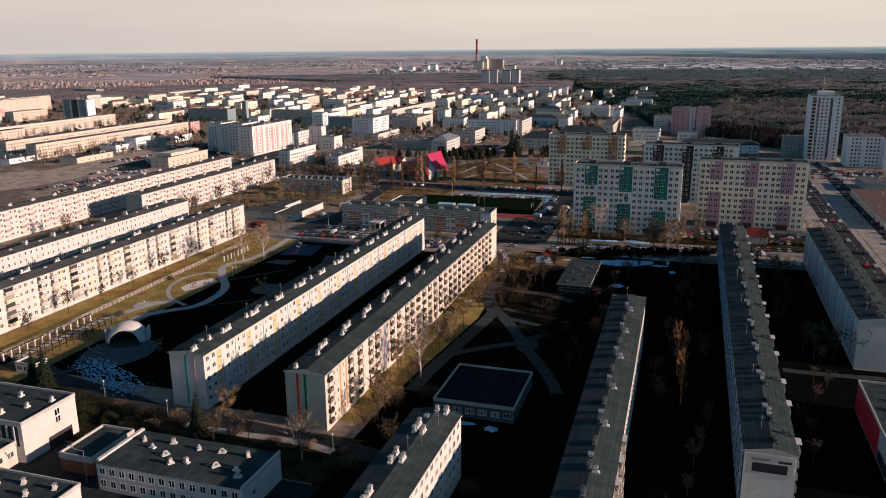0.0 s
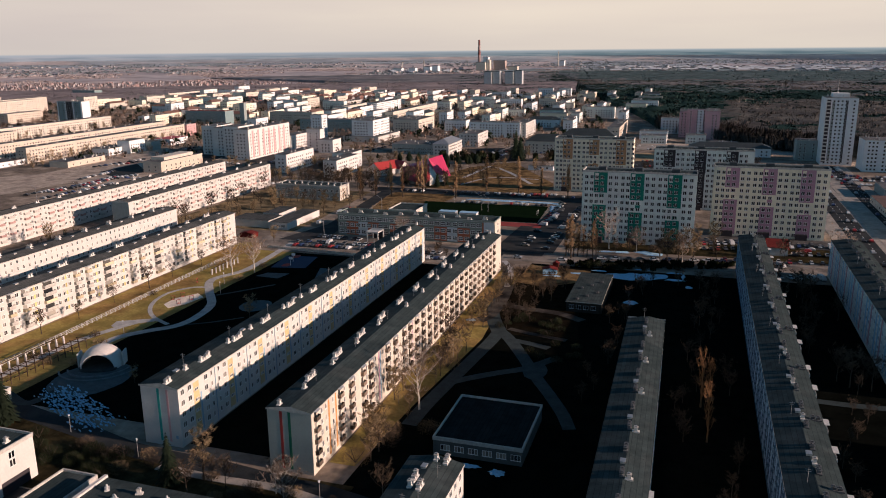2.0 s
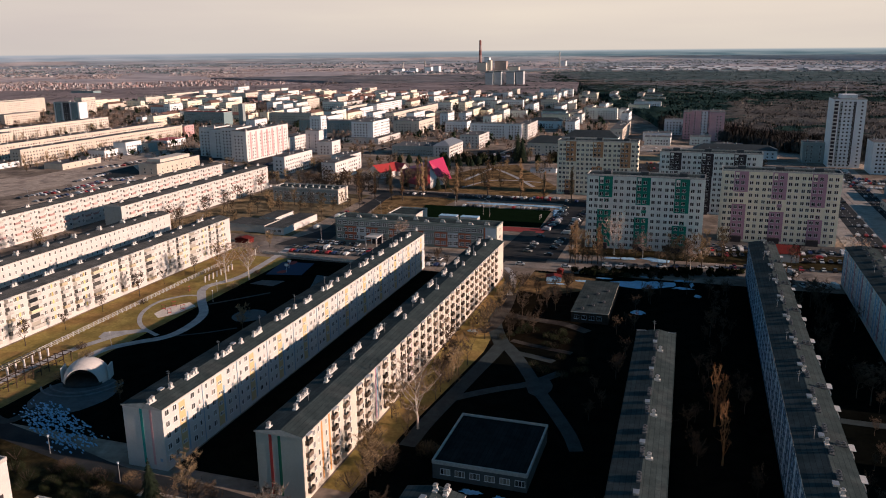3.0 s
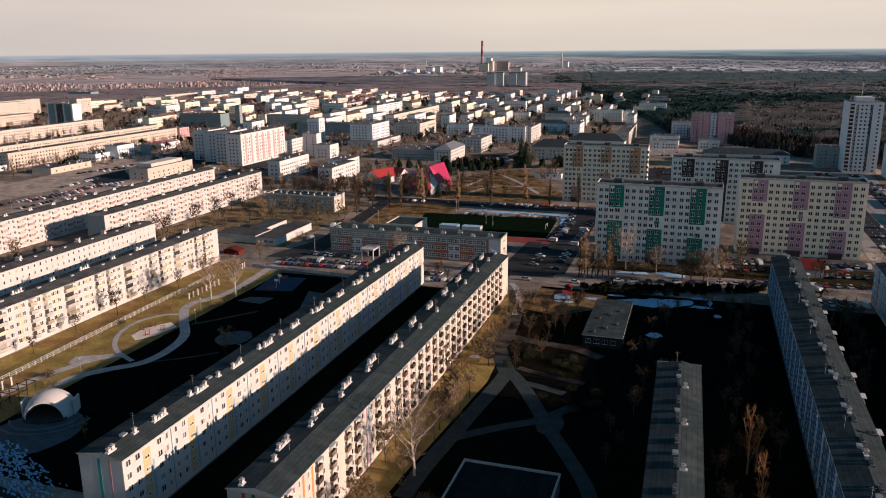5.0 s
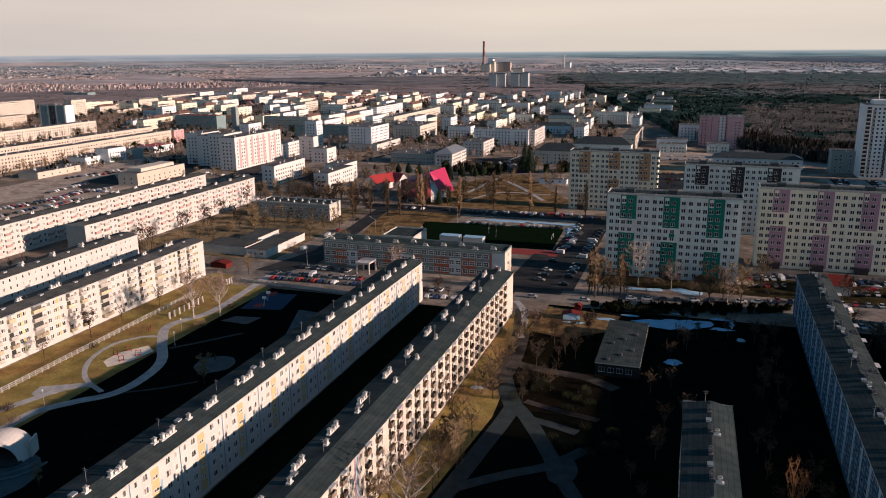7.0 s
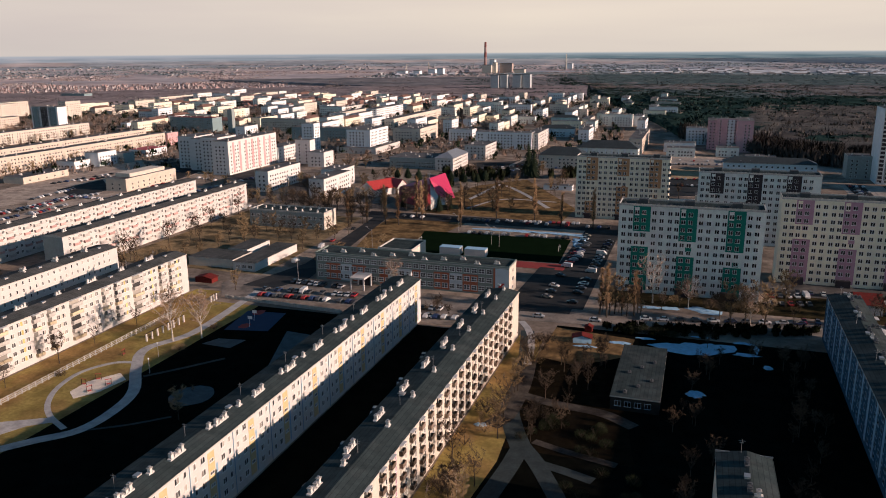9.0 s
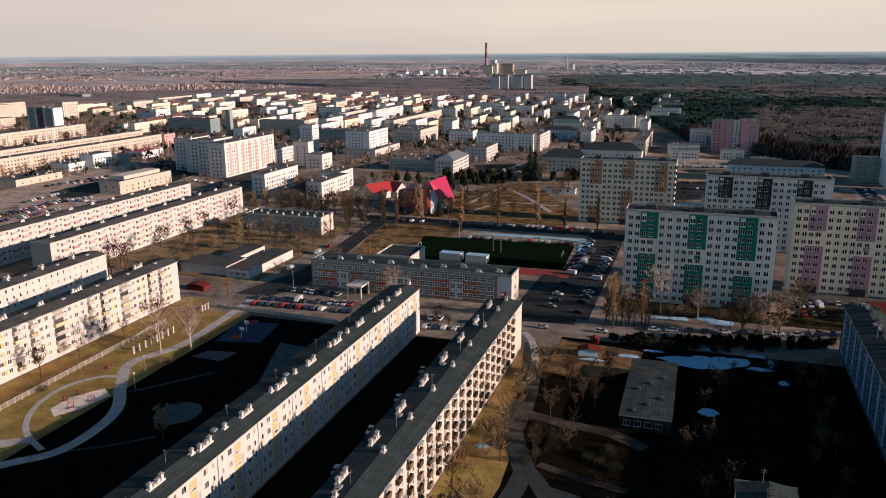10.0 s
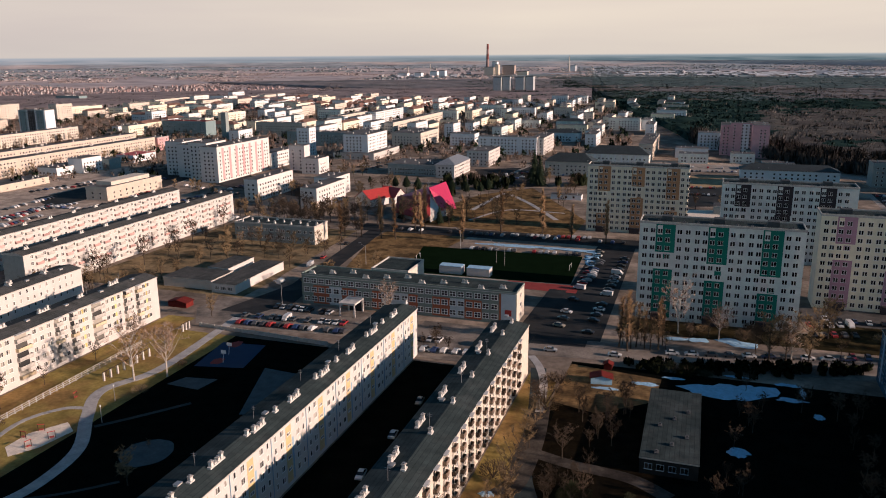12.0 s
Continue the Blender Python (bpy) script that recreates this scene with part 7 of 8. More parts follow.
for gu in range(870, 1580, 47):
    for gv in range(-990, -95, 52):
        u, v = gu + rnd.uniform(-10, 10), gv + rnd.uniform(-11, 11)
        if any(a - 20 < u < b + 8 and c - 24 < v < d + 8 for a, b, c, d in TAKEN) or rnd.random() < 0.16:
            continue
        h = rnd.choice((6.5, 9.5, 9.5, 12.5, 12.5, 15.0))
        wall = rnd.choice((M_PANEL, M_CREAM, M_YELLOWISH, M_YELLOWISH, M_COOLWHITE, M_COOLWHITE))
        if rnd.random() < 0.78:
            b = town("sunlit plastered apartment house of the town", u, u + rnd.uniform(26, 50), v, v + rnd.uniform(9.5, 12.5), h, wall, faces=("right", "front"), step=3.4, group="further houses of the town")
        else:
            b = town("plastered apartment house across the street grid", u, u + rnd.uniform(9.5, 12.5), v, v + rnd.uniform(20, 42), h, wall, faces=("front", "right"), step=3.4, group="further houses of the town")
        if h < 10 and rnd.random() < 0.55:
            hipped(b, rnd.uniform(2.2, 4.0), M_OLDTILE if v < -420 else M_BLACKROOF)
for gu, gv, n in ((700, -860, 3), (760, -900, 3), (600, -700, 2), (1000, -1150, 4), (1100, -1250, 4), (760, -1000, 2)):
    for k in range(n):
        town("long cream terrace block in sun", gu + 8 * k, gu + 70 + 8 * k, gv - 45 * k, gv - 45 * k + 11, 13.0, rnd.choice((M_CREAM, M_BEIGE)), faces=("right", "front"), step=3.8)


# ---- church with crimson roofs ----
# Darker copy of the crimson sheet; the lower roof's shade is in its colour.
M_SHADECRIMSON = material("shade_dark_crimson_roof", (0.26, 0.02, 0.02), 0.6, 0.15, 1.5)


def church():
    """A sail-like steep roof falling to the sunny side, and a lower roof towards the yards."""
    t = thing("church", "white church with steep crimson sheet roofs", "church", pose(-8.0, 588.0, 0))
    top, back, low, lean = (-3.2, -11.0, 17.0), (6.6, 15.0, 16.5), (12.8, -6.3, 4.0), (-2.6, -9.0, 13.0)
    left, eave, tip = (-22.8, 6.0, 9.0), (-22.5, -14.0, 3.6), (-6.0, -33.0, 3.0)

    def sheet(*faces):
        s = Shape()
        for q in faces:
            s.face(q)
            s.face([(x, y, z - 0.3) for x, y, z in reversed(q)])
        return s

    part("sail_roof", sheet((top, low, back), (top, (2.5, -14.0, 6.5), low), (back, (-14.0, 20.0, 5.0), left, lean, top)), [M_MAGENTA], t, "bright crimson steep roof")
    part("lower_roof", sheet((eave, tip, lean, left), (tip, (-2.0, -26.0, 4.0), lean)), [M_SHADECRIMSON], t, "lower crimson roof with shade in its colour")
    part("wall", Shape().prism([(-20, -11), (-6, -28), (-2.5, -20), (2, -13), (10, -5), (6, 10), (-14, 15)], 0, 3.4), [M_WHITE], t)
    part("front_wall", Shape().face([(-2.0, -26.0, 0), (2.6, -14.2, 0), (2.5, -14.0, 6.4), (-2.6, -9.4, 12.8), (-2.0, -26.0, 4.0)]).face([(-2.4, -26.0, 0), (-2.4, -26.0, 4.0), (-3.0, -9.4, 12.8), (2.1, -14.0, 6.4), (2.2, -14.2, 0)]), [M_WHITE], t, "white front wall")
    part("cross", Shape().box(-3.3, -3.0, -11.2, -10.9, 16.5, 21.5).box(-4.2, -2.1, -11.2, -10.9, 19.8, 20.1), [M_METAL], t)
    part("dormer", sheet(((-14.5, -20.0, 6.2), (-11.0, -22.0, 5.8), (-11.5, -18.0, 8.4))), [M_MAGENTA], t, "small crimson dormer")
    return t


church()
house = hut("parsonage", "white house with a bright red gabled roof", 577.0, -233.0, 15.0, 24.0, 4.5, 5.0, M_WHITE, M_RED, -25.0)
hut("parsonage_wing", "white wing with a bright red roof", 585.0, -226.0, 11.0, 16.0, 4.0, 5.5, M_WHITE, M_RED, 65.0)


# ---- woods, gardens and far villages ----
def distant(x, y):
    """Where a far place lies on the ground sheet, which draws far distances together; with the height there and the scale."""
    d = math.hypot(x, y)
    if d < 2500:
        return x, y, 0.0, 1.0
    e = d - 2500
    r = 2500 + e / (1 + e / 2400)
    return x * r / d, y * r / d, ground_height(r), r / d


def wood(name, label, places, low, high, colour, seed, blades=8, lean=0.9, second=None, wide=1.0, category="woods", size=1.0, puff=1.0, slim=1.0):
    """Many small crowns, each a cluster of pointed sprays."""
    g = np.random.default_rng(seed)
    n = len(places)
    p = np.array(places)
    h = g.uniform(low, high, n) * p[:, 3]
    k = blades
    ang = g.uniform(0, 2 * np.pi, (n, k))
    f = np.sqrt(g.random((n, k))) * 0.30 * wide
    zc = g.uniform(0.15, 0.72, (n, k))
    c = np.stack([p[:, None, 0] + np.cos(ang) * f * h[:, None], p[:, None, 1] + np.sin(ang) * f * h[:, None], p[:, None, 2] + zc * h[:, None]], -1)
    a2 = ang + g.uniform(-1, 1, (n, k))
    side = np.stack([-np.sin(a2), np.cos(a2), g.uniform(-0.3, 0.3, (n, k))], -1) * (0.25 * slim * size * wide * h[:, None] * g.uniform(0.6, 1.2, (n, k)))[..., None]
    tip = np.stack([np.cos(a2) * 0.14, np.sin(a2) * 0.14, np.full((n, k), lean * 0.24)], -1) * (size ** 0.4 / slim ** 0.6 * h[:, None] * g.uniform(0.7, 1.2, (n, k)))[..., None]
    low_ = np.array([0, 0, -1.0]) * (0.16 * size ** 0.4 * h[:, None])[..., None]
    v = np.stack([c - side + low_, c + side + low_, c + tip], 2).reshape(-1, 3)
    me = bpy.data.meshes.new(name)
    m = len(v) // 3
    me.vertices.add(len(v))
    me.vertices.foreach_set("co", v.ravel())
    me.loops.add(len(v))
    me.loops.foreach_set("vertex_index", np.arange(len(v), dtype=np.int32))
    me.polygons.add(m)
    me.polygons.foreach_set("loop_start", np.arange(0, len(v), 3, dtype=np.int32))
    me.update(calc_edges=True)
    out = np.repeat(c - np.stack([p[:, 0], p[:, 1], p[:, 2] + 0.3 * h], -1)[:, None, :], 3, axis=1).reshape(-1, 3)
    out = out / np.linalg.norm(out, axis=1, keepdims=True) * puff + np.array([0, 0, 0.7])
    out /= np.linalg.norm(out, axis=1, keepdims=True)
    me.polygons.foreach_set("use_smooth", [True] * m)
    me.normals_split_custom_set(out.tolist())
    me.materials.append(material(name + "_foliage", colour, 0.95, 0.45, 90.0, 0.03, 0.0, second=second, amount=0.5))
    return tagged(new(name, me), label, category, kind="stuff")


def fan(n, seed, near, far, lo, hi, bias=1.0, keep=None, eye=(2.0, 132.0)):
    """Places over a sector: lo and hi in degrees from +y, near and far in metres (near may be a function of the angle)."""
    g = random.Random(seed)
    out = []
    while len(out) < n:
        a = g.uniform(lo, hi)
        d0 = near(a) if callable(near) else near
        d = d0 + (far - d0) * g.random() ** bias
        x, y = eye[0] + d * math.sin(radians(a)), eye[1] + d * math.cos(radians(a))
        if keep and not keep(x, y, a, d):
            continue
        out.append(distant(x, y))
    return out


def edge(a):
    """Where the woods on the sunny side of the town begin."""
    pts = ((8, 2700), (10.9, 1620), (12.1, 1340), (12.6, 1210), (14.7, 1060), (16.9, 860), (18.5, 810), (22.4, 745), (24.7, 695), (30, 668), (36, 645))
    for (a0, d0), (a1, d1) in zip(pts, pts[1:]):
        if a <= a1:
            return d0 + (d1 - d0) * (a - a0) / (a1 - a0)
    return 650


def patchy(scale, cut, off=0.0):
    return lambda x, y, a, d: noise.noise(Vector((x / scale + off, y / scale, 3.3))) > cut


def forest_floor():
    ring = [(a, edge(a) + 15) for a in range(9, 39, 2)]
    pts = [(2 + d * math.sin(radians(a)), 132 + d * math.cos(radians(a)), 0.4) for a, d in ring]
    far = [(2 + 2350 * math.sin(radians(a)), 132 + 2350 * math.cos(radians(a)), 0.4) for a, d in ring]
    s = Shape()
    for i in range(len(pts) - 1):
        s.face([pts[i], pts[i + 1], far[i + 1], far[i]])
    return single("forest_floor", s, [material("forest_litter", (0.050, 0.046, 0.036), 0.95, 0.4, 60.0, 0.1, 0.0, second=(0.085, 0.068, 0.052), amount=0.5)], Matrix(), "dark leaf litter under the woods", "forest floor", kind="structure")


forest_floor()


def conifers_at(x, y, a, d):
    """Where pines outnumber bare trees in the woods beside the town, by bearing and distance."""
    ragged = 55 * noise.noise(Vector((x / 110, y / 110, 3.3))) + 30 * noise.noise(Vector((x / 35, y / 35, 7.7)))
    b, e = a + ragged / 22, d + 5.0 * ragged
    if e > 2050:
        return True
    if b < 21.5 and d < 1800:
        return ragged > -30
    if d > 1620:
        return ragged > 14
    return (1330 < e and ragged > -14) or ragged > 32


def mixed(pines):
    def keep(x, y, a, d):
        stray = noise.noise(Vector((x / 9, y / 9, 11.0))) > (0.42 if pines else 0.36)
        return (conifers_at(x, y, a, d) == pines) != stray
    return keep


def canopy(label, a0, a1, near, far, na, nd, height, mats, pick):
    """The closed roof of a wood: crowns that merge, with a ragged near edge."""
    v, f, mt = [], [], []
    for i in range(na + 1):
        a = a0 + (a1 - a0) * i / na
        d0 = (near(a) if callable(near) else near) + 14 * noise.noise(Vector((a * 3, 0, 0)))
        for j in range(nd + 1):
            d = d0 * (far / d0) ** (j / nd)
            x, y = 2 + d * math.sin(radians(a)), 132 + d * math.cos(radians(a))
            z = height + 1.6 * noise.noise(Vector((x / 22, y / 22, 1))) + 2.0 * noise.noise(Vector((x / 90, y / 90, 5)))
            X, Y, Z, k = distant(x, y)
            v.append((X, Y, Z + z * min(1, j / 2) * k))
            if i < na and j < nd:
                q = i * (nd + 1) + j
                f.append((q + 1, q + nd + 2, q + nd + 1, q))
                mt.append(pick(x, y, a, d))
    me = bpy.data.meshes.new("woods_canopy")
    me.from_pydata(v, [], f)
    for m in mats:
        me.materials.append(m)
    me.polygons.foreach_set("material_index", mt)
    me.polygons.foreach_set("use_smooth", [True] * len(f))
    me.update()
    return tagged(new("woods_canopy", me), label, "woods", kind="stuff")


PINE, BARE, MAUVE = (0.085, 0.115, 0.10), (0.27, 0.22, 0.19), (0.46, 0.385, 0.375)
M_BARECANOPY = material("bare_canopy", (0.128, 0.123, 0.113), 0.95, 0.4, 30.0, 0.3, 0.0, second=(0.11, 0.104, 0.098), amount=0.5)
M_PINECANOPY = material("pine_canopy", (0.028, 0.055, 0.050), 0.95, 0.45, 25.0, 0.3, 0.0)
# Canopies of the far woods, with haze mixed into their colours.
M_FARBARE = material("hazed_bare_canopy", (0.215, 0.21, 0.212), 0.95, 0.35, 40.0, 0.2, 0.0, second=(0.17, 0.175, 0.18), amount=0.5)
M_FARNEEDLE = material("hazed_pine_canopy", (0.10, 0.142, 0.145), 0.95, 0.4, 40.0, 0.2, 0.0, second=(0.13, 0.165, 0.168), amount=0.5)
M_GREYCANOPY = material("hazed_grey_canopy", (0.235, 0.228, 0.235), 0.95, 0.3, 60.0, 0.2, 0.0, second=(0.17, 0.175, 0.185), amount=0.5)
M_MAUVECANOPY = material("hazed_mauve_canopy", (0.31, 0.262, 0.26), 0.95, 0.3, 60.0, 0.2, 0.0, second=(0.25, 0.22, 0.222), amount=0.5)
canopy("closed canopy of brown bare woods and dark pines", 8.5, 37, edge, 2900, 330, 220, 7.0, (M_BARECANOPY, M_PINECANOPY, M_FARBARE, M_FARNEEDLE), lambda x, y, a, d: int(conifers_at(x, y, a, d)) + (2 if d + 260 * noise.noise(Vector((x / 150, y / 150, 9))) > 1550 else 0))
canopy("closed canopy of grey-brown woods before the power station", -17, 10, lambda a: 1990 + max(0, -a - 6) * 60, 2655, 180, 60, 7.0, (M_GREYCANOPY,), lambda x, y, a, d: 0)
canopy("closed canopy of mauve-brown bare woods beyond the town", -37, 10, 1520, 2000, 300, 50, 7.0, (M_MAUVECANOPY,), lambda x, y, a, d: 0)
wood("pine_woods", "dark green pine woods behind the town", fan(8500, 101, edge, 2000, 8, 36, 0.8, mixed(True)), 8, 12.5, (0.055, 0.098, 0.085), 1, 18, 0.6, second=(0.036, 0.066, 0.058), wide=1.2, size=0.5)
wood("bare_woods", "brown leafless woods behind the town", fan(8500, 102, edge, 2100, 9, 36, 0.8, mixed(False)), 7, 10.5, (0.31, 0.275, 0.24), 2, 20, 1.1, second=(0.18, 0.168, 0.155), wide=1.0, size=0.6, slim=0.6)
# This belt's foliage is lightened and blued to show haze.
wood("pine_woods", "far belt of pine woods with haze in their colour", fan(4500, 111, 1950, 2900, 7, 36, 1.0), 9, 12, (0.17, 0.225, 0.23), 11, 8, 0.7, second=(0.22, 0.25, 0.252), wide=1.4, size=0.6)
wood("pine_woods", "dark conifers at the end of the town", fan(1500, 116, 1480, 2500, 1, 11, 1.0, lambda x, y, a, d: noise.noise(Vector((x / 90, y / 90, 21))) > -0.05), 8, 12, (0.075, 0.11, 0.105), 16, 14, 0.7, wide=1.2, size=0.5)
# The next five woods have distance haze mixed into their foliage colours.
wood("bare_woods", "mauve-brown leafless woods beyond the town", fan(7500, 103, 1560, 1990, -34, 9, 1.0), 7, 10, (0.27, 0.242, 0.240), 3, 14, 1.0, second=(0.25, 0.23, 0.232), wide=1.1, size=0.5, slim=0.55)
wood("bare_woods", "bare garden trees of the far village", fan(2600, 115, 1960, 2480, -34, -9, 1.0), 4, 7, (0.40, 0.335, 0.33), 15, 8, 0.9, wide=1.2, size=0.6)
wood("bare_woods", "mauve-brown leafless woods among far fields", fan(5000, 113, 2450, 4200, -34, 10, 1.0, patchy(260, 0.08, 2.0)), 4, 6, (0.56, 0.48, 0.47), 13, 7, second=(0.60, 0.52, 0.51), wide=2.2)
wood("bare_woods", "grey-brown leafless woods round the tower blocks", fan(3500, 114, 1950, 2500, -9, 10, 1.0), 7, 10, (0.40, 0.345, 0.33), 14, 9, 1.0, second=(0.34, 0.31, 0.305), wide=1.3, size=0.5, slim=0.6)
wood("pine_woods", "far pine woods paled by painted haze", fan(4500, 104, 2700, 7000, -34, 36, 1.0, lambda x, y, a, d: noise.noise(Vector((x / 600 + 5, y / 600, 3.3))) > (0.18 if a < 8 else -0.05)), 6, 9, (0.30, 0.36, 0.39), 4, 7, wide=2.2)
wood("town_trees", "brown leafless trees between the houses", fan(3600, 105, 420, 1600, -34, 13, 0.75, lambda x, y, a, d: d > 640 and (a < 7 or 640 < d < edge(a))), 5, 9.5, (0.34, 0.25, 0.195), 5, 26, 1.3, category="trees", wide=1.0, size=0.22)
wood("town_trees", "dark brown leafless trees in the shade of the houses", fan(600, 117, 560, 1600, -34, 11, 0.75, lambda x, y, a, d: d > 640 and (a < 7 or d < edge(a))), 5, 9, (0.085, 0.068, 0.055), 17, 22, 1.1, category="trees", wide=1.1, size=0.3)
wood("town_conifers", "dark conifers between the houses", fan(560, 106, 620, 1600, -30, 13, 0.8), 6, 12, (0.03, 0.044, 0.025), 6, 26, category="trees", size=0.45)
# Darker foliage colour that stands for the shadow side of the woods.
wood("dark_thicket", "thicket along the wood edge with shade in its colour", fan(1500, 107, lambda a: edge(a) - 12, 1000, 17, 36, 1.6, lambda x, y, a, d: d < edge(a) + 75), 10, 15, (0.115, 0.104, 0.092), 7, 30, 1.3, second=(0.085, 0.08, 0.074), wide=0.8, size=0.4, slim=0.45)


def tree_rows(label, rows, low, high, colour, seed, blades=70, size=0.5, wide=0.7):
    """Street trees in rows between places on the grid."""
    g = random.Random(seed)
    out = []
    for p, q, n in rows:
        for i in range(n):
            f = (i + g.uniform(-0.3, 0.3)) / max(1, n - 1)
            c = spot(p[0] + (q[0] - p[0]) * f + g.uniform(-3, 3), p[1] + (q[1] - p[1]) * f + g.uniform(-3, 3))
            out.append((c.x, c.y, 0.0, 1.0))
    return wood("street_trees", label, out, low, high, colour, seed, blades, 1.1, wide=wide, category="trees", size=size)


def grove(label, rows, kinds, low, high, seed):
    """Bare trees with trunk, limbs and twigs in rows between places on the grid, too many and too far to tell apart."""
    g = random.Random(seed)
    v, f, mt, mats = [], [], [], []
    for p, q, n in rows:
        for i in range(n):
            t = (i + g.uniform(-0.35, 0.35)) / max(1, n - 1)
            c = spot(p[0] + (q[0] - p[0]) * t + g.uniform(-3, 3), p[1] + (q[1] - p[1]) * t + g.uniform(-3, 3))
            src = g.choice(KINDS[g.choice(kinds)])
            k = g.uniform(low, high) / (14 if "birch" in src["label"] else 10)
            m = np.array(pose(c.x, c.y, -0.05, 0, 0, g.uniform(0, 360)) @ Matrix.Diagonal((k * g.uniform(0.85, 1.15), k * g.uniform(0.85, 1.15), k, 1)))
            for child in src.children:
                me = child.data
                co = np.empty(len(me.vertices) * 3)
                me.vertices.foreach_get("co", co)
                b = len(v)
                v += (co.reshape(-1, 3) @ m[:3, :3].T + m[:3, 3]).tolist()
                if me.materials[0] not in mats:
                    mats.append(me.materials[0])
                slot = mats.index(me.materials[0])
                f += [tuple(b + a for a in poly.vertices) for poly in me.polygons]
                mt += [slot] * len(me.polygons)
    sh = Shape()
    sh.v, sh.f, sh.m = v, f, mt
    return single("street_trees", sh, mats, Matrix(), label, "trees", kind="stuff")


grove("golden-brown bare street trees in low sun", [((545, -548), (790, -545), 30), ((560, -590), (800, -590), 16), ((640, -712), (850, -712), 14), ((520, -520), (600, -545), 6), ((590, -395), (560, -340), 5), ((530, -300), (615, -297), 9), ((520, -250), (560, -235), 7)], ("gold",), 7, 11, 21)
grove("brown bare trees round the church green", [((560, -150), (640, -150), 8), ((600, -120), (680, -120), 8), ((650, -200), (690, -140), 10), ((525, -210), (545, -120), 8), ((700, -110), (750, -60), 8), ((600, -60), (660, 40), 10), ((640, -300), (690, -290), 7), ((590, -255), (640, -240), 7)], ("round", "gold"), 8, 12, 22)
grove("bare brown trees in the shaded yards", [((200, -6), (330, 4), 16), ((215, -31), (262, -27), 6), ((266, -62), (322, -54), 8), ((270, 30), (350, 42), 12), ((180, 30), (260, 44), 10), ((125, 0), (200, 8), 8), ((290, -28), (345, -20), 7)], ("round",), 4.8, 7.2, 25)
grove("bare brown trees round the nursery and clinic", [((452, -272), (455, -205), 10), ((484, -266), (490, -205), 11), ((420, -262), (445, -200), 8), ((356, -292), (376, -252), 9), ((512, -320), (517, -215), 18), ((524, -300), (530, -240), 10), ((378, -250), (420, -252), 6)], ("round", "gold"), 7, 11, 26)
tree_rows("dark evergreen hedge along the street", [((352.5, -54), (364.5, -5), 70), ((364.5, -5), (369, 12), 24), ((351, -45), (360, -8), 20)], 2.2, 3.4, (0.02, 0.024, 0.012), 24, wide=1.2)
tree_rows("dark evergreen bushes round the theatre", [((655, -215), (668, -165), 14), ((640, -190), (650, -170), 8), ((670, -130), (690, -95), 12), ((610, -195), (628, -205), 6)], 7, 12, (0.035, 0.042, 0.022), 23)


M_FARHOUSE = material("pale_house_wall", (0.42, 0.385, 0.375), 0.9, 0.25, 30.0, 0.2, 0.0)


def far_houses(name, label, places, roof, seed, size=(6, 10)):
    """Small gabled houses, too far off to tell apart."""
    g = random.Random(seed)
    s = Shape()
    for x, y, z, k in places:
        w, d, h = g.uniform(*size) * k, g.uniform(size[0], size[1] * 1.2) * k, g.uniform(3, 5) * k
        m = Matrix.Translation((x, y, z)) @ Euler((0, 0, radians(-TURN + g.choice((0, 90)) + g.uniform(-8, 8)))).to_matrix().to_4x4()
        c = [m @ Vector(q) for q in ((-w / 2, -d / 2, 0), (w / 2, -d / 2, 0), (w / 2, d / 2, 0), (-w / 2, d / 2, 0), (-w / 2, -d / 2, h), (w / 2, -d / 2, h), (w / 2, d / 2, h), (-w / 2, d / 2, h), (0, -d / 2, h * 1.8), (0, d / 2, h * 1.8))]
        for q, mt in (((0, 1, 5, 8, 4), 0), ((1, 2, 6, 5), 0), ((2, 3, 7, 9, 6), 0), ((3, 0, 4, 7), 0), ((5, 6, 9, 8), 1), ((7, 4, 8, 9), 1)):
            s.face([c[i] for i in q], mt)
    return single(name, s, [M_FARHOUSE, roof], Matrix(), label, "houses", kind="stuff")


M_HALLROOF = material("pale_sheet_hall_roof", (0.62, 0.64, 0.66), 0.6, 0.15, 30.0, 0.2, 0.0)
far_houses("village_houses", "far village houses with red-brown roofs", fan(380, 201, 1990, 2450, -32, -12, 1.0, patchy(160, -0.15, 9)), material("weathered_red_tiles", (0.34, 0.235, 0.22), 0.85, 0.4, 40.0, 0.2, 0.0), 1, (3.0, 6.0))
far_houses("garden_houses", "small houses with orange-red roofs behind the town", fan(420, 202, 1330, 1590, -15, 3, 1.0), material("orange_red_tiles", (0.27, 0.15, 0.12), 0.85, 0.3, 40.0, 0.2, 0.0), 2)
far_houses("village_houses", "far grey roofed houses at the wood edge", fan(260, 203, 3300, 6500, -30, 34, 1.0, patchy(400, 0.0, 11)), M_METAL, 3, (8, 22))
far_houses("factory_halls", "far pale factory halls beyond the woods", fan(170, 204, 3150, 3900, 11, 32, 1.0), M_HALLROOF, 4, (16, 50))
far_houses("factory_halls", "far pale halls of the power station", fan(34, 205, 3050, 3450, -5.5, 0.5, 1.0), M_HALLROOF, 5, (10, 30))


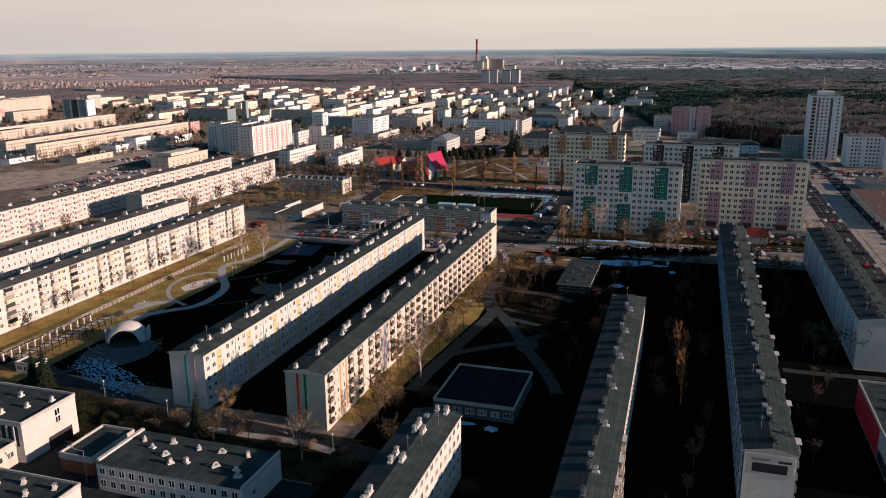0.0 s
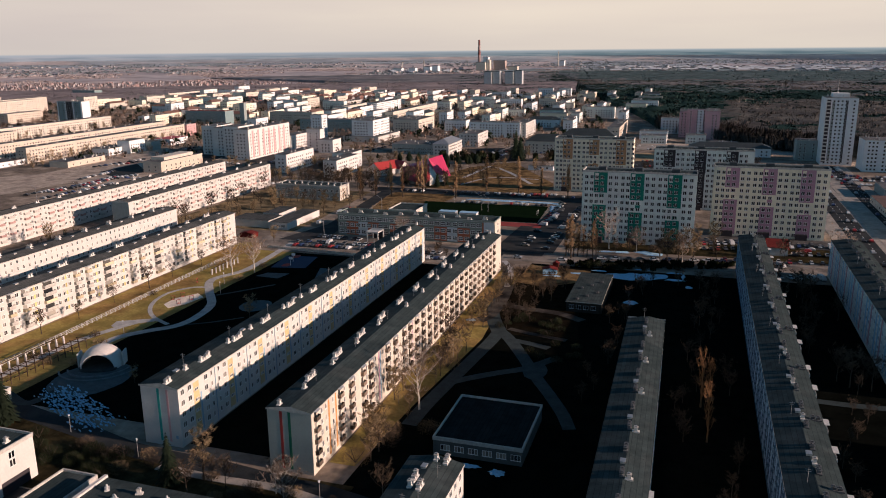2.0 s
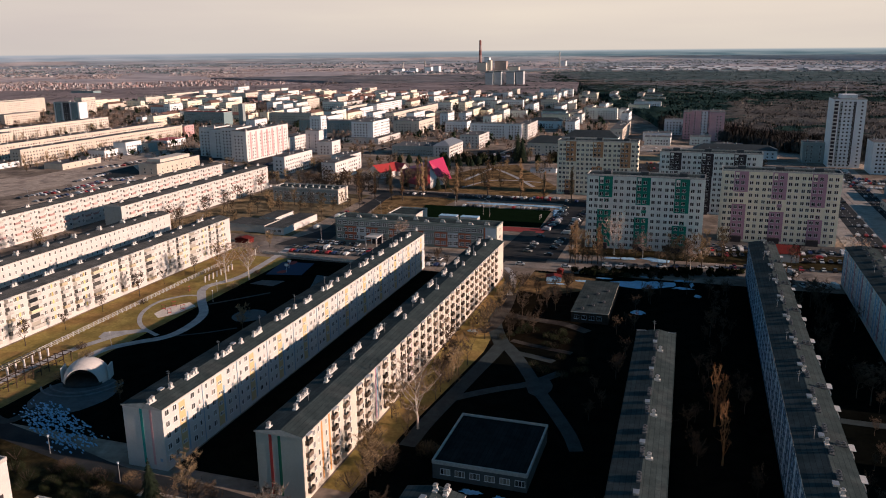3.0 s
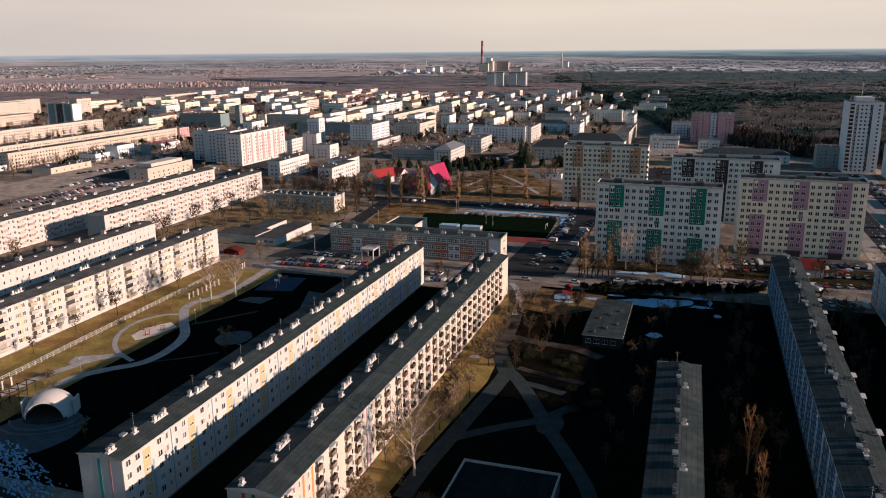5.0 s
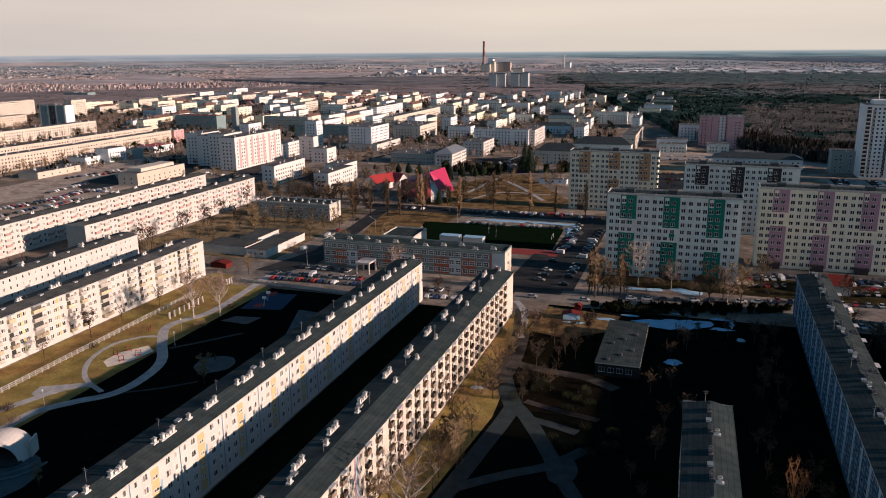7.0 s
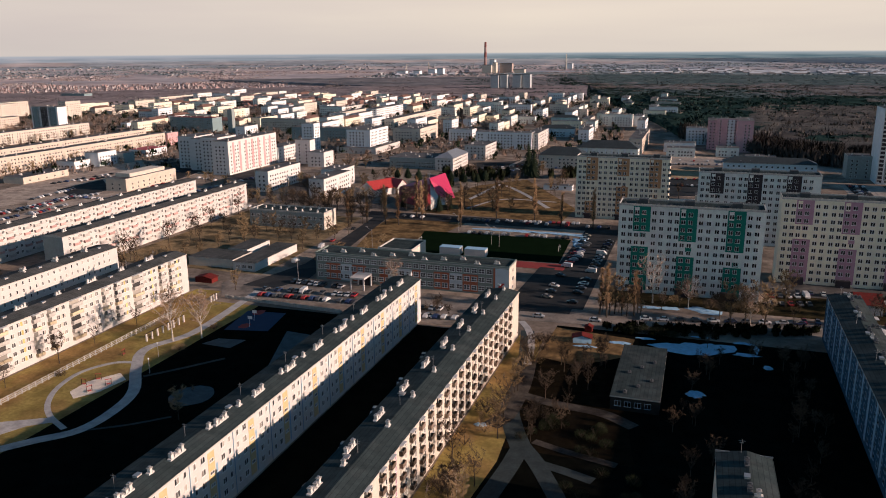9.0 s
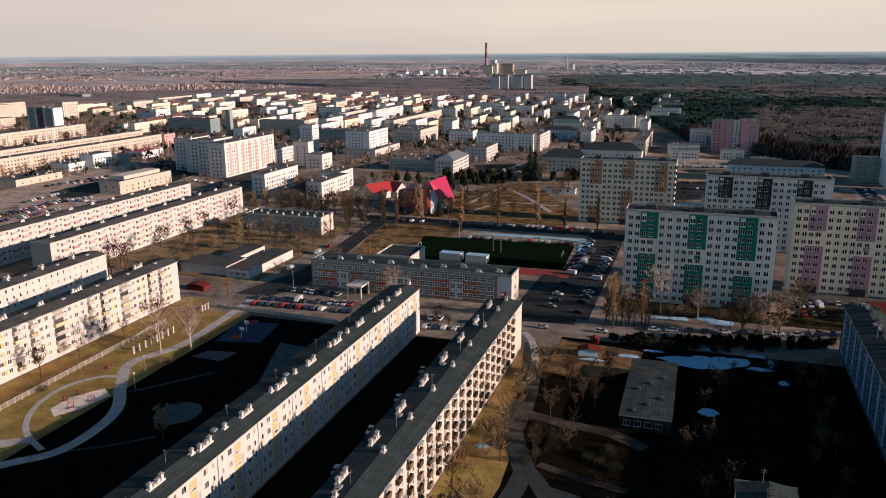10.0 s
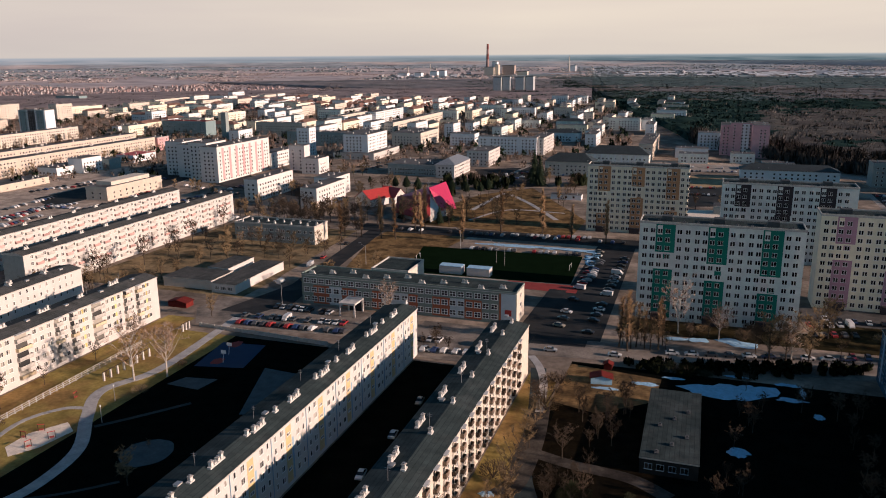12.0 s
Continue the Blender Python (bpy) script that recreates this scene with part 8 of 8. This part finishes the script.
def far_cars():
    """Small cars in the streets and lots of the town, too far off to tell apart."""
    g = random.Random(31)
    m = bpy.data.materials.new("mixed_car_paint")
    m.use_nodes = True
    n, k = m.node_tree.nodes, m.node_tree.links
    geo, r = n.new("ShaderNodeNewGeometry"), n.new("ShaderNodeValToRGB")
    r.color_ramp.interpolation = "CONSTANT"
    for i, c in enumerate(((0.62, 0.62, 0.61), (0.30, 0.31, 0.32), (0.02, 0.02, 0.022), (0.08, 0.085, 0.09), (0.03, 0.03, 0.035), (0.40, 0.41, 0.42), (0.05, 0.05, 0.055), (0.55, 0.55, 0.54), (0.26, 0.03, 0.03), (0.03, 0.05, 0.12))):
        e = r.color_ramp.elements[0] if i == 0 else r.color_ramp.elements.new(i / 10)
        e.position, e.color = i / 10, (*c, 1)
    k.new(geo.outputs["Random Per Island"], r.inputs[0]), k.new(r.outputs[0], n["Principled BSDF"].inputs["Base Color"])
    n["Principled BSDF"].inputs["Roughness"].default_value = 0.35
    side = [(-2.1, 0.3), (2.1, 0.3), (2.15, 0.75), (1.1, 0.95), (0.4, 1.45), (-1.0, 1.45), (-1.8, 0.98), (-2.15, 0.85)]
    v, f = [], []
    town_rows = [((520, -360), (620, -350), 16), ((560, -470), (610, -455), 12), ((545, -480), (600, -470), 12), ((660, -480), (700, -470), 8), ((690, -300), (760, -290), 14), ((720, -310), (770, -300), 10), ((500, -330), (520, -250), 16), ((505, -420), (505, -350), 14), ((740, -160), (745, -60), 20), ((720, -150), (722, -100), 10), ((480, 112), (560, 125), 14), ((490, 124), (570, 140), 14), ((600, 70), (690, 74), 10), ((610, 98), (690, 100), 10), ((640, 120), (660, 200), 12)]
    lot_rows = [((800, -480), (810, -400), 14), ((850, -330), (880, -230), 14), ((900, -240), (960, -230), 10), ((700, -620), (790, -610), 14), ((820, -700), (900, -690), 12), ((600, -20), (604, 60), 12), ((350, 55), (372, 58), 6), ((490.2, -445.1), (529.3, -448.3), 14), ((479.8, -425.3), (514.3, -429.0), 14), ((451.5, -405.7), (479.7, -408.1), 12), ((504.3, -397.5), (565.8, -400.5), 12), ((550.7, -420.8), (619.6, -428.0), 12), ((597.7, -391.6), (577.7, -336.3), 10), ((479.3, -141.6), (482.3, -83.4), 20), ((509, -190), (511, -50), 26)]
    lot_rows += [((346, -126), (349, -98), 9), ((352, -190), (354, -150), 14), ((648, 88), (646, 135), 20), ((640, 87), (637, 132), 18), ((629, 86), (626, 130), 18), ((612, 84), (606, 127), 18), ((770, -48), (775, -10), 14), ((690, -47), (693, -26), 8), ((661.6, -50.3), (663.4, -21.9), 9), ((794.2, -56.9), (791.6, 68.7), 12), ((676.4, -192.9), (714.6, -158.5), 8), ((402.6, -391.0), (471.3, -390.8), 20), ((690, -185), (705, -150), 10), ((700, -195), (730, -165), 10), ((426, -432), (508, -420), 26), ((416, -411), (454, -409), 12), ((494, -428), (517, -417), 8), ((440, -425), (470, -421), 10), ((462, -416), (503, -425), 14), ((396, 40), (416, 53), 7), ((408, 38), (420, 50), 5), ((509, -150), (517, -90), 24), ((440, -80), (472, -79), 12)]
    lanes = [((250, v), (690, v), 20) for v in (71.4, 75.0, 79.0, 94.5, 100.0)]
    bays = [((386, v), (436, v), 16) for v in (112, 119, 133, 140)]
    for p, q, num in town_rows + lot_rows + lanes + bays:
        turn = 90 if 300 > abs(q[0] - p[0]) > abs(q[1] - p[1]) else 0
        for i in range(num):
            if g.random() < 0.2:
                continue
            t = i / (num - 1)
            mt = on_grid(p[0] + (q[0] - p[0]) * t, p[1] + (q[1] - p[1]) * t + g.uniform(-0.4, 0.4), 0.06, turn + g.uniform(-4, 4))
            b = len(v)
            for x in (-0.85, 0.85):
                v += [tuple(mt @ Vector((x * (0.75 if z > 1.2 else 1), y, z))) for y, z in side]
            f.append(tuple(b + j for j in range(7, -1, -1)))
            f.append(tuple(b + 8 + j for j in range(8)))
            f += [(b + j, b + (j + 1) % 8, b + 8 + (j + 1) % 8, b + 8 + j) for j in range(8)]
    me = bpy.data.meshes.new("distant_traffic")
    me.from_pydata(v, [], f)
    me.materials.append(m)
    return tagged(new("distant_traffic", me), "far parked cars of many colours in the town", "cars", kind="stuff")


far_cars()


M_BROWNHALL = material("brown_hall_cladding", (0.40, 0.325, 0.29), 0.85, 0.1, 6.0, 1.0, 0.0)


def far_tower(name, label, a, d, w, dep, h, wall, category="building"):
    x, y, z, k = distant(2 + d * math.sin(radians(a)), 132 + d * math.cos(radians(a)))
    t = thing(name, label, category, pose(x, y, z, 0, 0, -TURN))
    part("wall", Shape().box(-w * k / 2, w * k / 2, -dep * k / 2, dep * k / 2, -2, h * k), [wall], t)
    part("roof", Shape().box(-w * k / 2 - 0.3, w * k / 2 + 0.3, -dep * k / 2 - 0.3, dep * k / 2 + 0.3, h * k, h * k + 1.0), [M_FELT], t)
    return t


M_FARWALL = material("blue_grey_slab", (0.44, 0.47, 0.48), 0.9, 0.1, 4.0, 2.0, 0.05)
for a, w, h in ((3.35, 19, 36), (4.0, 17, 37), (4.95, 20, 36), (5.65, 18, 38)):
    far_tower("tower_block", "far pale tower block before the power station", a, 1870, w, 19, h, M_FARWALL)
for a, d, w, h, wall in ((2.75, 3380, 40, 34, M_CREAM), (3.12, 3400, 22, 56, M_COOLWHITE), (3.3, 3390, 14, 44, M_CREAM), (4.12, 3420, 52, 40, M_BROWNHALL), (4.95, 3430, 60, 15, M_CREAM), (-0.6, 3150, 24, 26, M_COOLWHITE), (-2.3, 3150, 26, 18, M_COOLWHITE), (-1.2, 3300, 30, 20, M_COOLWHITE), (-3.4, 3300, 40, 14, M_COOLWHITE), (8.6, 4100, 26, 30, M_COOLWHITE)):
    far_tower("power_station_hall", "far pale boiler hall of the power station", a, d, w, 30, h, wall, "power station")


def chimney(label, a, d, h, r, mats, name="chimney"):
    x, y, z, k = distant(2 + d * math.sin(radians(a)), 132 + d * math.cos(radians(a)))
    t = thing(name, label, "chimney", pose(x, y, z))
    n = 6
    for i in range(n):
        part("section", Shape().tube((0, 0, -2 * (i == 0) + h * k * i / n), (0, 0, h * k * (i + 1) / n), r * k * (1 - 0.4 * i / n), r * k * (1 - 0.4 * (i + 1) / n), 14), [mats[i % 2] if i > 2 else mats[0]], t)
    return t


M_STACK = material("stained_concrete_stack", (0.33, 0.235, 0.22), 0.9, 0.2, 10.0, 0.5, 0.0)
M_STACK2 = material("dark_red_stack_band", (0.24, 0.10, 0.09), 0.9, 0.2, 10.0, 0.5, 0.0)
chimney("tall brown power station chimney", 2.58, 3500, 130, 7.5, (M_STACK, M_STACK2))
chimney("far pale industrial chimney", 8.3, 4200, 75, 4.0, (M_CONCRETE, M_CONCRETE))
chimney("far thin industrial chimney", -1.5, 3300, 48, 3.0, (M_CONCRETE, M_CONCRETE))
chimney("far thin industrial chimney", -3.1, 3300, 40, 3.0, (M_CONCRETE, M_CONCRETE))
